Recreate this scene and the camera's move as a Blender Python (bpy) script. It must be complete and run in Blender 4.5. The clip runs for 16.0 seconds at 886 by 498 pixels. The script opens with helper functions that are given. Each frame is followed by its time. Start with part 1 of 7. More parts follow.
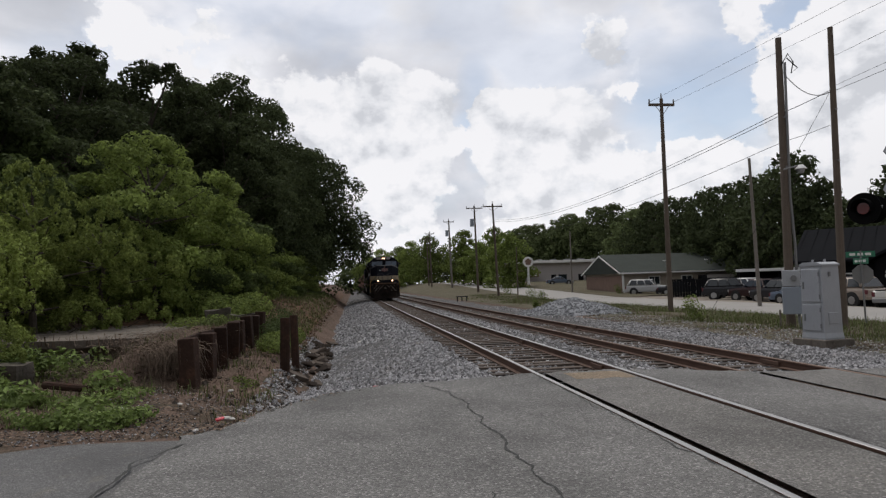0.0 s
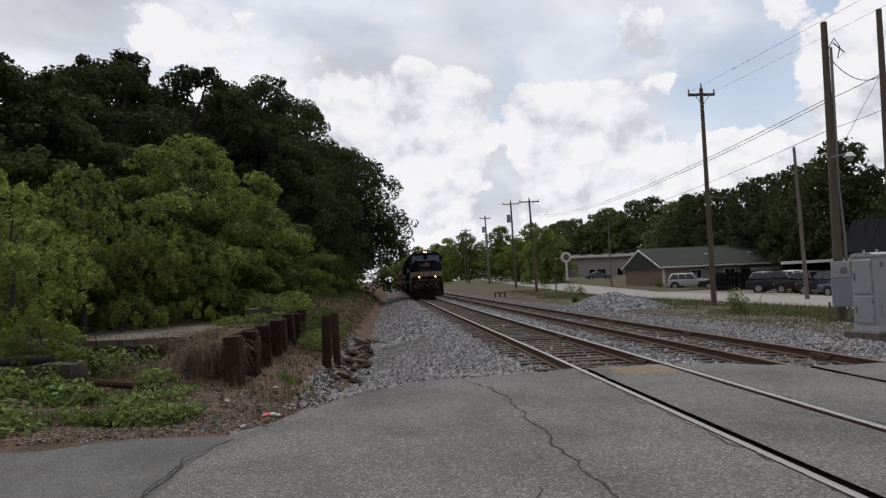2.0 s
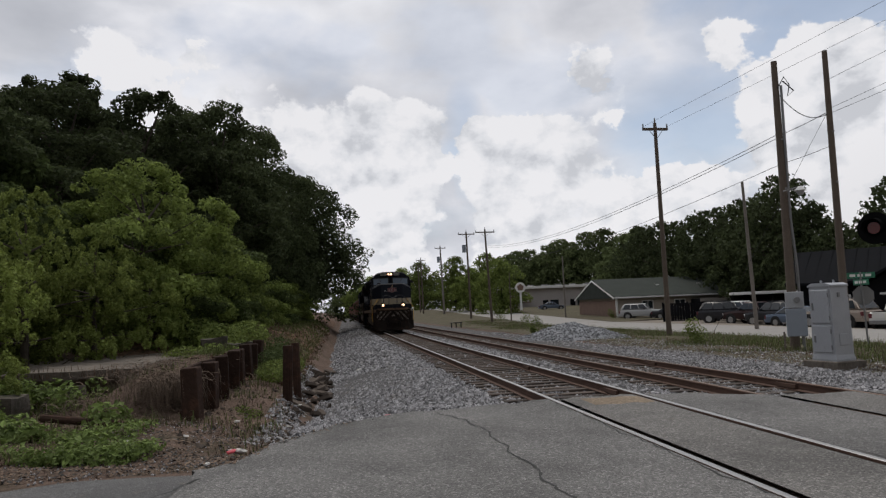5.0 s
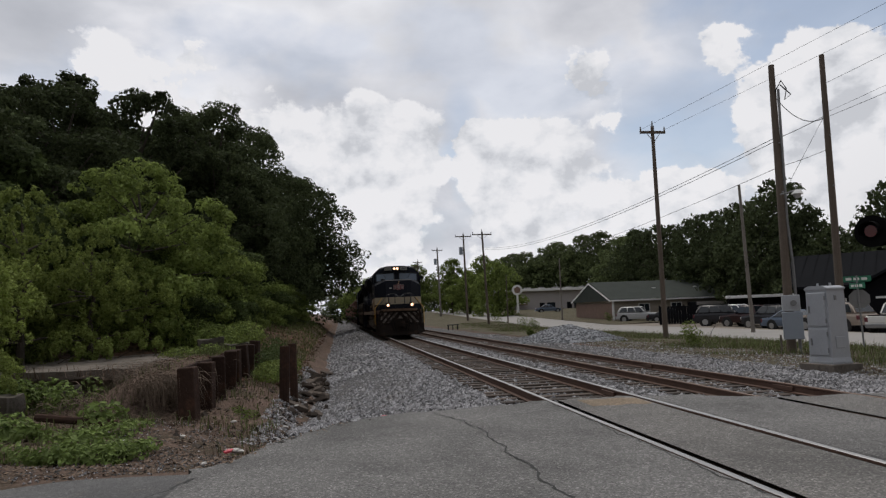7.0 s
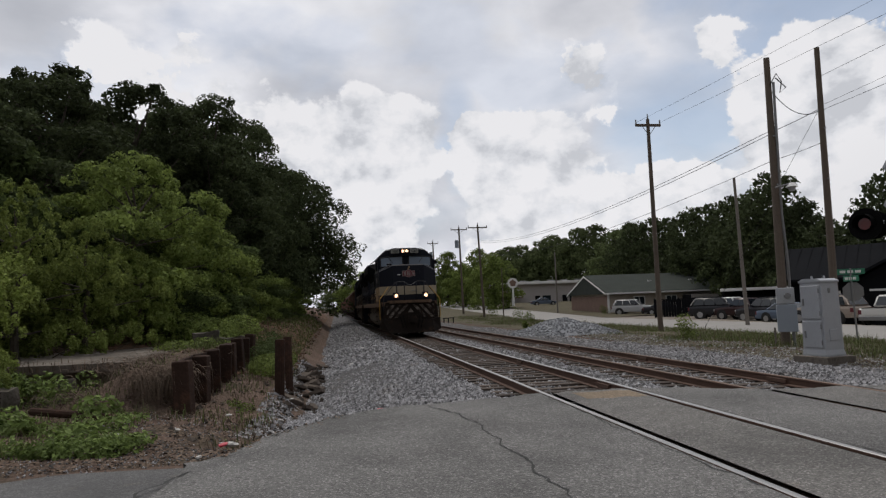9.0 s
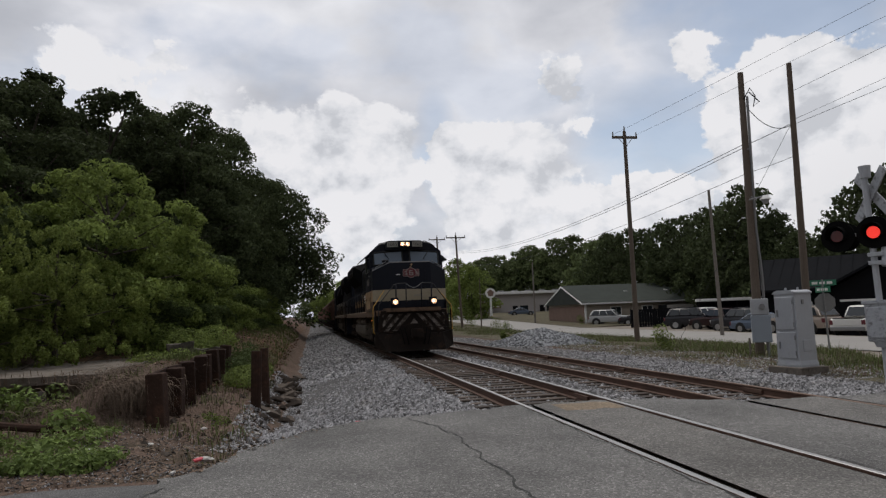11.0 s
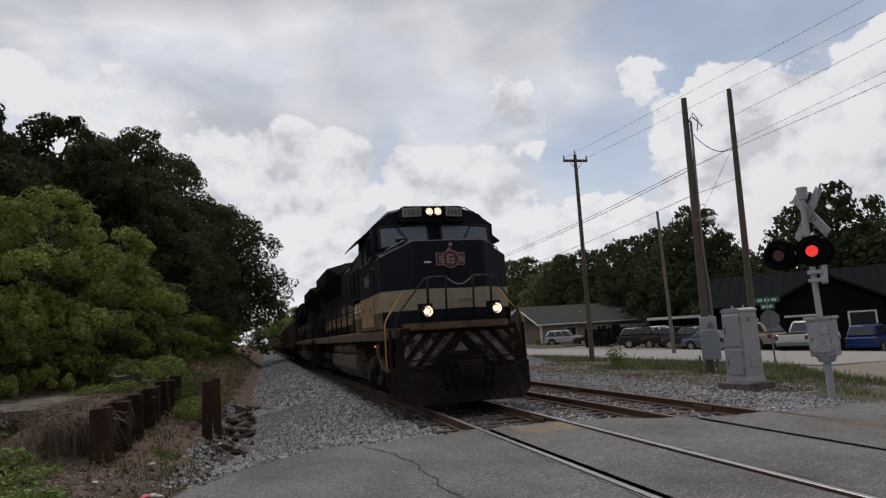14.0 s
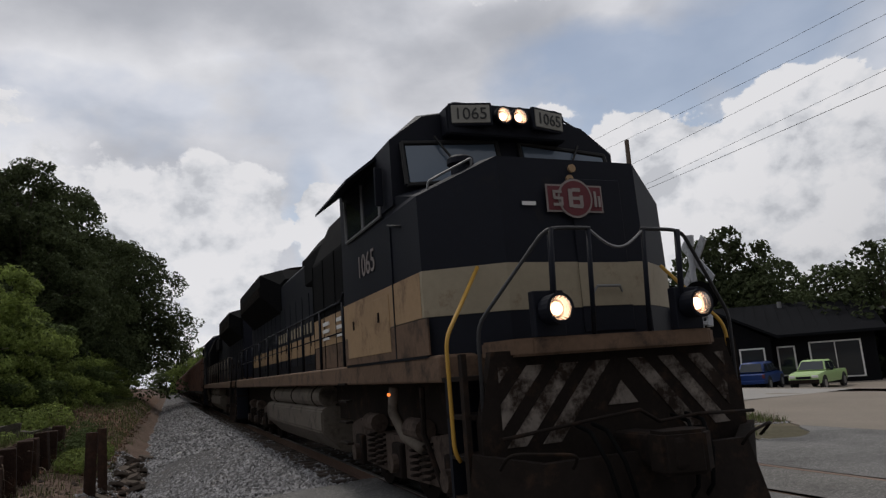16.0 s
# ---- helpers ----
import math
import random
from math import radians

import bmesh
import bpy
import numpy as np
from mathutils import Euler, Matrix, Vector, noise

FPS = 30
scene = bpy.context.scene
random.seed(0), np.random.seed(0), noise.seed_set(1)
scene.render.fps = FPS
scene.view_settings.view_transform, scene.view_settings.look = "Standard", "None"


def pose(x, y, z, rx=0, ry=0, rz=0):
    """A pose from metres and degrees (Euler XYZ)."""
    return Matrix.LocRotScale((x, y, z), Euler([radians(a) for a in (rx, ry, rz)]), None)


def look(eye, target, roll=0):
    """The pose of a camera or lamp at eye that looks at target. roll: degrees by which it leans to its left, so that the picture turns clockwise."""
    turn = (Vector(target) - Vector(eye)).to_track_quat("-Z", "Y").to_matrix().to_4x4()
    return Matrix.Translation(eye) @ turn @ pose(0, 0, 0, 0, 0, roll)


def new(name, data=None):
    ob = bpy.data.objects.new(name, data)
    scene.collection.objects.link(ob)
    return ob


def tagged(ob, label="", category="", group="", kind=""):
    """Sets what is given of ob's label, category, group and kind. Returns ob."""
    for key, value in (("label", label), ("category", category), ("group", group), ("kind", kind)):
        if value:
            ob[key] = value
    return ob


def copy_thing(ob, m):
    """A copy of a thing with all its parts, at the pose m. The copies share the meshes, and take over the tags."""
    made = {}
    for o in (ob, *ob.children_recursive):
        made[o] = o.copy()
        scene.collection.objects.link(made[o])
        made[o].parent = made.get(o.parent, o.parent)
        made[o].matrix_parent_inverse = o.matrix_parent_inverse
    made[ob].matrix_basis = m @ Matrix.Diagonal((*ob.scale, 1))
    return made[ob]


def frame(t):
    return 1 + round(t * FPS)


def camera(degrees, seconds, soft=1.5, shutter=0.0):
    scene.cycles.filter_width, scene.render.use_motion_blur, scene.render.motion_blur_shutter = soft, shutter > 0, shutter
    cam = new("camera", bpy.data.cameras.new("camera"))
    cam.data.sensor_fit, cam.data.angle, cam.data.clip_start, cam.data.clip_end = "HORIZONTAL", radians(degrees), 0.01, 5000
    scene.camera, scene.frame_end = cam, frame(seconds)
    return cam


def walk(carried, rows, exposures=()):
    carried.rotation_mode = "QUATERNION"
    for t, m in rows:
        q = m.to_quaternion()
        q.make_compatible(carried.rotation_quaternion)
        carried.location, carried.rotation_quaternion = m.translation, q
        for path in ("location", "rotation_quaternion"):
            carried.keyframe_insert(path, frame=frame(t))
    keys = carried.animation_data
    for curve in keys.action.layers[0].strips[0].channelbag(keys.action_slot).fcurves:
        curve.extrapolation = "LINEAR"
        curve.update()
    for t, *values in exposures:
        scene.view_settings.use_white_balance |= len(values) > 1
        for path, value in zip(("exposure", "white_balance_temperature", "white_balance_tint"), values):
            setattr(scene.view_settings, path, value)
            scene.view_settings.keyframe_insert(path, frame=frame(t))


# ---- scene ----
cam = camera(66.4, 16.0, soft=1.3)
walk(cam, [
    (0.0, pose(0.035, -0.004, 1.600, 92.92, 1.80, -7.41)),
    (0.5, pose(0.019, -0.019, 1.585, 93.53, 1.99, -6.46)),
    (1.0, pose(0.009, -0.027, 1.580, 93.72, 2.01, -6.10)),
    (1.5, pose(0.001, -0.002, 1.595, 93.22, 1.83, -6.05)),
    (2.0, pose(-0.012, 0.008, 1.588, 92.77, 2.53, -4.27)),
    (2.5, pose(-0.036, 0.046, 1.581, 90.85, 2.31, -1.93)),
    (3.0, pose(-0.028, 0.139, 1.578, 93.33, 3.14, -3.45)),
    (3.5, pose(-0.105, 0.228, 1.617, 95.40, 5.36, -9.45)),
    (4.0, pose(-0.281, 0.264, 1.608, 94.94, 3.46, -8.47)),
    (6.5, pose(-0.318, 0.306, 1.544, 95.42, 1.66, -8.72)),
    (7.0, pose(-0.325, 0.303, 1.548, 95.33, 2.16, -8.54)),
    (7.5, pose(-0.300, 0.293, 1.547, 95.42, 1.78, -8.99)),
    (8.0, pose(-0.314, 0.290, 1.545, 95.47, 1.99, -8.77)),
    (8.5, pose(-0.310, 0.298, 1.535, 94.93, 2.24, -9.01)),
    (9.0, pose(-0.313, 0.313, 1.549, 94.74, 2.24, -8.90)),
    (11.5, pose(-0.352, 0.356, 1.582, 95.93, 2.25, -11.37)),
    (12.0, pose(-0.370, 0.345, 1.593, 96.46, 2.36, -11.89)),
    (12.5, pose(-0.373, 0.346, 1.601, 96.95, 2.68, -12.54)),
    (13.0, pose(-0.332, 0.341, 1.602, 97.07, 3.05, -12.90)),
    (13.5, pose(-0.343, 0.293, 1.599, 97.14, 3.35, -13.58)),
    (14.0, pose(-0.313, 0.333, 1.596, 97.28, 3.47, -14.41)),
    (14.5, pose(-0.294, 0.335, 1.617, 97.15, 3.88, -15.42)),
    (15.0, pose(-0.282, 0.279, 1.636, 98.67, 4.84, -16.68)),
    (15.5, pose(-0.196, 0.238, 1.651, 99.74, 4.98, -18.75)),
    (16.0, pose(-0.100, 0.220, 1.679, 100.08, 4.07, -21.55)),
], exposures=[(0.0, -0.08), (3.0, -0.08), (4.0, -0.2), (9.0, -0.22), (14.5, -0.28), (16.0, -0.34)])

# ---- light ----
SUN_ELEV, SUN_TURN = 62.0, -6.0          # ahead of the camera and a little to its left
world = bpy.data.worlds.new("sky")
scene.world = world
world.use_nodes = True
wn, wl = world.node_tree.nodes, world.node_tree.links
wn.clear()


def wnode(kind, **kw):
    n = wn.new(kind)
    for k, v in kw.items():
        if k == "op":
            n.operation = v
        elif k == "ins":
            for i, x in v.items():
                if hasattr(x, "is_output"):
                    wl.new(x, n.inputs[i])
                else:
                    n.inputs[i].default_value = x
    return n


def wmath(op, a, b=0.0, c=0.0):
    return wnode("ShaderNodeMath", op=op, ins={0: a, 1: b, 2: c}).outputs[0]


def wramp(fac, stops):
    n = wn.new("ShaderNodeValToRGB")
    el = n.color_ramp.elements
    while len(el) < len(stops):
        el.new(0.5)
    for e, (p, col) in zip(el, stops):
        e.position, e.color = p, (*col, 1)
    wl.new(fac, n.inputs[0])
    return n.outputs[0]


w_dir = wnode("ShaderNodeTexCoord").outputs["Generated"]


def wnoise(scale, detail, rough, shift, warp=0.0, flat=1.7):
    m = wnode("ShaderNodeMapping", ins={0: w_dir, 1: shift, 3: (1.0, 1.0, flat)})
    n = wnode("ShaderNodeTexNoise", ins={0: m.outputs[0]})
    n.inputs["Scale"].default_value, n.inputs["Detail"].default_value = scale, detail
    n.inputs["Roughness"].default_value, n.inputs["Distortion"].default_value = rough, warp
    return n.outputs["Fac"]


sky = wn.new("ShaderNodeTexSky")
sky.sky_type, sky.sun_disc = "NISHITA", False
sky.sun_elevation, sky.sun_rotation = radians(SUN_ELEV), radians(SUN_TURN)
sky_dim = wnode("ShaderNodeVectorMath", op="SCALE", ins={0: sky.outputs[0]})
sky_dim.inputs["Scale"].default_value = 0.135
s_e, s_a = radians(SUN_ELEV), radians(SUN_TURN)
SUN_DIR = (math.sin(s_a) * math.cos(s_e), math.cos(s_a) * math.cos(s_e), math.sin(s_e))
sky_pale = wnode("ShaderNodeVectorMath", op="MULTIPLY_ADD", ins={0: sky_dim.outputs[0], 1: (0.72, 0.72, 0.72), 2: (0.15, 0.16, 0.165)})
w_big = wnoise(3.2, 9.0, 0.52, (3.1, 1.7, 0.0), 0.15)
w_fine = wnoise(7.0, 8.0, 0.48, (7.3, 4.1, 2.0), 0.2)
w_shade = wnoise(2.6, 7.0, 0.5, (1.25, 9.4, 5.0), 0.1, 2.4)
w_cover = wmath("ADD", wmath("MULTIPLY", w_big, 0.72), wmath("MULTIPLY", w_fine, 0.28))
w_mask = wramp(w_cover, ((0.40, (0.74, 0.74, 0.74)), (0.475, (1, 1, 1))))
w_mix = wmath("ADD", wmath("MULTIPLY", w_shade, 0.55), wmath("MULTIPLY", w_fine, 0.45))
w_cloud = wramp(w_mix, ((0.38, (0.58, 0.60, 0.645)), (0.46, (0.72, 0.74, 0.78)), (0.52, (0.86, 0.87, 0.90)), (0.60, (0.95, 0.96, 0.98))))
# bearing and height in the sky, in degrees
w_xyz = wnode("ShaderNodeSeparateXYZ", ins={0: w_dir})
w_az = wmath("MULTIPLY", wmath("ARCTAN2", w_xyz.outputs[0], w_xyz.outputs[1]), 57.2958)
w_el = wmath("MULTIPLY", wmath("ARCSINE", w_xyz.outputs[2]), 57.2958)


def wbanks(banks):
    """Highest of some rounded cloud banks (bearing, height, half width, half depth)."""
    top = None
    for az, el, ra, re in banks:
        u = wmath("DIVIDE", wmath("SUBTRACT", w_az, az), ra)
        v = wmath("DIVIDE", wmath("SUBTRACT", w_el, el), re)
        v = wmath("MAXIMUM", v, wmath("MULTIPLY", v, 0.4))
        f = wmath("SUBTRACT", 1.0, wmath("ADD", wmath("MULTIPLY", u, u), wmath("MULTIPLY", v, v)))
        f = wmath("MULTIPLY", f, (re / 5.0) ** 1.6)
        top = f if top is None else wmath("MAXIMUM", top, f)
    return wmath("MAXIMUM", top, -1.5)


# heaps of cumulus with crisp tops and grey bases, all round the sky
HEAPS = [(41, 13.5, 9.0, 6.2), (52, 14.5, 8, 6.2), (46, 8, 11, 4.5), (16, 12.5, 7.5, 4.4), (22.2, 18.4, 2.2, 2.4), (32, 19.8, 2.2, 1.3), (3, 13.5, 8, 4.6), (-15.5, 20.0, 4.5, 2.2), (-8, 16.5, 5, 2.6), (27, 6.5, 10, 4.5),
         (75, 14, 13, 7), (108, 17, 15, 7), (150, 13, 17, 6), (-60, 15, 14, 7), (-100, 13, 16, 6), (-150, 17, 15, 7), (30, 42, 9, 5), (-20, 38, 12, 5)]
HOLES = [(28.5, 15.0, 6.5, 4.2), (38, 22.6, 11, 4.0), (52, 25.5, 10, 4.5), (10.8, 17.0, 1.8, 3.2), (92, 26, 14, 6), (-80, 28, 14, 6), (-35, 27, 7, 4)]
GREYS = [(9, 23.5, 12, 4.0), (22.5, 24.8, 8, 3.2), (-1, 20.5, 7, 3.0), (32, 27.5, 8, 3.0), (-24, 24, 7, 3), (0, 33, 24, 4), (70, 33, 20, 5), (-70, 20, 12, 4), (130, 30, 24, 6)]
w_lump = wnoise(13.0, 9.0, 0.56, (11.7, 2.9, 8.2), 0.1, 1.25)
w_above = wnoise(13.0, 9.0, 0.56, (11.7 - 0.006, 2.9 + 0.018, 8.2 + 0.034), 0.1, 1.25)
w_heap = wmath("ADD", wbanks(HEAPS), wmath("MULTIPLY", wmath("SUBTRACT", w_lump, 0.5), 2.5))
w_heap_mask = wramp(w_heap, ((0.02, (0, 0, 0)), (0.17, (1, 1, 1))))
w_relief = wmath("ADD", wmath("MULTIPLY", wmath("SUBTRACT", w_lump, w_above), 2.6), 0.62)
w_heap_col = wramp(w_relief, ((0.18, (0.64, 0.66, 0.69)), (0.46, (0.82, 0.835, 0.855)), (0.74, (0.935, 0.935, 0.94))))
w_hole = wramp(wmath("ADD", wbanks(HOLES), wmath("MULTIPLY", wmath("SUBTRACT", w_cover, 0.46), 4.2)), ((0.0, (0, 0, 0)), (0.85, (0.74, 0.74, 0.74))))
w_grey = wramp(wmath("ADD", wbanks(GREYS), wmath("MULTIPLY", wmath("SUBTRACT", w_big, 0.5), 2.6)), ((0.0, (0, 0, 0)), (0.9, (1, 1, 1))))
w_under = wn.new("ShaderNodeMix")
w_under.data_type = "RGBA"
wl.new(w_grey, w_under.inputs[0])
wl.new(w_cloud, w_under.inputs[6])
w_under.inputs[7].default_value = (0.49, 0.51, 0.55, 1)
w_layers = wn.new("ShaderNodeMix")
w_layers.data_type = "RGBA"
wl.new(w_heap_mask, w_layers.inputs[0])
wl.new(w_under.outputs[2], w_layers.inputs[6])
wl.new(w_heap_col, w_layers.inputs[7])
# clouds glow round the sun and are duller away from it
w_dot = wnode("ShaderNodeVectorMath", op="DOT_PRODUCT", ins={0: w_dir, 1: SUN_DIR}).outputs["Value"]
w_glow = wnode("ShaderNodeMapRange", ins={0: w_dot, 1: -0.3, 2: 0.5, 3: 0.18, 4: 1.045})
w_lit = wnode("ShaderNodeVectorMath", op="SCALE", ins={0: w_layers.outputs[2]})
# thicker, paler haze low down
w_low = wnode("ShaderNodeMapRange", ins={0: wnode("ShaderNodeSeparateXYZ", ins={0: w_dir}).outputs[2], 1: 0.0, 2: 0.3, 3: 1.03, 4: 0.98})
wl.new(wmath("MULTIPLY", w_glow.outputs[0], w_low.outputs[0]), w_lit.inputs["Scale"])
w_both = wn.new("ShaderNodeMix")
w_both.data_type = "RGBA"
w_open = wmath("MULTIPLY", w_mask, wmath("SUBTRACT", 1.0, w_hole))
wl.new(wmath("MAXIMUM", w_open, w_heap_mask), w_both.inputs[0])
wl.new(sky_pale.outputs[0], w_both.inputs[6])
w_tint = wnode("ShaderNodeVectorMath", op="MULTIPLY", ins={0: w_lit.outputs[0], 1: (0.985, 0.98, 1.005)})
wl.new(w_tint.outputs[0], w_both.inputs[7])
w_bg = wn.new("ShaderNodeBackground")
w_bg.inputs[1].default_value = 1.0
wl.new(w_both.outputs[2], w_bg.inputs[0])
wl.new(w_bg.outputs[0], wn.new("ShaderNodeOutputWorld").inputs[0])

sun = new("sun", bpy.data.lights.new("sun", "SUN"))
sun.data.energy, sun.data.angle, sun.data.color = 1.7, radians(12), (1.0, 0.95, 0.88)
sun.matrix_world = look((math.sin(s_a) * math.cos(s_e) * 200, math.cos(s_a) * math.cos(s_e) * 200, math.sin(s_e) * 200), (0, 0, 0))

# ---- materials ----


def material(name, base, rough=0.8, metal=0.0, var=0.25, scale=2.0, fine=30.0, bump=0.15, dirt=None, dirt_amt=0.0, island=0.0,
             per_object=0.0, translucent=0.0, emit=0.0, coords="Object", dist=0.02, spec=0.5, speck=1.6):
    """A surface with grain and stains at two scales; dirt: a second colour in patches."""
    m = bpy.data.materials.new(name)
    m.use_nodes = True
    n, l = m.node_tree.nodes, m.node_tree.links
    b = n["Principled BSDF"]
    tc = n.new("ShaderNodeTexCoord")

    def noise_at(s, d, r=0.6):
        t = n.new("ShaderNodeTexNoise")
        t.inputs["Scale"].default_value, t.inputs["Detail"].default_value, t.inputs["Roughness"].default_value = s, d, r
        l.new(tc.outputs[coords], t.inputs["Vector"])
        return t.outputs["Fac"]

    def calc(op, a, c):
        t = n.new("ShaderNodeMath")
        t.operation = op
        for i, v in enumerate((a, c)):
            if isinstance(v, (int, float)):
                t.inputs[i].default_value = v
            else:
                l.new(v, t.inputs[i])
        return t.outputs[0]

    big, small = noise_at(scale, 5), noise_at(fine, 3)
    mixed = calc("ADD", calc("MULTIPLY", calc("SUBTRACT", big, 0.5), 2 * var), calc("MULTIPLY", calc("SUBTRACT", small, 0.5), speck * var))
    gain = calc("ADD", mixed, 1.0)
    if island:
        g = n.new("ShaderNodeNewGeometry")
        gain = calc("MULTIPLY", gain, calc("ADD", calc("MULTIPLY", g.outputs["Random Per Island"], 2 * island), 1 - island))
    if per_object:
        o = n.new("ShaderNodeObjectInfo")
        gain = calc("MULTIPLY", gain, calc("ADD", calc("MULTIPLY", o.outputs["Random"], 2 * per_object), 1 - per_object))
    col = None
    if dirt:
        r = n.new("ShaderNodeValToRGB")
        r.color_ramp.elements[0].position, r.color_ramp.elements[1].position = 0.62 - 0.3 * dirt_amt, 0.78 - 0.3 * dirt_amt
        l.new(noise_at(scale * 1.7, 8, 0.7), r.inputs[0])
        mx = n.new("ShaderNodeMix")
        mx.data_type = "RGBA"
        l.new(r.outputs[0], mx.inputs[0])
        mx.inputs[6].default_value, mx.inputs[7].default_value = (*base, 1), (*dirt, 1)
        col = mx.outputs[2]
    sc = n.new("ShaderNodeVectorMath")
    sc.operation = "SCALE"
    if col:
        l.new(col, sc.inputs[0])
    else:
        sc.inputs[0].default_value = base
    l.new(gain, sc.inputs["Scale"])
    l.new(sc.outputs[0], b.inputs["Base Color"])
    b.inputs["Roughness"].default_value, b.inputs["Metallic"].default_value = rough, metal
    b.inputs["Specular IOR Level"].default_value = spec
    if bump:
        bp = n.new("ShaderNodeBump")
        bp.inputs["Strength"].default_value, bp.inputs["Distance"].default_value = bump, dist
        l.new(small, bp.inputs["Height"])
        l.new(bp.outputs[0], b.inputs["Normal"])
    if translucent:
        t = n.new("ShaderNodeBsdfTranslucent")
        l.new(sc.outputs[0], t.inputs[0])
        mx = n.new("ShaderNodeMixShader")
        mx.inputs[0].default_value = translucent
        l.new(b.outputs[0], mx.inputs[1]), l.new(t.outputs[0], mx.inputs[2])
        l.new(mx.outputs[0], n["Material Output"].inputs[0])
    if emit:
        b.inputs["Emission Color"].default_value, b.inputs["Emission Strength"].default_value = (*base, 1), emit
    return m


def asphalt_mix(name, base, chip=34.0, contrast=1.0, stain=(0.075, 0.073, 0.07), stain_amt=0.5):
    """Worn asphalt: pale and dark stone chips in tar, with dark and dusty patches."""
    m = bpy.data.materials.new(name)
    m.use_nodes = True
    n, l = m.node_tree.nodes, m.node_tree.links
    b = n["Principled BSDF"]
    tc = n.new("ShaderNodeTexCoord")

    def add(kind, **ins):
        t = n.new(kind)
        for k, v in ins.items():
            i = t.inputs[k.replace("_", " ")]
            if hasattr(v, "is_output"):
                l.new(v, i)
            else:
                i.default_value = v
        return t

    def stops(fac, pts):
        r = n.new("ShaderNodeValToRGB")
        while len(r.color_ramp.elements) < len(pts):
            r.color_ramp.elements.new(0.5)
        for e, (p, v) in zip(r.color_ramp.elements, pts):
            e.position, e.color = p, (v, v, v, 1)
        l.new(fac, r.inputs[0])
        return r.outputs[0]

    def product(a, c):
        t = n.new("ShaderNodeMix")
        t.data_type, t.blend_type = "RGBA", "MULTIPLY"
        t.inputs[0].default_value = 1.0
        for i, v in ((6, a), (7, c)):
            if hasattr(v, "is_output"):
                l.new(v, t.inputs[i])
            else:
                t.inputs[i].default_value = v
        return t.outputs[2]

    pos = tc.outputs["Object"]
    cells = add("ShaderNodeTexVoronoi", Vector=pos, Scale=chip)
    sep = n.new("ShaderNodeSeparateColor")
    l.new(cells.outputs["Color"], sep.inputs[0])
    c = contrast
    chips = stops(sep.outputs[0], ((0.0, 1 - 0.55 * c), (0.22, 1 - 0.25 * c), (0.5, 1.0), (0.80, 1 + 0.12 * c), (0.90, 1 + 0.75 * c), (1.0, 1 + 1.3 * c)))
    grit = add("ShaderNodeTexNoise", Vector=pos, Scale=95.0, Detail=4.0, Roughness=0.7)
    fine = stops(grit.outputs["Fac"], ((0.30, 0.55), (0.5, 1.0), (0.70, 1.45)))
    patch = add("ShaderNodeTexNoise", Vector=pos, Scale=0.55, Detail=7.0, Roughness=0.62, Distortion=0.4)
    worn = stops(patch.outputs["Fac"], ((0.34, 0.74), (0.5, 1.0), (0.66, 1.2)))
    blot = add("ShaderNodeTexNoise", Vector=pos, Scale=2.3, Detail=8.0, Roughness=0.7)
    mask = stops(blot.outputs["Fac"], ((0.64 - 0.12 * stain_amt, 0.0), (0.80 - 0.12 * stain_amt, 0.75)))
    mx = n.new("ShaderNodeMix")
    mx.data_type = "RGBA"
    l.new(mask, mx.inputs[0])
    mx.inputs[6].default_value, mx.inputs[7].default_value = (*base, 1), (*stain, 1)
    l.new(product(product(product(mx.outputs[2], chips), fine), worn), b.inputs["Base Color"])
    b.inputs["Roughness"].default_value, b.inputs["Specular IOR Level"].default_value = 0.9, 0.25
    bp = add("ShaderNodeBump", Strength=0.55, Distance=0.012, Height=cells.outputs["Distance"])
    l.new(bp.outputs[0], b.inputs["Normal"])
    return m


def glassy(name, tint=(0.02, 0.025, 0.03)):
    m = bpy.data.materials.new(name)
    m.use_nodes = True
    b = m.node_tree.nodes["Principled BSDF"]
    b.inputs["Base Color"].default_value, b.inputs["Roughness"].default_value = (*tint, 1), 0.05
    return m


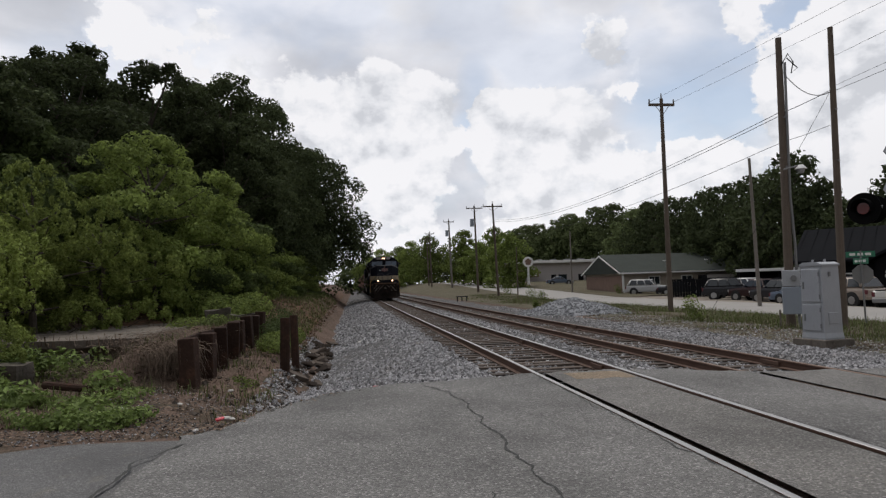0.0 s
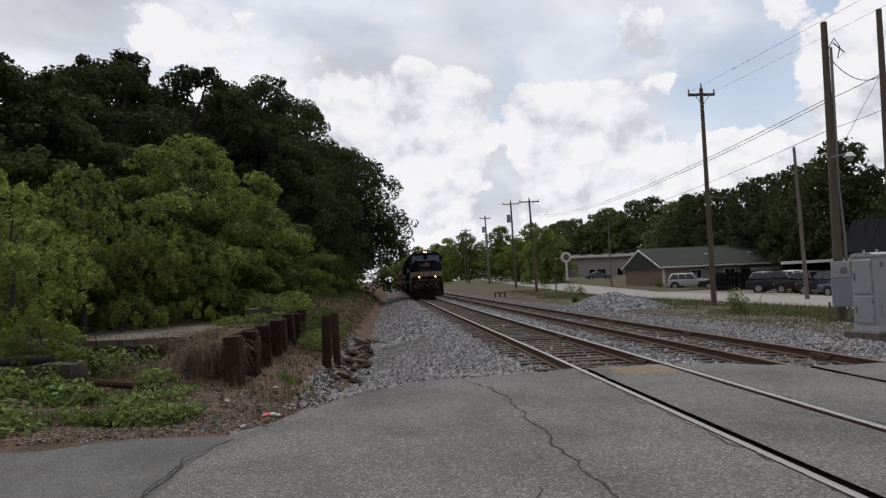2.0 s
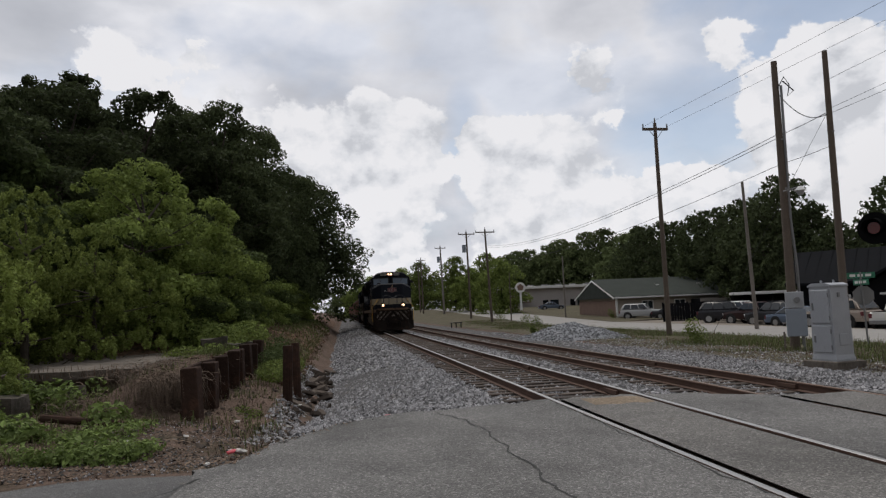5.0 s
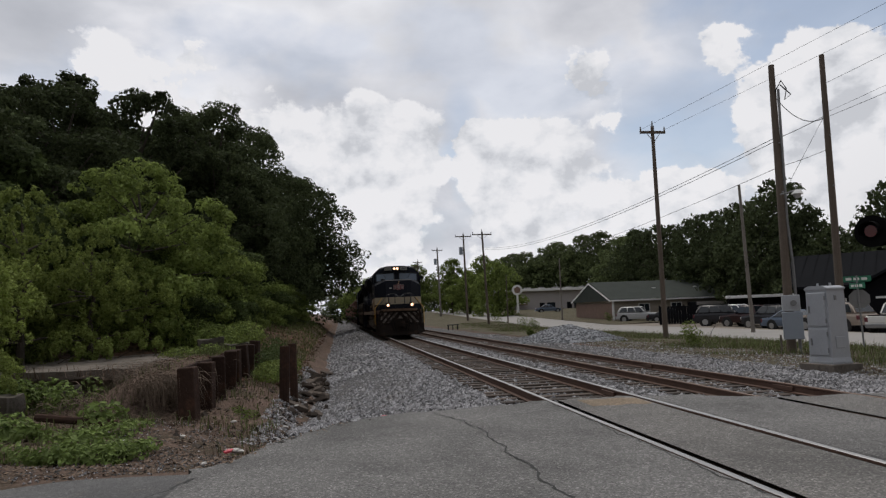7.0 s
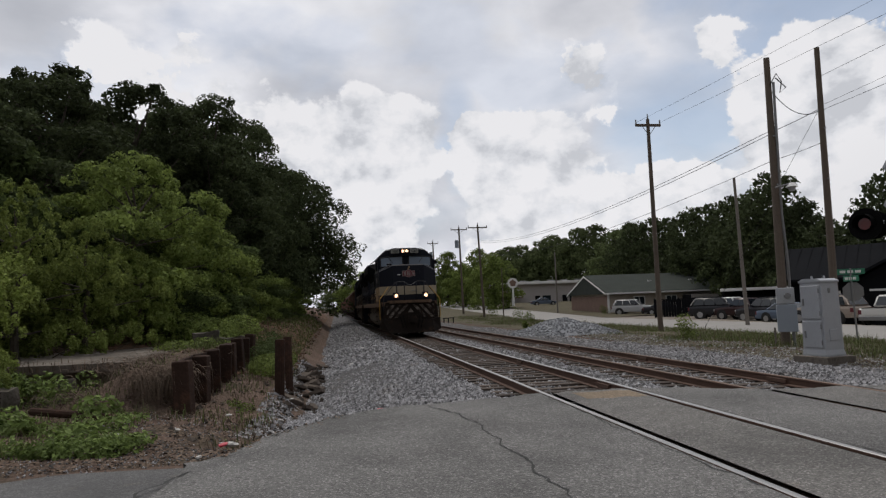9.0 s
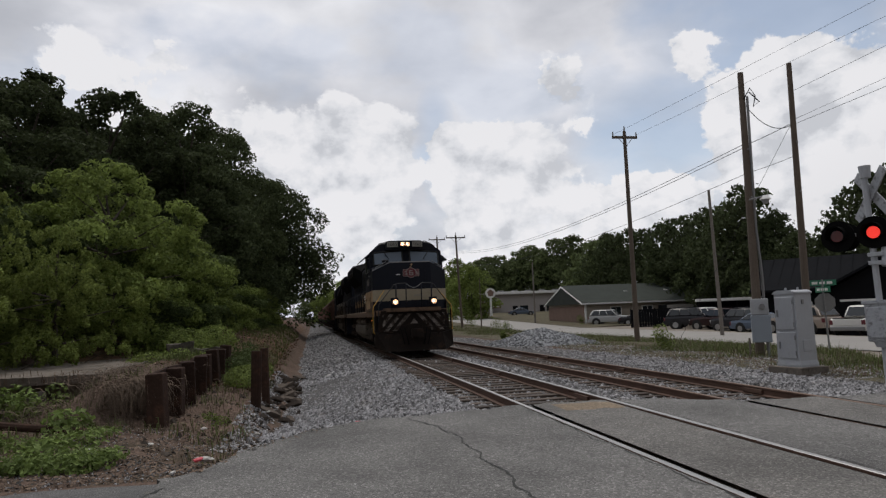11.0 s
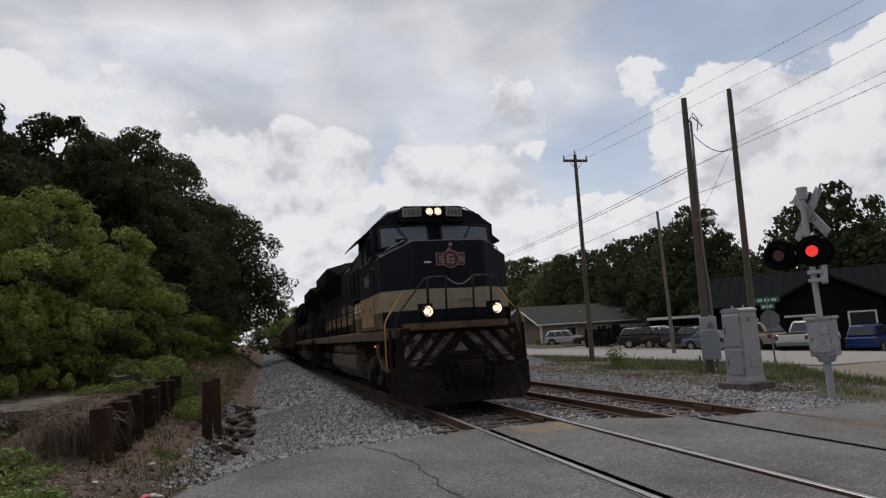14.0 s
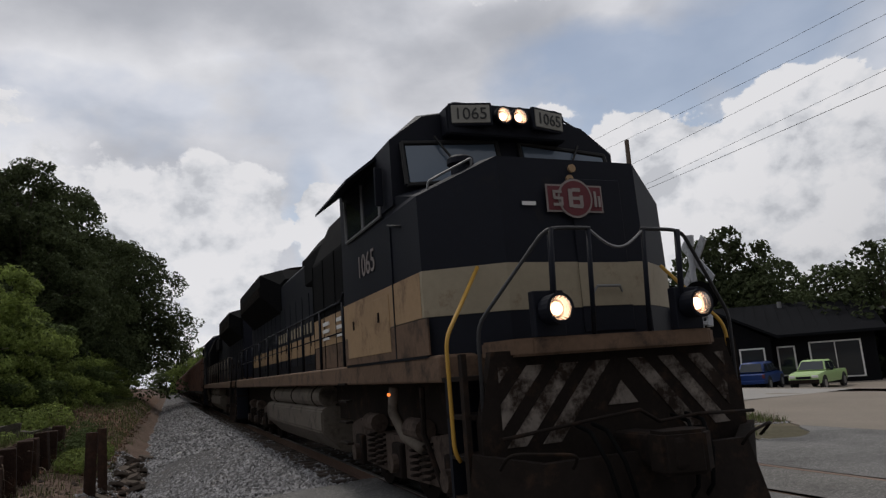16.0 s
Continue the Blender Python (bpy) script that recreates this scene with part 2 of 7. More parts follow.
M = dict(
    asphalt=asphalt_mix("asphalt", (0.128, 0.124, 0.119), 58.0, 0.75),
    asphalt_patch=asphalt_mix("asphalt_patch", (0.100, 0.098, 0.097), 60.0, 0.45, (0.15, 0.135, 0.115), 0.6),
    asphalt_track=asphalt_mix("asphalt_between_rails", (0.132, 0.126, 0.118), 58.0, 0.75, (0.13, 0.105, 0.08), 0.3),
    asphalt_tan=asphalt_mix("dusty_tan_asphalt", (0.19, 0.145, 0.10), 40.0, 0.6),
    crack=material("crack", (0.03, 0.03, 0.028), 0.95, bump=0),
    concrete_road=material("concrete_road", (0.265, 0.252, 0.235), 0.92, var=0.14, scale=0.3, fine=14, spec=0.2, speck=2.5),
    lot=material("lot_surface", (0.200, 0.172, 0.142), 0.95, var=0.22, scale=0.3, fine=14, spec=0.15, speck=3.0),
    earth=material("earth", (0.118, 0.082, 0.064), 0.97, var=0.45, scale=0.6, fine=16, bump=0.8, dist=0.05, dirt=(0.06, 0.048, 0.033), dirt_amt=0.45, spec=0.1, speck=4.0),
    bank=material("clay_bank", (0.140, 0.080, 0.054), 0.97, var=0.5, scale=0.9, fine=9, bump=0.9, dist=0.06, dirt=(0.065, 0.052, 0.034), dirt_amt=0.6, spec=0.1, speck=3.0),
    grass_ground=material("grass_ground", (0.085, 0.076, 0.050), 0.97, var=0.35, scale=0.4, fine=9, bump=0.5, dist=0.04, dirt=(0.12, 0.098, 0.068), dirt_amt=0.4, spec=0.1, speck=3.0),
    ballast_bed=material("ballast_bed", (0.095, 0.092, 0.092), 0.95, var=0.3, scale=1.2, fine=16, bump=1.0, dist=0.06, dirt=(0.115, 0.10, 0.086), dirt_amt=0.25, speck=7.0, spec=0.15),
    stones=material("ballast_stone", (0.25, 0.245, 0.248), 0.92, var=0.2, scale=1.0, fine=40, bump=0.3, island=0.7, dirt=(0.15, 0.132, 0.115), dirt_amt=0.2, spec=0.2),
    rail_rust=material("rusted_rail_head", (0.14, 0.09, 0.065), 0.6, metal=0.4, var=0.25, scale=3, fine=40, bump=0.1),
    rail_side=material("rusty_rail", (0.085, 0.045, 0.03), 0.85, var=0.3, scale=3, fine=40),
    rail_top=material("worn_rail_head", (0.34, 0.33, 0.32), 0.42, metal=0.9, var=0.1, scale=2, fine=60, bump=0.05),
    tie=material("weathered_tie", (0.064, 0.048, 0.038), 0.95, var=0.35, scale=2.0, fine=25, bump=0.6, per_object=0.35),
    pole_wood=material("pole_wood", (0.11, 0.085, 0.065), 0.9, var=0.3, scale=1.5, fine=20, bump=0.5),
    pole_grey=material("weathered_pole_wood", (0.17, 0.15, 0.13), 0.9, var=0.25, scale=1.5, fine=20, bump=0.5),
    bark=material("bark", (0.06, 0.048, 0.036), 0.95, var=0.35, scale=3, fine=18, bump=0.8, dist=0.04),
    leaf_dark=material("leaf_dark", (0.054, 0.068, 0.031), 0.8, var=0.6, scale=0.28, fine=2.5, bump=0, spec=0.1, island=0.4, per_object=0.22, translucent=0.32),
    leaf_mid=material("leaf_mid", (0.150, 0.190, 0.052), 0.75, var=0.6, scale=0.4, fine=2.5, bump=0, spec=0.12, island=0.4, per_object=0.28, translucent=0.4),
    leaf_far=material("leaf_far", (0.098, 0.122, 0.052), 0.78, var=0.4, scale=0.2, fine=2.0, bump=0, spec=0.1, island=0.35, per_object=0.3, translucent=0.35),
    leaf_deep=material("leaf_deep", (0.075, 0.100, 0.036), 0.78, var=0.45, scale=0.4, fine=2.5, bump=0, spec=0.1, island=0.4, per_object=0.22, translucent=0.35),
    leaf_light=material("leaf_light", (0.205, 0.25, 0.068), 0.75, var=0.45, scale=0.6, fine=3, bump=0, spec=0.12, island=0.35, per_object=0.28, translucent=0.42),
    leaf_vine=material("leaf_vine", (0.14, 0.19, 0.055), 0.7, var=0.35, scale=0.8, fine=5, bump=0, spec=0.15, island=0.45, translucent=0.3),
    grass=material("grass_blade", (0.10, 0.12, 0.045), 0.85, var=0.4, scale=0.3, fine=3, bump=0, spec=0.1, island=0.45, translucent=0.25),
    dry=material("dry_weed", (0.15, 0.11, 0.082), 0.92, var=0.3, scale=0.5, fine=6, bump=0, spec=0.1, island=0.45),
    black=material("navy_enamel", (0.0060, 0.0072, 0.0130), 0.62, var=0.25, scale=1.2, fine=18, bump=0.04, dirt=(0.014, 0.0125, 0.012), dirt_amt=0.12, spec=0.2),
    cream=material("cream_enamel", (0.30, 0.255, 0.18), 0.65, var=0.16, scale=1.5, fine=14, bump=0.05, dirt=(0.17, 0.115, 0.07), dirt_amt=0.18, spec=0.3),
    tan=material("grimy_tan_enamel", (0.135, 0.085, 0.055), 0.8, var=0.3, scale=1.5, fine=14, bump=0.1, dirt=(0.05, 0.034, 0.025), dirt_amt=0.4, spec=0.25),
    tan_band=material("tan_cream_enamel", (0.34, 0.225, 0.125), 0.65, var=0.2, scale=1.2, fine=12, bump=0.05, dirt=(0.16, 0.10, 0.06), dirt_amt=0.3, spec=0.3),
    grime=material("grimy_running_gear", (0.016, 0.012, 0.010), 0.92, var=0.4, scale=2, fine=18, bump=0.2, dirt=(0.040, 0.024, 0.016), dirt_amt=0.3, spec=0.12),
    dark_rail=material("dark_handrail_enamel", (0.016, 0.016, 0.018), 0.6, var=0.2, scale=4, fine=30, bump=0.03),
    tank=material("dusty_tank_enamel", (0.13, 0.11, 0.09), 0.8, var=0.3, scale=1.2, fine=16, bump=0.1, dirt=(0.045, 0.036, 0.028), dirt_amt=0.35, spec=0.25),
    rust=material("rusty_hopper_steel", (0.15, 0.075, 0.05), 0.85, var=0.35, scale=1.0, fine=14, bump=0.2, dirt=(0.08, 0.05, 0.04), dirt_amt=0.35),
    steel=material("grey_steel", (0.22, 0.22, 0.22), 0.5, metal=0.5, var=0.15, scale=3, fine=30, bump=0.05),
    yellow=material("yellow_rail_enamel", (0.42, 0.235, 0.03), 0.55, var=0.15, scale=3, fine=30, bump=0.03),
    silver=material("aluminium_enamel", (0.38, 0.39, 0.41), 0.5, metal=0.2, var=0.12, scale=2, fine=25, bump=0.08, dirt=(0.28, 0.28, 0.28), dirt_amt=0.1),
    silver_worn=material("battered_aluminium_enamel", (0.36, 0.37, 0.39), 0.6, metal=0.15, var=0.25, scale=6, fine=40, bump=0.25, dist=0.01, dirt=(0.13, 0.13, 0.125), dirt_amt=0.35),
    white=material("white_enamel", (0.72, 0.71, 0.69), 0.6, var=0.08, scale=2, fine=25, bump=0.03),
    meter_grey=material("meter_box_grey", (0.26, 0.29, 0.33), 0.55, metal=0.2, var=0.1, scale=3, fine=30),
    concrete=material("old_concrete", (0.145, 0.125, 0.106), 0.95, var=0.4, scale=0.9, fine=18, bump=0.6, dist=0.02, dirt=(0.065, 0.055, 0.045), dirt_amt=0.4, spec=0.2),
    pile=material("creosoted_timber", (0.040, 0.024, 0.018), 0.95, var=0.45, scale=2, fine=14, bump=0.8, dirt=(0.070, 0.036, 0.023), dirt_amt=0.35, per_object=0.25, spec=0.12),
    gravel=material("grey_gravel", (0.21, 0.215, 0.225), 0.95, var=0.3, scale=1.5, fine=16, bump=0.8, dist=0.04, island=0.4),
    roof_green=material("green_shingle", (0.041, 0.047, 0.041), 0.95, var=0.25, scale=0.8, fine=9, bump=0.3, spec=0.15),
    roof_dark=material("dark_metal_roof", (0.010, 0.0105, 0.012), 0.95, var=0.25, scale=0.6, fine=8, spec=0.04),
    wall_tan=material("tan_siding", (0.30, 0.26, 0.215), 0.85, var=0.12, scale=0.8, fine=12),
    wall_brick=material("brown_brick", (0.20, 0.13, 0.10), 0.9, var=0.25, scale=1.5, fine=14),
    wall_grey=material("grey_metal_siding", (0.36, 0.33, 0.315), 0.8, var=0.1, scale=0.4, fine=8),
    wall_white=material("off_white_siding", (0.58, 0.53, 0.49), 0.8, var=0.1, scale=0.5, fine=9),
    wall_dark=material("charcoal_siding", (0.009, 0.0092, 0.0105), 0.92, var=0.2, scale=0.8, fine=10, spec=0.06),
    rubber=material("tyre_rubber", (0.018, 0.018, 0.018), 0.85, var=0.2, scale=5, fine=40, bump=0.1),
    rim=material("alloy_rim", (0.42, 0.42, 0.43), 0.35, metal=0.8, var=0.1, scale=6, fine=40, bump=0),
    red=material("dull_red_enamel", (0.125, 0.028, 0.034), 0.6, var=0.2, scale=3, fine=25, bump=0.03, spec=0.3),
    sign_green=material("street_sign_green", (0.02, 0.16, 0.09), 0.5, var=0.08, scale=4, fine=30, bump=0),
    wire=material("cable_sheath", (0.02, 0.02, 0.022), 0.7, var=0.1, bump=0),
    trash=material("crumpled_plastic", (0.42, 0.40, 0.37), 0.6, var=0.25, scale=8, fine=40),
    trash_red=material("red_wrapper", (0.45, 0.03, 0.05), 0.5, var=0.2, scale=8, fine=40),
    lamp_white=material("lit_headlamp", (1.0, 0.60, 0.36), 0.3, var=0.02, bump=0, emit=4.5),
    lamp_black=material("matt_black_enamel", (0.006, 0.006, 0.006), 0.95, var=0.2, scale=4, fine=30, bump=0.03, spec=0.05),
    lamp_red=material("lit_red_lens", (1.0, 0.045, 0.03), 0.3, var=0.02, bump=0, emit=0.85),
    lamp_dark=material("unlit_red_lens", (0.10, 0.008, 0.008), 0.2, var=0.05, bump=0),
    glass=glassy("dark_glass"),
    # blue-grey base colour stands in for part of the sky's reflection
    glass_cab=glassy("cab_glass", (0.10, 0.13, 0.17)),
    mirror=material("lamp_reflector", (0.6, 0.6, 0.6), 0.2, metal=0.9, var=0.05, bump=0),
)


# ---- mesh helpers ----


def link_mesh(name, me, mat, parent=None, label=""):
    me.materials.append(M[mat]) if isinstance(mat, str) else [me.materials.append(M[k]) for k in mat]
    ob = new(name, me)
    if parent:
        ob.parent = parent
    if label:
        tagged(ob, label)
    return ob


def part(name, bm, mat, parent=None, label="", smooth=False):
    """One mesh object, under a thing where parent is given."""
    me = bpy.data.meshes.new(name)
    bmesh.ops.recalc_face_normals(bm, faces=bm.faces)
    bm.to_mesh(me)
    bm.free()
    if smooth:
        for p in me.polygons:
            p.use_smooth = True
    return link_mesh(name, me, mat, parent, label)


def from_lists(name, verts, faces, mat, parent=None, label="", smooth=False):
    me = bpy.data.meshes.new(name)
    me.from_pydata([tuple(v) for v in verts], [], [tuple(f) for f in faces])
    if smooth:
        for p in me.polygons:
            p.use_smooth = True
    return link_mesh(name, me, mat, parent, label)


def empty(name, m, label, category, group="", kind=""):
    e = new(name)
    e.matrix_basis = m
    e.empty_display_size = 0.2
    return tagged(e, label, category, group, kind)


def box(x0, x1, y0, y1, z0, z1, bev=0.0, bm=None):
    bm = bm or bmesh.new()
    g = bmesh.ops.create_cube(bm, size=1.0, matrix=Matrix.Translation(((x0 + x1) / 2, (y0 + y1) / 2, (z0 + z1) / 2)) @ Matrix.Diagonal((x1 - x0, y1 - y0, z1 - z0, 1)))
    if bev:
        es = list({e for v in g["verts"] for e in v.link_edges})
        bmesh.ops.bevel(bm, geom=es, offset=bev, segments=2, affect="EDGES", profile=0.5)
    return bm


def rod(a, b, r0, r1=None, seg=10, bm=None):
    bm = bm or bmesh.new()
    a, b = Vector(a), Vector(b)
    d = b - a
    m = Matrix.Translation((a + b) / 2) @ d.to_track_quat("Z", "Y").to_matrix().to_4x4()
    bmesh.ops.create_cone(bm, cap_ends=True, segments=seg, radius1=r0, radius2=r0 if r1 is None else r1, depth=d.length, matrix=m)
    return bm


def tube(points, r, seg=8, bm=None):
    """A bent pipe along points."""
    bm = bm or bmesh.new()
    pts = [Vector(p) for p in points]
    rings = []
    for i, p in enumerate(pts):
        d = (pts[min(i + 1, len(pts) - 1)] - pts[max(i - 1, 0)]).normalized()
        u = d.orthogonal().normalized() if not rings else (u - d * u.dot(d)).normalized()
        v = d.cross(u)
        rings.append([bm.verts.new(p + r * (math.cos(2 * math.pi * k / seg) * u + math.sin(2 * math.pi * k / seg) * v)) for k in range(seg)])
    for a, b in zip(rings, rings[1:]):
        for k in range(seg):
            bm.faces.new((a[k], a[(k + 1) % seg], b[(k + 1) % seg], b[k]))
    bm.faces.new(rings[0]), bm.faces.new(list(reversed(rings[-1])))
    return bm


def bend(points, n=4, rad=0.12):
    """points with the corners rounded off."""
    out = [Vector(points[0])]
    for a, b, c in zip(points, points[1:], points[2:]):
        a, b, c = Vector(a), Vector(b), Vector(c)
        p, q = b + (a - b).normalized() * min(rad, (a - b).length / 2), b + (c - b).normalized() * min(rad, (c - b).length / 2)
        out += [(1 - s) ** 2 * p + 2 * s * (1 - s) * b + s * s * q for s in [k / n for k in range(n + 1)]]
    return out + [Vector(points[-1])]


def prism(poly, lo, hi, axis="z", bm=None, bev=0.0):
    """A polygon drawn out along an axis: x: poly is (y, z); y: (x, z); z: (x, y)."""
    bm = bm or bmesh.new()
    put = {"x": lambda p, h: (h, p[0], p[1]), "y": lambda p, h: (p[0], h, p[1]), "z": lambda p, h: (p[0], p[1], h)}[axis]
    a, b = [bm.verts.new(put(p, lo)) for p in poly], [bm.verts.new(put(p, hi)) for p in poly]
    fs = [bm.faces.new(a), bm.faces.new(list(reversed(b)))]
    for i in range(len(poly)):
        j = (i + 1) % len(poly)
        fs.append(bm.faces.new((a[i], a[j], b[j], b[i])))
    if bev:
        bmesh.ops.bevel(bm, geom=list({e for f in fs for e in f.edges}), offset=bev, segments=2, affect="EDGES")
    return bm


def loft(rings, bm=None, caps=True):
    bm = bm or bmesh.new()
    vs = [[bm.verts.new(p) for p in r] for r in rings]
    n = len(vs[0])
    for a, b in zip(vs, vs[1:]):
        for k in range(n):
            bm.faces.new((a[k], a[(k + 1) % n], b[(k + 1) % n], b[k]))
    if caps:
        bm.faces.new(vs[0]), bm.faces.new(list(reversed(vs[-1])))
    return bm


def lettering(name, text, size, m, mat, parent=None):
    cu = bpy.data.curves.new(name, "FONT")
    cu.body, cu.size, cu.align_x, cu.align_y, cu.extrude = text, size, "CENTER", "CENTER", 0.004
    tmp = bpy.data.objects.new(name, cu)
    scene.collection.objects.link(tmp)
    me = bpy.data.meshes.new_from_object(tmp.evaluated_get(bpy.context.evaluated_depsgraph_get()))
    bpy.data.objects.remove(tmp)
    me.materials.clear()
    ob = link_mesh(name, me, mat, parent)
    ob.matrix_basis = m
    return ob

# ---- ground, roads and track ----
TRACK_X, SIDE_X, SIDE_Z = 3.90, 7.51, -0.09
GAUGE = 1.55


def drift(y):
    """How far the track swings left with distance."""
    return -0.0108 * max(0.0, min(y, 37.0) - 14.0) - 0.0058 * max(0.0, min(y, 75.0) - 37.0) - 0.003 * max(0.0, y - 75.0)


def step(a, b, v):
    s = min(1.0, max(0.0, (v - a) / (b - a)))
    return s * s * (3 - 2 * s)


def rough(x, y, s, amp):
    return amp * noise.noise((x * s, y * s, 3.7))


def rise(x, y):
    """The land right of the tracks climbs with distance."""
    return min(2.2, max(0.0, 0.0245 * (y - 70.0))) * step(10, 20, x)


def gz(x, y):
    """Height of the bare ground."""
    if x >= 9.0:
        z = -0.16 - 0.32 * step(9.0, 20.0, x) - 0.9 * step(26, 38, x) * step(66, 42, y)
        return z + rise(x, y) + rough(x, y, 0.7, 0.04) * (1 - step(18, 20, x))
    if x > -0.9:
        return -0.42 - (0.05 + 0.4 * step(11.5, 17.0, y)) * step(1.5, -0.9, x) if y > 11.6 else -0.10 - 0.35 * step(10.0, 12.0, y)
    far = step(8.2, 11.5, y)
    ditch = -0.78 + 0.36 * step(-1.1, -1.7, x) + 0.25 * step(-1.6, -3.0, x) + 0.10 * step(-4.5, -7.0, x)
    # earth held up behind the timber posts
    ditch += 0.62 * step(-3.2, -3.75, x) * step(-5.5, -4.5, x) * step(13.0, 15.0, y) * step(30, 24, y)
    ditch -= 0.30 * step(-5.3, -6.2, x) * step(14.6, 16.0, y) * step(21.5, 20.0, y)
    ditch += (1.5 * step(-3.2, -8.0, x) + 1.2 * step(-8, -22, x)) * step(21, 34, y)
    ditch += 0.9 * step(-1.4, -3.2, x) * step(26, 45, y)
    ditch += rough(x, y, 0.8, 0.16) + rough(x, y, 2.6, 0.05)
    return -0.11 * (1 - far) + ditch * far


def bz(x, y):
    """Height of the ballast."""
    z = -0.21
    if x < 2.3:
        z -= (0.20 + 0.42 * step(11.5, 17.0, y)) * step(2.2, -1.3, x) ** 1.15
    if x > 5.5:
        z -= 0.09 * step(5.5, 6.4, x)
    if x > 8.3:
        z += 0.155 * step(8.3, 9.1, x) - 0.12 * step(10.2, 11.4, x) + rough(x, y, 0.5, 0.05) * step(9.3, 10.5, x)
    return z + rough(x, y, 1.4, 0.035)


def grid(name, xs, ys, height, mat, label="", kind="structure", parent=None):
    v = [(x, y, height(x, y)) for y in ys for x in xs]
    n = len(xs)
    f = [(j * n + i, j * n + i + 1, (j + 1) * n + i + 1, (j + 1) * n + i) for j in range(len(ys) - 1) for i in range(n - 1)]
    ob = from_lists(name, v, f, mat, parent, label, smooth=True)
    return tagged(ob, label, "ground", kind=kind)


def steps(*spans):
    out = []
    for a, b, d in spans:
        out += list(np.arange(a, b, d))
    return [float(v) for v in out] + [float(spans[-1][1])]


grid("ground", steps((-1500, -100, 200), (-100, -20, 5), (-20, -8, 0.8), (-8, 10, 0.35), (10, 22, 1.0), (22, 100, 8), (100, 1500, 200)),
     steps((-300, -20, 40), (-20, 6, 4), (6, 30, 0.4), (30, 60, 1.5), (60, 140, 6), (140, 2500, 180)), gz, "earth", "bare brown earth with weeds beside the railway")
EDGE = [(-1.9, 8.2), (-1.57, 8.5), (-1.24, 9.5), (-0.53, 10.5), (0.36, 11.2), (1.21, 11.3), (3.0, 11.6), (4.68, 11.5), (5.7, 11.2), (6.7, 10.9), (8.5, 10.7),
        (11.6, 10.5), (12.4, 11.2), (13.6, 12.4), (14.6, 13.6), (15.6, 15.6), (17.5, 19.5), (20.5, 24.0), (60, 24.0)]


def verge_z(x, y):
    """The verge, kept below the paving where the road covers it."""
    z = gz(x, y) + 0.02 + 0.05 * step(10.8, 12, x)
    bare = float(np.interp(x, [e[0] for e in EDGE], [e[1] for e in EDGE])) - 0.1
    return z - 0.25 * step(bare, bare - 0.5, y)


grid("grass_verge", steps((11.0, 20.4, 0.5)), steps((10.6, 26, 0.5), (26, 60, 1.5), (60, 300, 12)), verge_z, "grass_ground", "patchy green and brown grass verge beside the tracks")
grid("clay_bank", steps((-9.0, -1.9, 0.35)), steps((20, 45, 0.6), (45, 130, 3)), lambda x, y: gz(x, y) + 0.03, "bank", "reddish eroded clay bank along the ditch")
grid("ballast_bed", steps((-1.25, 11.6, 0.24)), steps((10.5, 34, 0.3), (34, 80, 1.0), (80, 320, 8)), lambda x, y: bz(x - drift(y), y), "ballast_bed", "grey crushed stone ballast under both tracks")

def edge(x):
    return float(np.interp(x, [e[0] for e in EDGE], [e[1] for e in EDGE])) + rough(x, 0.0, 2.2, 0.16) + rough(x, 5.0, 7.0, 0.08) + rough(x, 9.0, 17.0, 0.05)


def road_z(x, y):
    return -0.012 - 0.05 * step(2.5, -4, x) - 0.07 * step(5.0, 7.5, x) - 0.36 * step(9.5, 20, x) - 0.9 * step(25, 38, x) + rough(x, y, 0.5, 0.012)


def slab(name, x0, x1, mat, label, top=edge, drop=0.0, x_left=None):
    """A stretch of paving from the camera's side up to its ragged far edge, with a thick rim."""
    n = max(2, int((x1 - x0) / (0.09 if x1 < 9 else 0.3)))
    cols, v, f = [x0 + (x1 - x0) * i / n for i in range(n + 1)], [], []
    ts = [0, 0.004, 0.02, 0.05, 0.1, 0.16, 0.23, 0.32, 0.42, 0.55, 0.7, 1]
    for i, x in enumerate(cols):
        t = top(x)
        for k, s in enumerate(ts):
            y = t + (-25 - t) * s
            xx = x + (x_left(y) if x_left and i == 0 else 0)
            v.append((xx, y, road_z(xx, y) - drop))
        v.append((x, t + 0.03, road_z(x, t) - drop - 0.2))
    m = len(ts) + 1
    for i in range(n):
        a, b = i * m, (i + 1) * m
        f.append((a + m - 1, a, b, b + m - 1))
        f += [(a + k, a + k + 1, b + k + 1, b + k) for k in range(len(ts) - 1)]
    return tagged(from_lists(name, v, f, mat, smooth=False), label, "road", kind="structure")


LX, RX = TRACK_X - GAUGE / 2, TRACK_X + GAUGE / 2
SLX, SRX = SIDE_X - GAUGE / 2, SIDE_X + GAUGE / 2
slab("road", -2.0, LX - 0.055, "asphalt", "cracked grey asphalt road at the level crossing", x_left=lambda y: rough(0, y, 1.3, 0.25))
slab("road", LX + 0.15, RX - 0.12, "asphalt_track", "worn asphalt between the main rails, tinted brown at its edge")
slab_z = lambda x, y: road_z(x, y) + 0.005
grid("dusty_patch", steps((LX + 0.42, RX - 0.16, 0.06)), steps((10.55, 11.42, 0.06)), lambda x, y: slab_z(x, y) - 0.02 * step(0.30, 0.46, abs(y - 10.98) + rough(x, y, 3.0, 0.16)), "asphalt_tan", "dusty tan patch of asphalt between the rails")
slab("road", RX + 0.05, SLX - 0.05, "asphalt", "grey asphalt between the two tracks")
slab("road", SLX + 0.11, SRX - 0.11, "asphalt_track", "worn asphalt between the siding rails")
slab("road", SRX + 0.05, 13.62, "asphalt", "grey asphalt road leading to the parking lot")
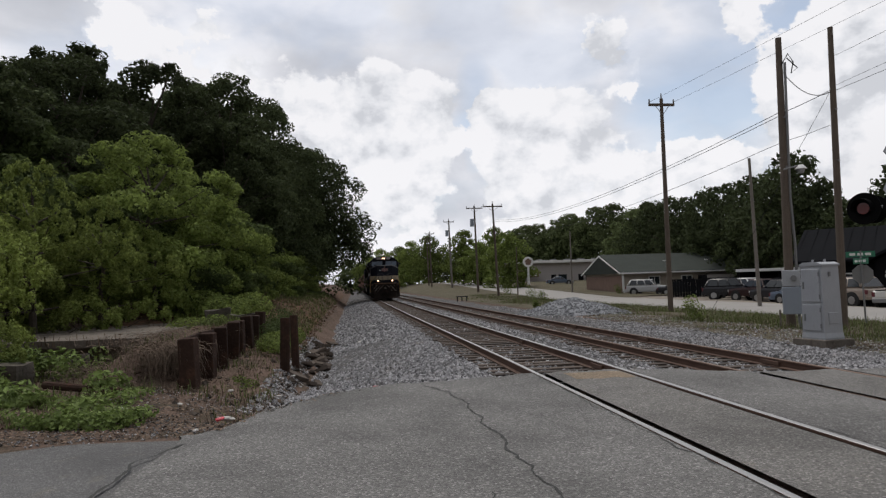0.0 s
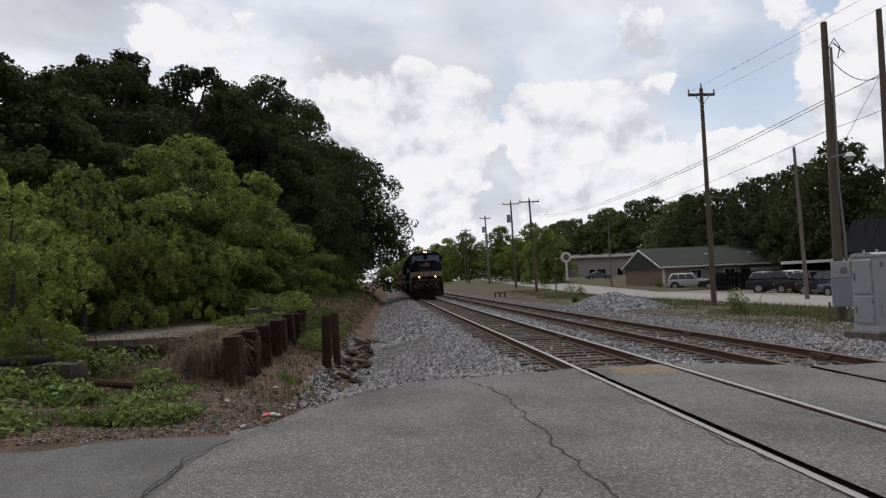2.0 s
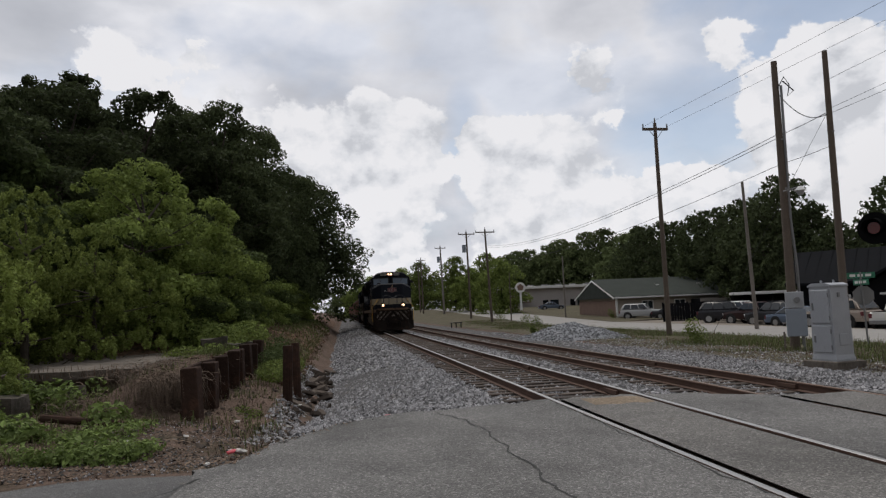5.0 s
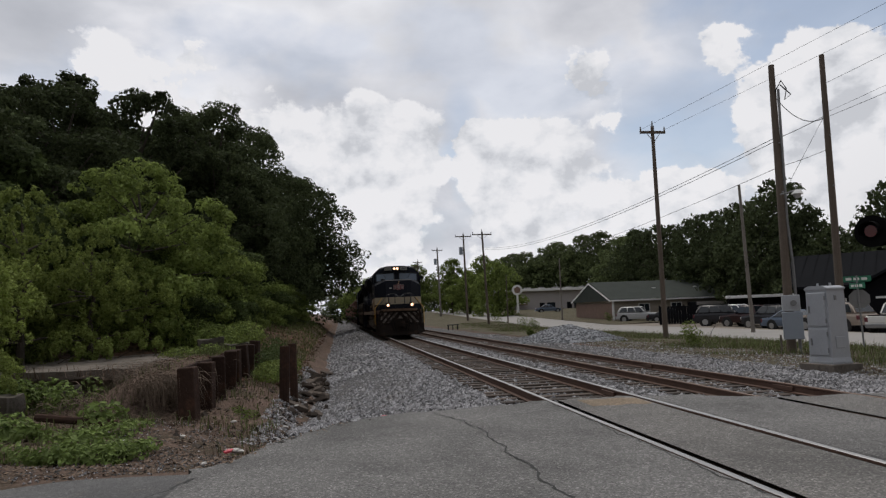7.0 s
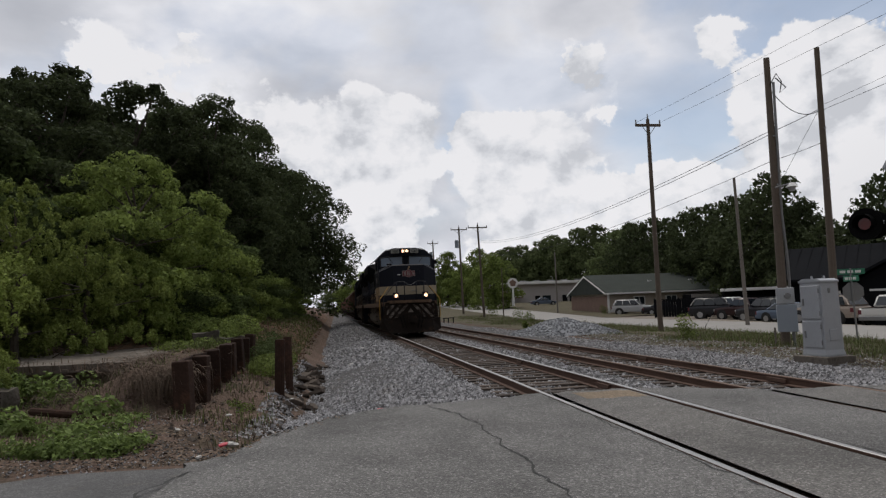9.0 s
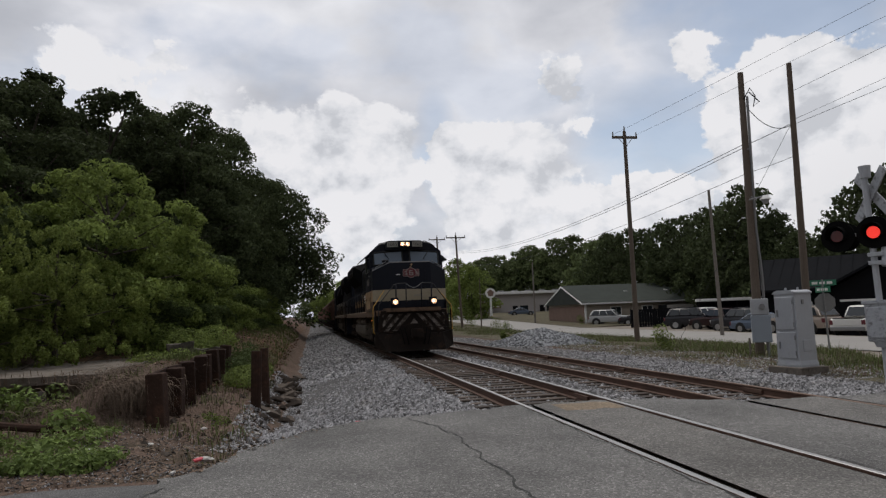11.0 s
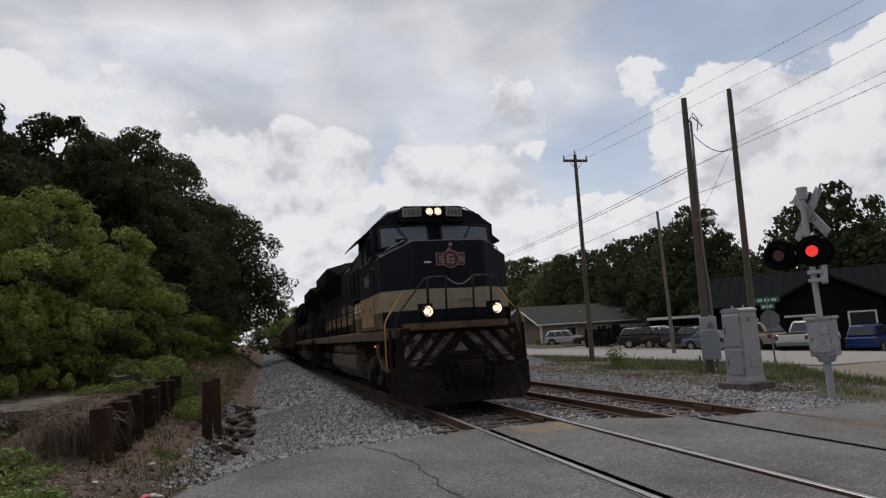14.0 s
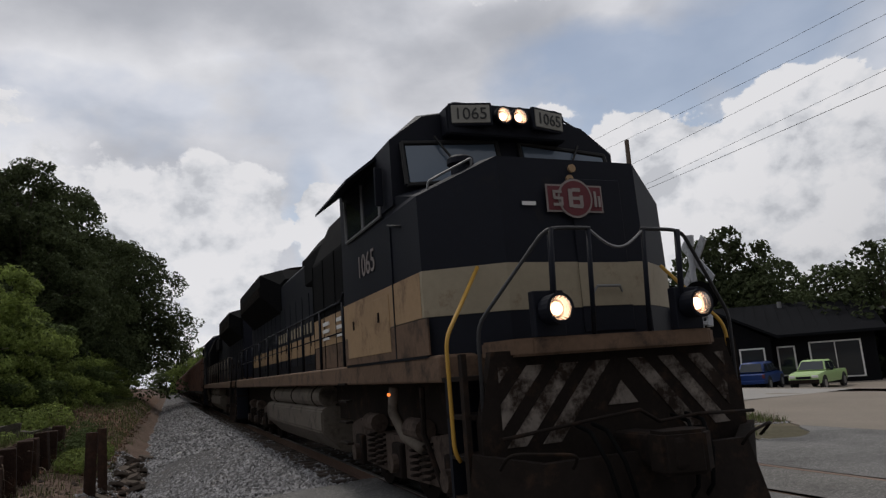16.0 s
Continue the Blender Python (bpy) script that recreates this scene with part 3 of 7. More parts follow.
slab("lot_apron", 13.64, 60.0, "lot", "sandy pale apron of the parking lot")
slab("driveway", -30.0, -1.8, "asphalt_patch", "smooth dark asphalt driveway beside the road", top=lambda x: 8.15 + rough(x, 1, 1.1, 0.2) + 0.09 * min(0, x + 3), drop=0.03)

grid("parallel_road", steps((20.2, 28.0, 2.6)), steps((22, 320, 6)), lambda x, y: -0.40 - 0.05 * step(20, 26, x) + rise(x, y), "concrete_road", "pale concrete road running along the railway")
def lot_z(x, y):
    """The lot falls away towards the shop."""
    return -0.44 - 0.8 * step(27, 40, x) * step(62, 42, y)


grid("parking_lot", steps((28.0, 80, 2)), steps((10, 68, 2)), lot_z, "lot", "sandy pale parking lot surface")
grid("lawn", steps((28.0, 70, 3)), steps((68.0, 320, 6)), lambda x, y: -0.42 + 0.1 * step(28, 30, x) + rise(x, y), "grass_ground", "mown green lawn behind the road")


def crack_line(pts, w, mat="crack", lift=0.006):
    """A dark ragged crack lying in the paving."""
    v, f, fine = [], [], []
    for (xa, ya), (xb, yb) in zip(pts, pts[1:]):
        n = max(2, int(math.hypot(xb - xa, yb - ya) / 0.07))
        fine += [(xa + (xb - xa) * i / n, ya + (yb - ya) * i / n) for i in range(n)]
    rnd = random.Random(int(pts[0][0] * 100))
    for i, (x, y) in enumerate(fine):
        x, y = x + rough(x, y, 3.1, 0.09) + rnd.uniform(-0.014, 0.014), y + rough(y, x, 2.7, 0.05)
        h = w * rnd.uniform(0.25, 1.0)
        v += [(x - h, y, road_z(x, y) + lift), (x + h, y + rnd.uniform(-h, h), road_z(x, y) + lift)]
    f = [(2 * i, 2 * i + 1, 2 * i + 3, 2 * i + 2) for i in range(len(fine) - 1)]
    return tagged(from_lists("crack", v, f, mat), "dark ragged crack in the grey asphalt", "crack", kind="structure")


crack_line([(1.05, 11.1), (1.46, 9.65), (1.48, 7.5), (1.5, 6.0), (1.52, 5.0), (1.5, 3.0)], 0.017)
crack_line([(-2.05, 5.0), (-2.12, 5.8), (-2.1, 6.96), (-1.98, 7.28), (-1.81, 7.75)], 0.022)
crack_line([(-2.05, 7.0), (-1.5, 7.15), (-0.9, 7.1)], 0.01)
crack_line([(1.0, 9.7), (1.25, 9.5), (1.5, 9.6)], 0.009)
crack_line([(0.75, 3.4), (0.95, 4.6), (1.05, 5.3)], 0.009)
crack_line([(LX - 0.075, 11.3), (LX - 0.08, 8.0), (LX - 0.075, 3.0)], 0.012)
crack_line([(RX + 0.07, 11.3), (RX + 0.075, 8.0), (RX + 0.07, 3.0)], 0.010)


def rail(parent, x, z, head="rail_top", y0=-30.0, y1=320.0):
    prof = [(-0.07, -0.17), (0.07, -0.17), (0.07, -0.155), (0.012, -0.135), (0.012, -0.045), (0.036, -0.035), (0.036, -0.008), (0.026, 0.0), (-0.026, 0.0),
            (-0.036, -0.008), (-0.036, -0.035), (-0.012, -0.045), (-0.012, -0.135), (-0.07, -0.155)]
    ys = steps((y0, 14, 11), (14, 90, 4), (90, y1, 20))
    v = [(x + drift(y) + a, y, z + b) for y in ys for a, b in prof]
    n = len(prof)
    f = [(j * n + k, j * n + (k + 1) % n, (j + 1) * n + (k + 1) % n, (j + 1) * n + k) for j in range(len(ys) - 1) for k in range(n)]
    ob = from_lists("rail", v, f, ["rail_side", head], parent)
    for i, p in enumerate(ob.data.polygons):
        p.material_index = 1 if i % n in (6, 7, 8) else 0
    return ob


tie_mesh = None
for name, cx, z, label in (("main_track", TRACK_X, 0.0, "main railway track with shiny worn rails on timber ties"), ("side_track", SIDE_X, SIDE_Z, "rusty siding track on weathered timber ties")):
    tr = empty(name, pose(0, 0, 0), label, "railway track", "railway tracks", "structure")
    head = "rail_top" if name == "main_track" else "rail_rust"
    rail(tr, cx - GAUGE / 2, z, head), rail(tr, cx + GAUGE / 2, z, head)
    for i in range(150):
        y = 11.9 + 0.53 * i
        if tie_mesh is None:
            o = part("tie", box(-1.3, 1.3, -0.115, 0.115, -0.16, 0.0, 0.012), "tie", tr)
            tie_mesh = o.data
        else:
            o = new("tie", tie_mesh)
            o.parent = tr
        r = random.Random(i * 7 + int(cx * 10))
        o.matrix_basis = pose(cx + drift(y) + r.uniform(-0.06, 0.06), y + r.uniform(-0.03, 0.03), z - 0.172 + r.uniform(-0.012, 0.004), 0, 0, r.uniform(-1.5, 1.5))
    for k, yy in enumerate((12.0, 17.9, 24.0)):
        for sx in (-1, 1):
            o = part("joint_bar", box(-0.022, 0.022, -0.3, 0.3, -0.13, -0.05, 0.006), "rail_side", tr)
            o.matrix_basis = pose(cx + drift(yy) + sx * (GAUGE / 2 - 0.04), yy + 0.7 * sx, z)


def rocks(name, count, spot, size, mat, label, seed):
    """Broken stones, joined; spot(rnd) gives x, y, z."""
    rnd = np.random.RandomState(seed)
    base = np.array([(1, 0, 0), (-1, 0, 0), (0, 1, 0), (0, -1, 0), (0, 0, 1), (0, 0, -1)], float)
    tri = np.array([(0, 2, 4), (2, 1, 4), (1, 3, 4), (3, 0, 4), (2, 0, 5), (1, 2, 5), (3, 1, 5), (0, 3, 5)])
    P = np.array([spot(rnd) for _ in range(count)])
    V = np.repeat(base[None], count, 0) * rnd.uniform(0.55, 1.25, (count, 6, 1)) + rnd.uniform(-0.25, 0.25, (count, 6, 3))
    V *= (size[0] + (size[1] - size[0]) * rnd.rand(count, 1, 1) ** 1.6)
    ang = rnd.uniform(0, 6.28, count)
    c, s = np.cos(ang)[:, None], np.sin(ang)[:, None]
    X, Y = V[:, :, 0] * c - V[:, :, 1] * s, V[:, :, 0] * s + V[:, :, 1] * c
    V = np.stack([X, Y, V[:, :, 2] * 0.8], 2) + P[:, None]
    F = (tri[None] + 6 * np.arange(count)[:, None, None]).reshape(-1, 3)
    me = bpy.data.meshes.new(name)
    me.from_pydata(V.reshape(-1, 3).tolist(), [], F.tolist())
    return tagged(link_mesh(name, me, mat), label, "stones", kind="stuff")


def ballast_spot(r):
    while True:
        y = 10.9 + 36 * r.rand() ** 2.0
        x = r.uniform(-1.3, 10.3) if r.rand() < 0.55 else r.uniform(-1.0, 3.0)
        if y < edge(x) + 0.03:
            continue
        if abs(x - TRACK_X) < 1.3 and r.rand() < 0.5:
            continue
        if min(abs(x - q) for q in (LX, RX, SLX, SRX)) < 0.07:
            continue
        return x, y, bz(x, y) + 0.005


rocks("ballast_stones", 36000, ballast_spot, (0.02, 0.06), "stones", "loose grey crushed ballast stones", 5)
def far_spot(r):
    y = 24 + 80 * r.rand() ** 1.4
    x = r.uniform(-1.15, 2.5) if r.rand() < 0.75 else r.uniform(5.3, 6.1)
    return x + drift(y), y, (bz(x, y) if x > -1.2 else gz(x, y) + 0.03) + 0.01


rocks("ballast_stones", 15000, far_spot, (0.035, 0.085), "stones", "loose grey crushed ballast stones along the shoulder", 15)
rocks("ballast_stones", 5000, lambda r: (lambda x, y: (x, y, max(gz(x, y), bz(x, y) if x > -1.25 else -9) + 0.01))(-0.9 - 1.0 * r.rand() ** 2.2, 11.3 + 16 * r.rand()), (0.02, 0.06), "stones", "ballast stones spilling into the ditch", 16)
rocks("gravel", 9000, lambda r: (lambda x, y: (x, y, max(gz(x, y), bz(x, y)) + 0.01))(8.7 + 4.0 * r.rand() ** 1.4, 10.9 + 15 * r.rand() ** 1.5), (0.02, 0.05), "stones", "loose pale gravel round the signal cabinet", 6)
rocks("verge_gravel", 4500, lambda r: (lambda x, y: (x, y, verge_z(x, y) + 0.004))(10.9 + 3.6 * r.rand() ** 1.3, 13.2 + 26 * r.rand() ** 1.5), (0.012, 0.04), "stones", "fine gravel scattered over the dirt verge", 21)
rocks("verge_clods", 5000, lambda r: (lambda x, y: (x, y, verge_z(x, y) + 0.004))(11.2 + 4.5 * r.rand() ** 1.3, 13.5 + 26 * r.rand() ** 1.5), (0.012, 0.035), "earth", "small brown clods on the dirt verge", 22)
rocks("debris", 2600, lambda r: (lambda x, y: (x, y, max(gz(x, y), road_z(x, y) - 0.03 if y < 8.6 else -9) + 0.005))(r.uniform(-4.5, -0.4), 8.2 + 5 * r.rand()), (0.006, 0.022), "stones", "small clods and litter on bare earth", 7)

# ---- the train ----


def wheelset(parent, y, r=0.53, half=0.76):
    ax = new("wheelset")
    ax.parent = parent
    ax.matrix_basis = pose(0, y, r)
    tagged(ax, "worn steel wheels on an axle")
    part("axle", rod((-half, 0, 0), (half, 0, 0), 0.09, seg=10), "grime", ax)
    for s in (-1, 1):
        bm = rod((s * half - 0.06, 0, 0), (s * half + 0.07, 0, 0), r, seg=26)
        rod((s * half - s * 0.08, 0, 0), (s * half - s * 0.05, 0, 0), r + 0.03, seg=26, bm=bm)
        rod((s * half, 0, 0), (s * half + s * 0.14, 0, 0), 0.12, seg=12, bm=bm)
        for k in range(4):
            a = k * math.pi / 2
            rod((s * (half + 0.075), 0.3 * math.cos(a), 0.3 * math.sin(a)), (s * (half + 0.085), 0.3 * math.cos(a), 0.3 * math.sin(a)), 0.07, seg=8, bm=bm)
        part("wheel", bm, "grime", ax)
    return ax


def truck(parent, y0, y1, axles, spans=True):
    """Side frames, springs and journal boxes of a bogie."""
    ym = (y0 + y1) / 2
    for s in (-1, 1):
        x = s * 1.10
        poly = [(y0, 0.62), (y0 + 0.25, 0.46), (y0 + 0.7, 0.40), (ym - 0.4, 0.36), (ym + 0.4, 0.36), (y1 - 0.7, 0.40), (y1 - 0.25, 0.46), (y1, 0.62), (y1, 0.92), (y1 - 0.5, 1.02), (ym + 0.6, 0.86),
                (ym - 0.6, 0.86), (y0 + 0.5, 1.02), (y0, 0.92)]
        part("side_frame", prism(poly, x - 0.09, x + 0.09, "x", bev=0.02), "truck_brown", parent, "oily brown cast steel side frame")
        for a in axles:
            bm = box(x - 0.16, x + 0.2 * s if s > 0 else x + 0.16, a - 0.19, a + 0.19, 0.34, 0.78, 0.03)
            part("journal_box", bm, "grime", parent)
            part("bearing_cap", rod((x + s * 0.1, a, 0.53), (x + s * 0.24, a, 0.53), 0.12, seg=12), "truck_brown", parent)
        for a, b in zip(axles, axles[1:]):
            m = (a + b) / 2
            for d in (-0.2, 0.2):
                bm = bmesh.new()
                pts = [(x + s * 0.12 + 0.085 * math.cos(k * 0.9), m + d + 0.085 * math.sin(k * 0.9), 0.42 + k * 0.0105) for k in range(42)]
                tube(pts, 0.018, 5, bm)
                part("spring", bm, "grime", parent)
            part("brake_cylinder", rod((x + s * 0.14, m - 0.2, 1.0), (x + s * 0.14, m + 0.3, 1.0), 0.13, seg=12), "truck_brown", parent)


def hand_rail(parent, pts, r=0.02, mat="steel", rad=0.12):
    return part("handrail", tube(bend(pts, 4, rad), r, 8), mat, parent, smooth=True)


def lamp_unit(parent, x, y, z, r, depth, lit, name, label):
    """A round housing with a silvered bowl and a bright bulb deep inside; y is the face."""
    ring = lambda q, yy: [(x + q * math.cos(2 * math.pi * k / 20), yy, z + q * math.sin(2 * math.pi * k / 20)) for k in range(20)]
    part(name + "_housing", loft([ring(0.02, y + depth + 0.06), ring(r * 1.2, y + depth + 0.05), ring(r * 1.25, y), ring(r * 1.02, y - 0.004), ring(r * 1.02, y + 0.01)], caps=False), "black", parent)
    part(name + "_reflector", loft([ring(r, y + 0.004), ring(r * 0.86, y + depth * 0.35), ring(r * 0.62, y + depth * 0.8), ring(r * 0.36, y + depth)], caps=False), "mirror", parent, "silvered lamp bowl")
    part(name, rod((x, y + depth * 0.62, z), (x, y + depth * 0.62 - 0.012, z), r * 0.54, seg=18), "lamp_white" if lit else "mirror", parent, label if lit else "")


def chevrons(parent, x0, x1, z0, z1, y):
    """Slanted pale stripes on the pilot plate, mirrored about its middle."""
    part("stripe", prism([(-0.17, z1 - 0.42), (0.17, z1 - 0.42), (0.0, z1 - 0.20)], y - 0.004, y + 0.006, "y"), "stripe", parent, "pale grimy warning stripe")
    for s in (-1, 1):
        for k in range(4):
            a, w, run = 0.10 + k * 0.36, 0.19, 0.62
            poly = [(min(max(u, 0.0), x1), zz) for u, zz in ((a, z1), (a + w, z1), (a + w + run, z0), (a + run, z0))]
            over = a + w + run - x1
            if over > 0:
                cut = lambda u0: z1 - (z1 - z0) * (x1 - u0) / run
                poly = [(a, z1), (min(a + w, x1), z1)] + ([(x1, cut(a + w))] if a + w < x1 else []) + ([(x1, cut(a))] if a + run > x1 else [(x1, z0), (a + run, z0)])
            part("stripe", prism([(s * u, zz) for u, zz in poly], y - 0.004, y + 0.006, "y"), "stripe", parent, "pale grimy warning stripe")


def locomotive(m, lead=True):
    lo = empty("locomotive", m, "dark navy and cream freight locomotive with lit headlamps" if lead else "dark grimy second freight locomotive with its long hood forward", "locomotive", "train")
    # frame, pilot and couplers
    part("deck", box(-1.57, 1.57, 1.32, 22.0, 1.55, 1.82, 0.03), "tan", lo, "grimy tan frame and walkway deck")
    part("underframe", box(-1.1, 1.1, 0.9, 22.1, 0.95, 1.52), "grime", lo)
    for y0, s in ((0.0, 1), (23.0, -1)):
        f = lambda d: y0 + s * d
        ys = sorted((f(0.62), f(0.72)))
        part("pilot", prism([(-1.5, 0.42), (1.5, 0.42), (1.5, 1.2), (1.35, 1.8), (-1.35, 1.8), (-1.5, 1.2)], ys[0], ys[1], "y"), "grime", lo, "dark grimy pilot plate")
        plow = [[(-1.60, f(0.62), 0.94), (-1.66, f(0.74), 0.30), (-1.60, f(0.84), 0.30), (-1.55, f(0.74), 0.94)],
                [(-1.12, f(0.26), 0.84), (-1.20, f(0.12), 0.15), (-1.14, f(0.24), 0.15), (-1.06, f(0.36), 0.84)],
                [(1.12, f(0.26), 0.84), (1.20, f(0.12), 0.15), (1.14, f(0.24), 0.15), (1.06, f(0.36), 0.84)],
                [(1.60, f(0.62), 0.94), (1.66, f(0.74), 0.30), (1.60, f(0.84), 0.30), (1.55, f(0.74), 0.94)]]
        part("snow_plough", loft(plow), "grime", lo, "dirty black plough blade")
        an = [(-1.24, f(1.06)), (-1.14, f(0.54)), (-1.0, f(0.44)), (1.0, f(0.44)), (1.14, f(0.54)), (1.24, f(1.06))]
        part("anticlimber", prism(an, 1.74, 1.90, "z", bev=0.02), "tan", lo, "rust-streaked tan ledge")
        bm = box(-0.16, 0.16, *sorted((f(-0.25), f(0.7))), 0.72, 1.0, 0.05)
        part("coupler", bm, "grime", lo)
        part("coupler_knuckle", prism([(-0.24, f(-0.18)), (0.1, f(-0.3)), (0.26, f(-0.2)), (0.2, f(0.06)), (-0.22, f(0.06))], 0.68, 1.04, "z", bev=0.03), "grime", lo)
        for sx in (-1, 1):
            for k, zz in enumerate((0.50, 0.86, 1.22, 1.56)):
                part("step", box(*sorted((sx * 1.2, sx * 1.58)), *sorted((f(0.72), f(1.12 + 0.05 * k))), zz, zz + 0.04), "grime", lo)
            part("step_side", box(*sorted((sx * 1.55, sx * 1.60)), *sorted((f(0.72), f(0.80))), 0.42, 1.8), "grime", lo)
            part("step_back", box(*sorted((sx * 1.18, sx * 1.58)), *sorted((f(1.14), f(1.2))), 0.42, 1.6), "black", lo)
            hand_rail(lo, [(sx * 0.92, f(0.14), 0.80), (sx * 0.92, f(0.02), 0.92), (sx * 1.45, f(0.25), 0.96), (sx * 1.45, f(0.42), 0.82)], 0.015, "grime")
            for q in (0.45, 0.62):
                part("air_hose", tube([(sx * q, f(0.5), 1.1), (sx * q, f(0.28), 1.05), (sx * (q - 0.05), f(0.14), 0.8), (sx * (q - 0.12), f(0.12), 0.5), (sx * (q - 0.16), f(0.22), 0.36)], 0.02, 7), "lamp_black", lo, smooth=True)
        part("cut_lever", tube([(-1.4, f(0.42), 1.06), (-0.5, f(0.30), 1.16), (-0.1, f(0.25), 1.2), (0.1, f(0.25), 1.08), (0.6, f(0.32), 1.1), (1.4, f(0.42), 1.06)], 0.018, 6), "grime", lo, smooth=True)
    if lead:
        chevrons(lo, -1.4, 1.30, 0.96, 1.66, 0.612)

    # nose and cab, in three courses of colour
    plan = [(-1.58, 4.95), (-1.58, 1.62), (-0.86, 1.10), (0.86, 1.10), (1.58, 1.62), (1.58, 4.95)]
    inset = [(x * 1.003, y - 0.006) for x, y in plan]
    part("cab_lower_wall", prism(plan, 1.80, 2.21, "z"), "black" if lead else "black", lo)
    part("cream_band", prism(inset, 2.21, 2.69, "z"), "cream" if lead else "black", lo, "cream band round the nose and cab" if lead else "")
    up = [[(x, y, 2.69) for x, y in plan],
          [(-1.58, 4.95, 3.52), (-1.58, 1.64, 3.50), (-0.86, 1.13, 3.82), (0.86, 1.13, 3.82), (1.58, 1.64, 3.50), (1.58, 4.95, 3.52)],
          [(-1.58, 4.95, 3.66), (-1.54, 1.90, 3.57), (-0.84, 1.55, 3.90), (0.84, 1.55, 3.90), (1.54, 1.90, 3.57), (1.58, 4.95, 3.66)],
          [(-1.58, 4.95, 3.76), (-1.56, 2.40, 3.70), (-0.84, 2.36, 3.94), (0.84, 2.36, 3.94), (1.56, 2.40, 3.70), (1.58, 4.95, 3.76)]]
    part("nose", loft(up), "black", lo, "dark navy faceted nose")
    sec = lambda y, zs: [(-1.58, y, 3.60), (-1.58, y, 4.40), (-1.14, y, zs), (-0.6, y, zs + 0.11), (0.6, y, zs + 0.11), (1.14, y, zs), (1.58, y, 4.40), (1.58, y, 3.60)]
    part("cab", loft([sec(2.42, 4.73), sec(2.62, 4.81), sec(4.95, 4.83)]), "black", lo, "dark navy cab with chamfered roof")
    part("cab_brow", prism([(-0.90, 4.46), (-0.90, 4.80), (-0.80, 4.87), (0.66, 4.87), (0.76, 4.80), (0.76, 4.46)], 2.22, 2.6, "y", bev=0.015), "black", lo)
    part("roof_grab", hand_pts([(0.80, 2.5, 4.78), (0.84, 2.5, 4.90), (1.30, 2.5, 4.66), (1.34, 2.5, 4.56)]), "dark_rail", lo)
    for s in (-1, 1):
        q = [(s * x, 2.27 + 0.22 * (z - 3.84), z) for x, z in ((1.40, 3.84), (0.20, 3.97), (0.20, 4.42), (1.40, 4.32))]
        part("windscreen", loft([q, [(x, y + 0.03, z) for x, y, z in q]]), "glass_cab", lo, "tinted windscreen pane reflecting the sky")
        fr = bmesh.new()
        for (a, b) in (((1.44, 3.81), (0.16, 3.94)), ((0.16, 3.94), (0.16, 4.46)), ((0.16, 4.46), (1.44, 4.36)), ((1.44, 4.36), (1.44, 3.81))):
            rod((s * a[0], 2.28 + 0.22 * (a[1] - 3.84), a[1]), (s * b[0], 2.28 + 0.22 * (b[1] - 3.84), b[1]), 0.028, seg=6, bm=fr)
        part("windscreen_gasket", fr, "rubber", lo)
        part("wiper", tube([(s * 1.02, 2.36, 4.46), (s * 0.90, 2.31, 4.26), (s * 0.76, 2.27, 4.06)], 0.016, 5), "rubber", lo)
        part("side_window", prism([(2.95, 3.62), (4.55, 3.62), (4.55, 4.12), (3.15, 4.16), (2.95, 4.1)], *sorted((s * 1.575, s * 1.588)), "x"), "glass", lo, "dark open side window")
        fr = bmesh.new()
        for a, b in (((2.91, 3.58), (4.6, 3.58)), ((2.91, 3.58), (2.91, 4.2)), ((3.7, 3.58), (3.7, 4.2)), ((4.6, 3.58), (4.6, 4.2))):
            rod((s * 1.59, *a), (s * 1.59, *b), 0.022, seg=6, bm=fr)
        part("side_window_frame", fr, "steel", lo)
        part("sunshade", prism([(s * 1.54, 4.42), (s * 1.98, 4.06), (s * 1.98, 4.03), (s * 1.54, 4.37)], 3.0, 4.85, "y"), "black", lo, "sloping black sunshade over the side window")
        part("mirror", box(*sorted((s * 1.60, s * 1.70)), 2.7, 2.74, 3.66, 4.14, 0.01), "black", lo)
        nb = part("number_board", box(-0.27, 0.27, -0.03, 0.03, -0.15, 0.15, 0.02), "black", lo, "angled number board with pale face")
        nb.matrix_basis = pose(s * 0.54 - 0.06, 2.19, 4.70, 0, 0, s * 14)
        part("number_board_face", box(-0.24, 0.24, -0.038, -0.028, -0.115, 0.115, 0.01), "board_face", nb)
        lettering("number", "1065", 0.21, pose(0, -0.044, -0.005, 90, 0, 0), "board_text", nb)
        lamp_unit(lo, s * 0.11 - 0.06, 2.10, 4.70, 0.095, 0.10, lead, "headlamp", "lit warm headlamp")
        part("ditch_light_bracket", box(s * 0.80 - 0.16, s * 0.80 + 0.16, 0.46, 0.56, 1.9, 2.32, 0.01), "black", lo)
        lamp_unit(lo, s * 0.80, 0.27, 2.14, 0.112, 0.13, lead, "ditch_light", "lit warm ditch light")
        part("nose_corner_grab", hand_pts([(s * 1.42, 1.70, 3.58), (s * 1.42, 1.68, 3.68), (s * 0.98, 1.46, 3.90), (s * 0.98, 1.50, 3.78)]), "steel", lo)
        # front handrails
        hand_rail(lo, [(s * 1.46, 0.66, 0.9), (s * 1.46, 0.62, 2.04), (s * 0.80, 0.42, 2.88), (s * 0.62, 0.42, 2.90), (s * 0.30, 0.42, 2.90)], 0.019, "dark_rail")
        hand_rail(lo, [(s * 0.74, 0.5, 1.9), (s * 0.74, 0.42, 2.9)], 0.03, "black", 0.02)
        hand_rail(lo, [(s * 0.32, 0.5, 1.9), (s * 0.32, 0.42, 2.89)], 0.024, "black", 0.02)
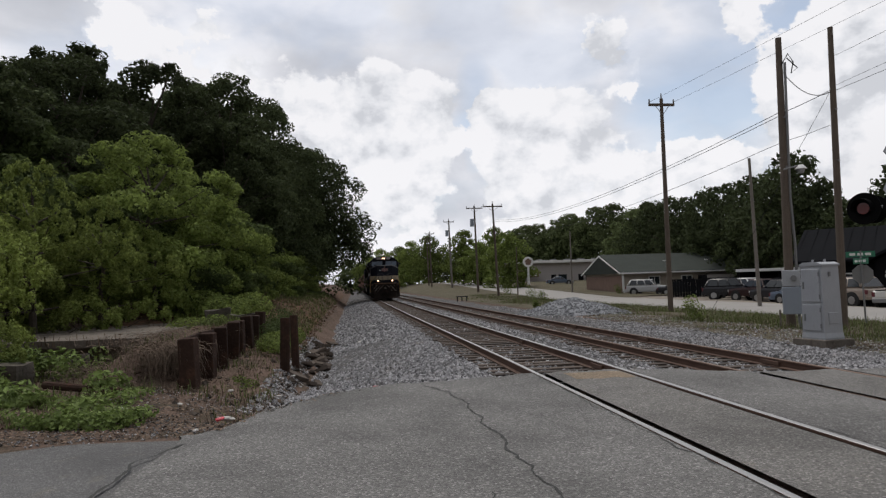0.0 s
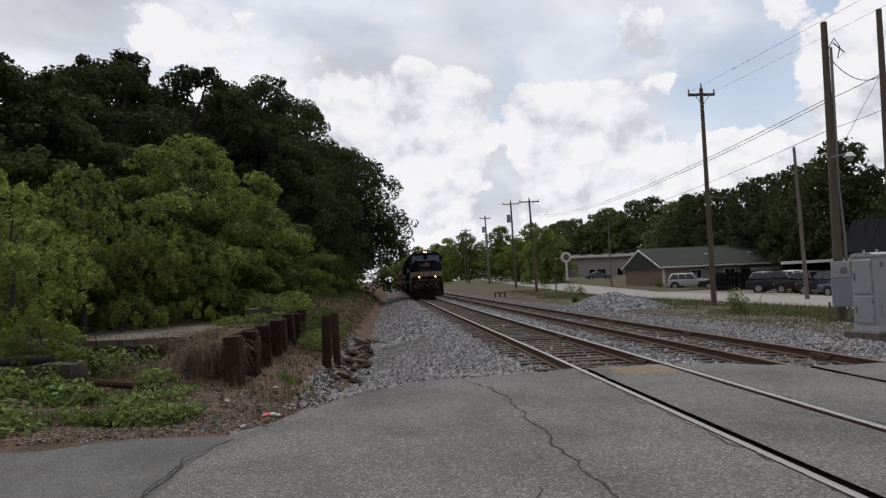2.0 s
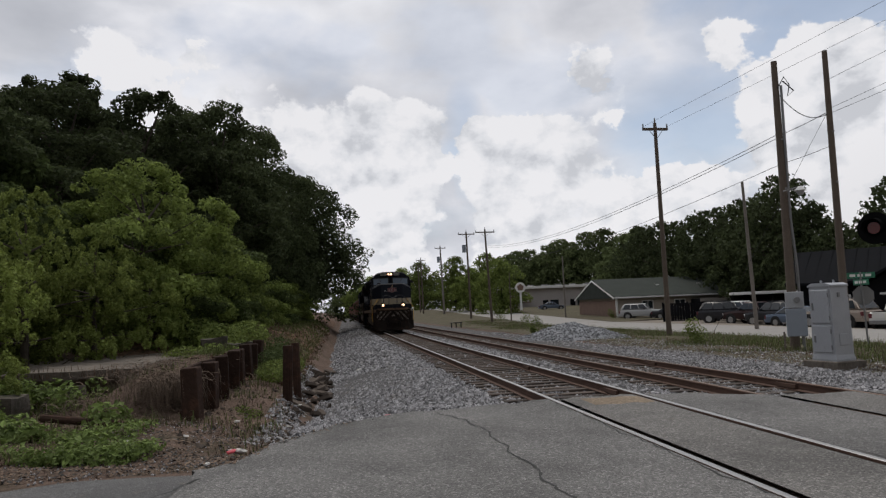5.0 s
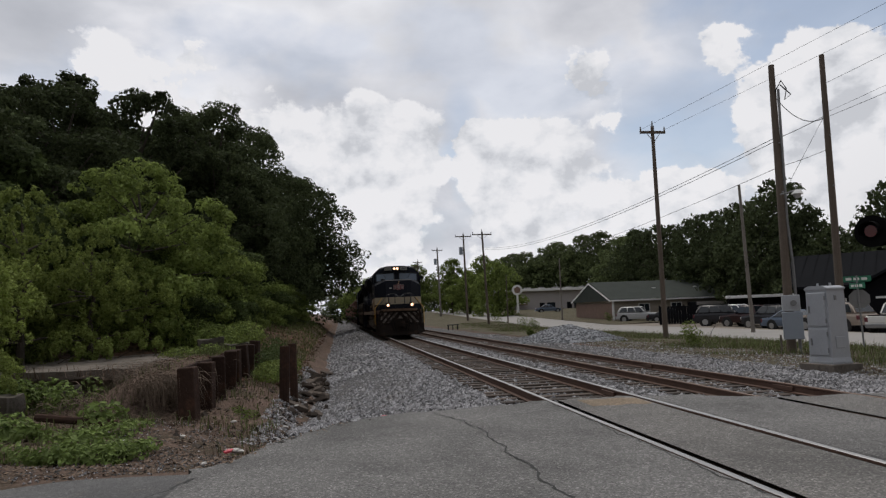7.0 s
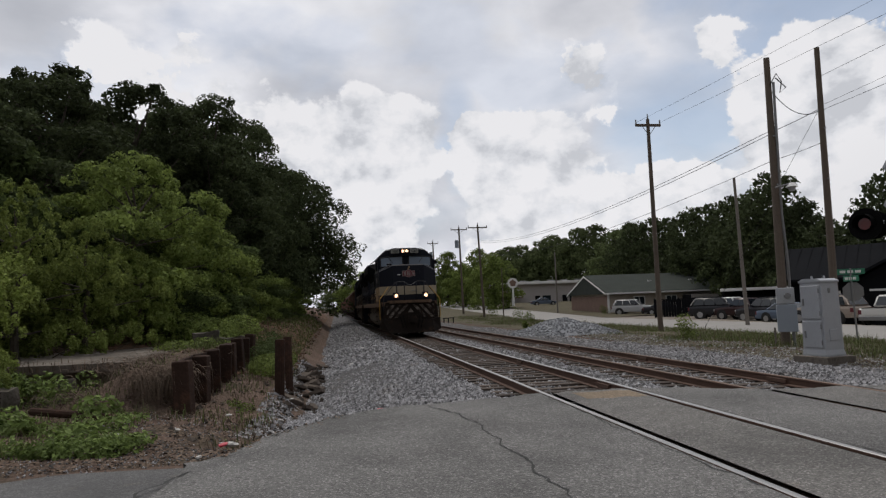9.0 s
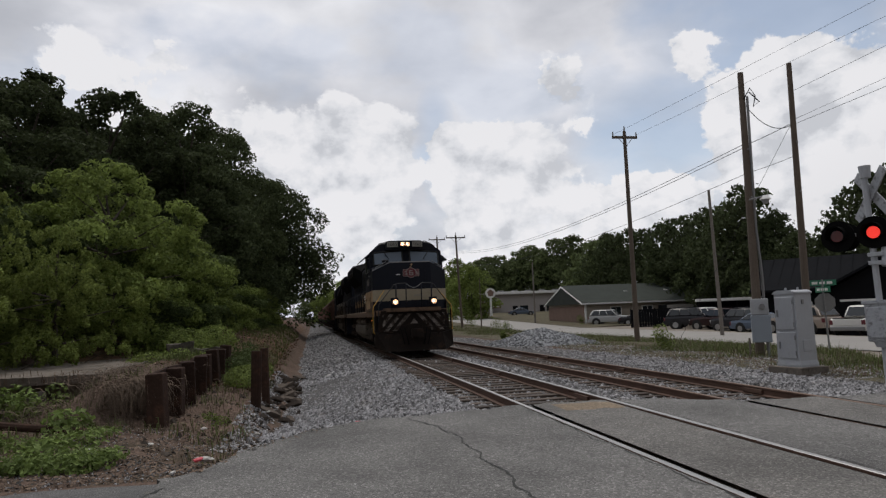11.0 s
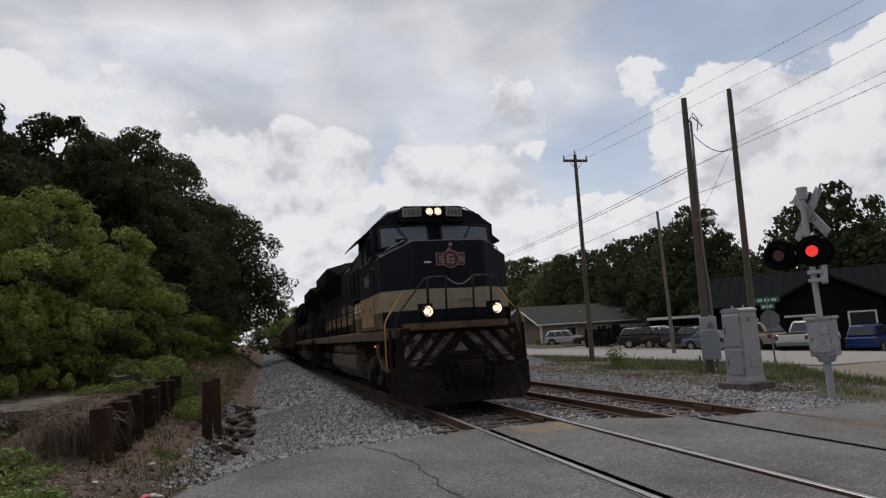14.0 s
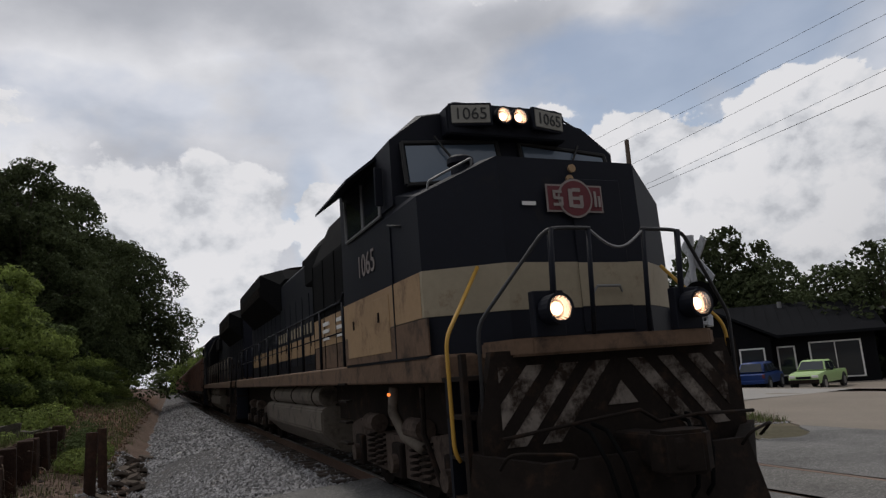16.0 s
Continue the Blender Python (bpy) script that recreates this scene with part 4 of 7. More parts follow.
        if lead:
            hand_rail(lo, [(s * 1.14, 1.2, 2.66), (s * 1.66, 0.90, 1.95), (s * 1.66, 0.88, 0.95), (s * 1.60, 0.90, 0.86)], 0.020, "yellow")
        part("class_light", rod((s * 0.02 + 0.02, 1.13, 3.60 + 0.12 * (s > 0)), (s * 0.02 + 0.02, 1.10, 3.60 + 0.12 * (s > 0)), 0.045, seg=10), "tan_band", lo)
    part("nose_door", box(-0.02, 0.62, 1.085, 1.105, 1.95, 3.60, 0.01), "black", lo)
    part("nose_door_band", box(-0.02, 0.62, 1.076, 1.090, 2.22, 2.68), "cream" if lead else "black", lo)
    part("nose_door_handle", tube([(0.1, 1.040, 2.36), (0.14, 1.020, 2.42), (0.42, 1.020, 2.42), (0.46, 1.040, 2.36)], 0.015, 6), "steel", lo)
    part("brake_wheel_vent", loft([[(-1.0 + r * math.cos(a), 1.72 + r * math.sin(a), z) for a in [2 * math.pi * i / 14 for i in range(14)]] for r, z in ((0.11, 3.6), (0.11, 3.88), (0.15, 3.90), (0.15, 3.96), (0.11, 3.99))]), "black", lo)
    part("chain", tube([(-0.30 + 0.06 * k, 0.42, 2.88 - 0.16 * math.sin(math.pi * k / 10)) for k in range(11)], 0.014, 5), "steel", lo)
    if lead:
        # the emblem, as plain shapes
        part("emblem_board", box(-0.34, 0.36, 1.068, 1.076, 3.220, 3.520), "logo_pale", lo, "dull red emblem with a pale border and bars")
        part("emblem_field", box(-0.32, 0.34, 1.062, 1.070, 3.240, 3.500), "red", lo)
        part("emblem_ring", rod((0.01, 1.072, 3.370), (0.01, 1.056, 3.370), 0.215, seg=28), "logo_pale", lo)
        part("emblem_disc", rod((0.01, 1.072, 3.370), (0.01, 1.052, 3.370), 0.192, seg=28), "red", lo)
        for x0, x1, z0, z1 in ((-0.26, -0.16, 3.420, 3.450), (-0.27, -0.24, 3.360, 3.450), (-0.26, -0.16, 3.350, 3.380), (-0.18, -0.15, 3.290, 3.380), (-0.27, -0.16, 3.280, 3.310), (-0.08, -0.03, 3.270, 3.470), (-0.03, 0.09, 3.260, 3.300),
                               (-0.03, 0.07, 3.440, 3.480), (0.06, 0.10, 3.280, 3.400), (-0.03, 0.06, 3.350, 3.385), (0.24, 0.27, 3.280, 3.450), (0.29, 0.32, 3.280, 3.400)):
            part("emblem_bar", box(x0, x1, 1.045, 1.053, z0, z1), "logo_pale", lo)
        part("nameplate", box(-0.62, -0.46, 1.088, 1.096, 3.29, 3.33), "white", lo)
        for s in (-1, 1):
            lettering("number", "1065", 0.42, pose(s * 1.592, 3.65, 3.10, 90, 0, -90 * -s if s > 0 else -90), "logo_pale", lo)

    # hood
    cream_or = "tan_band" if lead else "black"
    part("electrical_cabinet", prism([(-1.50, 1.8), (1.50, 1.8), (1.50, 3.7), (1.15, 4.5), (-1.15, 4.5), (-1.50, 3.7)], 4.95, 7.6, "y", bev=0.02), "soot", lo)
    part("hood", prism([(-0.98, 1.8), (0.98, 1.8), (0.98, 4.3), (0.72, 4.55), (-0.72, 4.55), (-0.98, 4.3)], 7.6, 21.6, "y", bev=0.02), "black", lo, "dark long engine hood")
    part("radiator_flare", loft([[(-0.99, y, 3.55), (-0.99 - w, y, 4.12), (-0.99 - w, y, t - 0.16), (-0.85, y, t), (0.85, y, t), (0.99 + w, y, t - 0.16), (0.99 + w, y, 4.12), (0.99, y, 3.55)]
                                for y, w, t in ((14.6, 0.02, 4.55), (15.2, 0.5, 4.9), (20.9, 0.5, 4.9), (21.5, 0.1, 4.6))]), "soot", lo, "flared dark radiator section")
    part("exhaust_housing", box(-0.6, 0.6, 10.8, 13.4, 4.50, 4.85, 0.06), "soot", lo)
    part("brake_blister", prism([(-1.15, 3.7), (-1.15, 4.3), (-0.8, 4.72), (0.8, 4.72), (1.15, 4.3), (1.15, 3.7)], 7.7, 10.2, "y", bev=0.03), "soot", lo)
    for k in range(3):
        part("roof_fan", rod((0, 15.9 + 1.75 * k, 4.85), (0, 15.9 + 1.75 * k, 5.0), 0.72, seg=22), "grime", lo)
    part("horn", box(-0.15, 0.15, 6.0, 6.5, 4.42, 4.62, 0.03), "steel", lo)
    for s in (-1, 1):
        part("hood_band", box(*sorted((s * 0.975, s * 0.99)), 7.62, 21.5, 2.21, 2.62), cream_or, lo)
        part("cabinet_band", box(*sorted((s * 1.49, s * 1.505)), 4.96, 7.58, 2.21, 2.69), cream_or, lo)
        part("cab_side_skirt", box(*sorted((s * 1.575, s * 1.592)), 1.52, 4.94, 1.83, 2.20), "tan" if lead else "black", lo)
        part("cab_side_seam", box(*sorted((s * 1.575, s * 1.598)), 2.55, 2.58, 1.83, 3.4), "black", lo)
        # the side bands have a browner cream than the nose band
        part("side_band", box(*sorted((s * 1.575, s * 1.590)), 1.68, 4.94, 2.212, 2.688), "tan_band" if lead else "black", lo, "sun-tanned cream side band" if lead else "")
        part("cab_side_hatch", box(*sorted((s * 1.575, s * 1.598)), 2.75, 4.75, 1.92, 2.60, 0.006), "tan_band" if lead else "black", lo)
        for yy in (3.15, 4.35):
            part("hatch_latch", box(*sorted((s * 1.59, s * 1.612)), yy, yy + 0.05, 2.30, 2.42, 0.005), "grime", lo)
        part("cab_grab_iron", hand_pts([(s * 1.58, 2.2, 3.30), (s * 1.66, 2.2, 3.30), (s * 1.66, 2.45, 3.36), (s * 1.58, 2.45, 3.36)]), "dark_rail", lo)
        part("cabinet_lower_band", box(*sorted((s * 1.49, s * 1.503)), 4.96, 7.58, 1.83, 2.20), "tan" if lead else "black", lo)
        for k in range(3):
            part("cabinet_seam", box(*sorted((s * 1.49, s * 1.512)), 5.82 + 0.86 * k, 5.85 + 0.86 * k, 1.83, 3.7), "soot", lo)
        for k in range(17):
            w_ = (0.16, 0.09, 0.20, 0.13, 0.18)[k % 5]
            part("letter_bar", box(*sorted((s * 1.008, s * 1.016)), 8.6 + 0.42 * k, 8.6 + 0.42 * k + w_, 2.70, 2.94), "cream" if lead else "black", lo)
        for k in range(3):
            part("louvre", box(*sorted((s * 1.50, s * 1.525)), 5.3, 5.75, 2.3 + 0.12 * k, 2.36 + 0.12 * k), "white" if lead else "black", lo)
            part("louvre", box(*sorted((s * 1.50, s * 1.525)), 6.3, 6.75, 2.3 + 0.12 * k, 2.36 + 0.12 * k), "white" if lead else "black", lo)
        for k in range(16):
            y = 8.0 + 0.85 * k
            part("hood_door", box(*sorted((s * 0.985, s * 1.005)), y, y + 0.78, 2.0, 3.62, 0.008), "black", lo)
            part("hood_door_band", box(*sorted((s * 1.0, s * 1.010)), y + 0.005, y + 0.775, 2.21, 2.62), cream_or, lo)
            part("door_latch", box(*sorted((s * 1.005, s * 1.03)), y + 0.66, y + 0.70, 2.4, 2.62), "grime", lo)
        # radiator grilles
        for k in range(9):
            part("grille_slat", box(*sorted((s * 1.3, s * 1.505)), 15.3, 20.5, 4.14 + 0.035 * k, 4.155 + 0.035 * k), "grime", lo)
        for k in range(10):
            y = 5.3 + 1.68 * k
            hand_rail(lo, [(s * 1.52, y, 1.8), (s * 1.52, y, 2.82)], 0.028 if lead else 0.02, "black" if lead else "tank", 0.02)
        hand_rail(lo, [(s * 1.58, 5.0, 2.9), (s * 1.52, 5.4, 2.82), (s * 1.52, 20.6, 2.82), (s * 1.5, 22.2, 2.75), (s * 1.58, 22.3, 1.2)], 0.02, "black" if lead else "grime")
        hand_rail(lo, [(s * 1.52, 5.3, 2.35), (s * 1.52, 20.5, 2.35)], 0.012, "black", 0.02)
        # tanks
        part("air_tank", rod((s * 1.25, 7.7, 1.34), (s * 1.25, 13.9, 1.34), 0.20, seg=16), "tank", lo, smooth=False)
        for yy in (8.3, 10.6, 13.2):
            part("tank_strap", rod((s * 1.25, yy, 1.34), (s * 1.25, yy + 0.07, 1.34), 0.212, seg=16), "grime", lo)
        part("sand_pipe", tube([(s * 1.45, 2.2, 1.5), (s * 1.42, 2.3, 1.0), (s * 1.3, 2.1, 0.4)], 0.03, 6), "grime", lo)
        part("brake_rigging", tube([(s * 1.38, 3.4, 1.5), (s * 1.38, 3.5, 1.2), (s * 1.3, 3.3, 0.9), (s * 1.3, 2.7, 0.8)], 0.07, 8), "tank", lo, smooth=True)
        part("marker_lamp", rod((s * 1.5, 3.2, 1.42), (s * 1.53, 3.2, 1.42), 0.02, seg=8), "lamp_amber" if lead else "grime", lo)
        for zz in (0.7, 1.0, 1.3, 1.55):
            part("ladder_rung", box(*sorted((s * 1.5, s * 1.6)), 5.05, 5.5, zz, zz + 0.03), "grime", lo)
    part("fuel_tank", prism([(-1.45, 1.1), (-1.36, 1.16), (1.36, 1.16), (1.45, 1.1), (1.45, 0.72), (1.05, 0.34), (-1.05, 0.34), (-1.45, 0.72)], 7.5, 14.6, "y", bev=0.03), "tank", lo, "dusty grey fuel tank")
    axles = (2.0, 3.85, 5.7, 16.6, 18.45, 20.3)
    truck(lo, 1.35, 6.35, axles[:3]), truck(lo, 15.95, 20.95, axles[3:])
    for a in axles:
        part("traction_motor", box(-0.55, 0.55, a - 0.35, a + 0.55, 0.3, 0.95, 0.06), "grime", lo)
    lo_wheels = [wheelset(lo, a) for a in axles]
    return lo, [(w, a, 0.53) for w, a in zip(lo_wheels, axles)]


def hand_pts(pts, r=0.014):
    return tube(bend(pts, 3, 0.04), r, 6)


def hopper(m):
    h = empty("hopper_car", m, "rusty brown ribbed open hopper car of a freight train", "freight car", "hopper cars")
    L = 14.2
    side = [(-1.5, 1.35), (-1.53, 1.5), (-1.53, 3.55), (-1.45, 3.62), (1.45, 3.62), (1.53, 3.55), (1.53, 1.5), (1.5, 1.35)]
    part("hopper_body", loft([[(x, y0, z if z > 1.4 else z + dz) for x, z in side] for y0, dz in ((0.55, 0.9), (2.4, 0.0), (L - 2.4, 0.0), (L - 0.55, 0.9))]), "rust", h, "rusty brown steel hopper sides")
    part("top_chord", box(-1.6, 1.6, 0.5, L - 0.5, 3.55, 3.70, 0.02), "rust", h)
    part("side_sill", box(-1.58, 1.58, 0.2, L - 0.2, 1.15, 1.38, 0.02), "grime", h)
    for s in (-1, 1):
        for k in range(11):
            y = 1.0 + k * (L - 2.0) / 10
            part("side_rib", box(*sorted((s * 1.52, s * 1.63)), y - 0.07, y + 0.07, 1.36, 3.56, 0.01), "rust", h)
        for zz in (1.0, 1.6, 2.2, 2.8, 3.3):
            part("ladder_rung", box(*sorted((s * 1.45, s * 1.62)), 0.15, 0.55, zz, zz + 0.03), "grime", h)
    for k in range(3):
        y = 3.0 + 4.1 * k
        part("discharge_chute", prism([(y - 1.2, 1.3), (y + 1.2, 1.3), (y + 0.35, 0.5), (y - 0.35, 0.5)], -1.2, 1.2, "x"), "grime", h)
    for y in (0.1, L - 0.1):
        part("coupler", box(-0.14, 0.14, y - 0.4, y + 0.4, 0.72, 1.0, 0.04), "grime", h)
    axles = (1.4, 3.2, L - 3.2, L - 1.4)
    for a, b in (axles[:2], axles[2:]):
        truck(h, a - 0.5, b + 0.5, (a, b))
    return h, [(wheelset(h, a, 0.46), a, 0.46) for a in axles]


M["soot"] = material("sooty_black_enamel", (0.0065, 0.0065, 0.007), 0.92, var=0.3, scale=1.5, fine=16, bump=0.05, spec=0.06)
M["truck_brown"] = material("oily_brown_steel", (0.072, 0.053, 0.043), 0.88, var=0.45, scale=2.5, fine=18, bump=0.2, dirt=(0.024, 0.017, 0.013), dirt_amt=0.4, spec=0.2)
M["stripe"] = material("grimy_stripe", (0.18, 0.155, 0.135), 0.9, var=0.5, scale=2.2, fine=14, dirt=(0.024, 0.016, 0.012), dirt_amt=0.7, spec=0.15)
M["logo_pale"] = material("pale_lettering", (0.25, 0.215, 0.20), 0.6, var=0.12, scale=4, fine=30, bump=0)
M["board_face"] = material("board_face", (0.26, 0.25, 0.22), 0.7, var=0.15, scale=4, fine=30, bump=0)
M["board_text"] = material("board_figures", (0.02, 0.02, 0.02), 0.6, var=0.05, bump=0)
M["lamp_amber"] = material("lit_amber_marker", (1.0, 0.25, 0.05), 0.4, var=0.02, bump=0, emit=1.5)

# front of the train along the track, by time
TRAIN = [(0.0, 75.9), (1.5, 69.4), (3.5, 60.6), (7.0, 45.3), (9.0, 36.4), (11.0, 27.6), (12.5, 21.2), (14.5, 12.25), (15.0, 9.95), (15.5, 7.6), (16.0, 5.12)]
cars, rolling = [], []
at0 = TRAIN[0][1]
ob, wh = locomotive(pose(TRACK_X, at0, 0))
cars.append((ob, 0.0, 0.0, 22.0, 0)), rolling.append((wh, 1))
ob, wh = locomotive(pose(TRACK_X, at0 + 46.6, 0, 0, 0, 180), lead=False)
cars.append((ob, 46.6, 23.6, 46.0, 180)), rolling.append((wh, -1))
HOPPER, hw = hopper(pose(TRACK_X, at0 + 47.2, 0))
cars.append((HOPPER, 47.2, 47.2, 61.0, 0)), rolling.append((hw, 1))
for k in range(1, 11):
    d = 47.2 + 14.9 * k
    o = copy_thing(HOPPER, pose(TRACK_X, at0 + d, 0))
    cars.append((o, d, d, d + 14, 0))
    ws = sorted((c for c in o.children if c.name.startswith("wheelset")), key=lambda c: c.location.y)
    rolling.append(([(w, w.location.y, 0.46) for w in ws], 1))


def front_at(t):
    """Place of the train's front, a smooth curve through TRAIN."""
    T, Y = [a for a, _ in TRAIN], [b for _, b in TRAIN]
    i = min(max(0, sum(t >= a for a in T) - 1), len(T) - 2)
    slope = lambda k: (Y[min(k + 1, len(T) - 1)] - Y[max(k - 1, 0)]) / (T[min(k + 1, len(T) - 1)] - T[max(k - 1, 0)])
    h, s = T[i + 1] - T[i], (t - T[i]) / (T[i + 1] - T[i])
    return ((2 * s ** 3 - 3 * s * s + 1) * Y[i] + (s ** 3 - 2 * s * s + s) * h * slope(i) + (3 * s * s - 2 * s ** 3) * Y[i + 1] + (s ** 3 - s * s) * h * slope(i + 1))


def motions():
    times = [0.5 * k for k in range(33)]
    for ob, off, lo, hi, turn in cars:
        rows = []
        for t in times:
            f = front_at(t)
            a, b = drift(f + lo + 3), drift(f + hi - 3)
            yaw = math.degrees(math.atan2(-(b - a), hi - lo - 6))
            c = drift(f + off)
            rows.append((t, pose(TRACK_X + c, f + off, 0, 0, 0, turn + yaw)))
        walk(ob, rows)
    fine = [4 * k / FPS for k in range(121)]
    for wheels, s in rolling:
        for w, y, r in wheels:
            walk(w, [(t, pose(0, y, r, math.degrees(s * (at0 - front_at(t)) / r), 0, 0)) for t in fine])

# ---- trees and bushes ----


def leaf_cloud(lobes, count, size, rnd, lean=0.35, fill=0.25):
    """Small folded leaf sprays over rounded lobes (cx, cy, cz, rx, ry, rz)."""
    L = np.array(lobes)
    w = (L[:, 3] * L[:, 4] + L[:, 3] * L[:, 5] + L[:, 4] * L[:, 5])
    pick = rnd.choice(len(L), count, p=w / w.sum())
    d = rnd.normal(size=(count, 3))
    d[:, 2] = np.where(d[:, 2] < 0, d[:, 2] * 0.8, d[:, 2])
    d /= np.linalg.norm(d, axis=1, keepdims=True)
    # bumpy shells, so that the lobes break into tufts
    tuft = np.sin(d[:, 0] * 7 + pick) * np.sin(d[:, 1] * 6 + 2 * pick) * np.sin(d[:, 2] * 8 + 3 * pick)
    rad = np.where(rnd.rand(count) < fill, rnd.uniform(0.35, 0.9, count), rnd.normal(0.93, 0.05, count) + 0.1 * tuft)
    c = L[pick, :3] + d * L[pick, 3:] * rad[:, None]
    nrm = d + rnd.normal(size=(count, 3)) * 0.75
    nrm[:, 2] += lean
    nrm /= np.linalg.norm(nrm, axis=1, keepdims=True)
    u = np.cross(nrm, rnd.normal(size=(count, 3)))
    u /= np.linalg.norm(u, axis=1, keepdims=True) + 1e-9
    v = np.cross(nrm, u)
    s = size * rnd.uniform(0.55, 1.3, (count, 1))
    q = np.stack([c + u * s, c + v * s * 0.55 + nrm * s * 0.18, c - u * s * 0.9, c - v * s * 0.55 + nrm * s * 0.18], 1)
    f = np.arange(count * 4).reshape(-1, 4)
    return q.reshape(-1, 3), f


def tree(name, m, height, radius, leaves, size, mat, label, category, seed, low=0.1, lobes_n=16, trunk=True, top=1.0, fill=0.12, slim=1.0, tufts_n=13, spread=1.0, plume=0.0):
    """A trunk with limbs and a crown of many leaf sprays on uneven lobes."""
    rnd = np.random.RandomState(seed)
    t = empty(name, m, label, category)
    bm = bmesh.new()
    r0 = height * 0.02 + 0.03
    pts = [(rnd.normal(0, 0.02) * height * k / 5, rnd.normal(0, 0.02) * height * k / 5, height * 0.85 * k / 5 - 0.3 * (k == 0)) for k in range(6)]
    for k in range(5):
        rod(pts[k], pts[k + 1], r0 * (1 - k / 6), r0 * (1 - (k + 1) / 6), 8, bm)
    lobes = []
    for k in range(lobes_n):
        h = low + (1 - low) * (k + 0.5) / lobes_n
        wide = math.sin(math.pi * min(1.0, (0.18 + 0.80 * h)) ** 1.15) ** 0.6 * slim
        a = rnd.uniform(0, 6.28) if k else 0
        a = k * 2.4 + rnd.uniform(-0.5, 0.5)
        off = radius * wide * rnd.uniform(0.45, 0.75) * spread
        rr = (radius * wide * rnd.uniform(0.34, 0.54) + 0.07 * radius) / spread ** 0.7
        c = (off * math.cos(a), off * math.sin(a), height * h * top - rr * 0.35)
        lobes.append((*c, rr * rnd.uniform(0.9, 1.25), rr * rnd.uniform(0.9, 1.25), rr * rnd.uniform(0.65, 0.95)))
        base = Vector(pts[min(4, int(h * 5))])
        rod(base, c, r0 * 0.32, r0 * 0.08, 5, bm)
    lobes.append((0, 0, height * 0.9, radius * 0.4, radius * 0.4, height * 0.12))
    part("trunk", bm, "bark", t)
    tufts = []
    for lb in lobes:
        for _ in range(tufts_n):
            d = rnd.normal(size=3)
            d[2] = abs(d[2]) if rnd.rand() < 0.75 else d[2]
            d /= np.linalg.norm(d)
            q = rnd.uniform(0.24, 0.42) * (lb[3] + lb[5]) / 2
            if plume:
                q *= 0.75
                tufts.append((lb[0] + d[0] * lb[3], lb[1] + d[1] * lb[4], lb[2] + d[2] * lb[5] + q * plume * 0.4, q * 0.6, q * 0.6, q * plume))
                continue
            tufts.append((lb[0] + d[0] * lb[3] * 0.86, lb[1] + d[1] * lb[4] * 0.86, lb[2] + d[2] * lb[5] * 0.86, q * 1.15, q * 1.15, q * 0.8))
    v, f = leaf_cloud(tufts, leaves, size, rnd, fill=fill, lean=0.5)
    me = bpy.data.meshes.new("crown")
    me.from_pydata(v.tolist(), [], f.tolist())
    link_mesh("crown", me, mat, t)
    return t


def plant_more(src, spots, seed):
    rnd = random.Random(seed)
    for x, y, z, s, sz in spots:
        o = copy_thing(src, pose(x, y, z, 0, 0, rnd.uniform(0, 360)))
        o.scale = (s, s, sz)


HERE = pose(0, 0, 0)
# tall dark trees on the bank
D1 = tree("tree", pose(-9.5, 52, 0.9, 0, 0, 20), 16.6, 5.2, 29000, 0.16, "leaf_dark", "tall dark green broadleaf tree on the wooded bank", "tree", 11, low=0.06, lobes_n=24, spread=1.2)
D2 = tree("tree", pose(-12, 44, 1.4, 0, 0, 70), 14.5, 4.6, 24000, 0.16, "leaf_dark", "tall dark green broadleaf tree on the wooded bank", "tree", 12, low=0.08, lobes_n=22, spread=1.2)
D3 = tree("tree", pose(-6.0, 84, 0.9, 0, 0, 0), 17.6, 7.9, 44000, 0.20, "leaf_dark", "massive dark oak leaning over the railway ditch", "tree", 13, low=0.27, lobes_n=34, spread=1.12, fill=0.22)
plant_more(D1, [(-15, 38, 1.6, 0.9, 0.76), (-18, 31, 1.5, 0.85, 0.66), (-22, 36, 2.0, 0.95, 0.71), (-8.2, 62, 1.0, 1.0, 1.06), (-13, 58, 1.4, 1.0, 1.05), (-9, 74, 1.0, 0.95, 1.0)], 1)
plant_more(D2, [(-20, 27, 1.3, 0.9, 0.67), (-18, 47, 2.0, 1.1, 1.1), (-8.0, 46, 0.9, 0.75, 0.8), (-15.5, 31, 1.2, 0.85, 0.72), (-7.5, 68, 0.9, 0.8, 0.85), (-26, 43, 1.9, 1.1, 0.96)], 2)
D4 = tree("tree", pose(-23, 50, 2.0), 15.0, 5.4, 9000, 0.30, "leaf_dark", "dark green tree deep in the wooded bank", "tree", 14, low=0.05, lobes_n=22, spread=1.2)
plant_more(D4, [(-27, 56, 2.0, 1.15, 1.08), (-19, 60, 2.0, 1.1, 1.10), (-14.5, 52, 1.6, 1.05, 0.88), (-18, 52, 1.8, 1.05, 0.95), (-11.5, 49, 1.3, 0.85, 0.80), (-14, 64, 1.6, 1.05, 1.12), (-10.5, 57, 1.2, 0.9, 1.0)], 10)
plant_more(D3, [(-10.5, 97, 0.9, 0.95, 0.9), (-13, 114, 0.9, 1.0, 0.9), (-14, 76, 1.2, 0.9, 0.85)], 3)
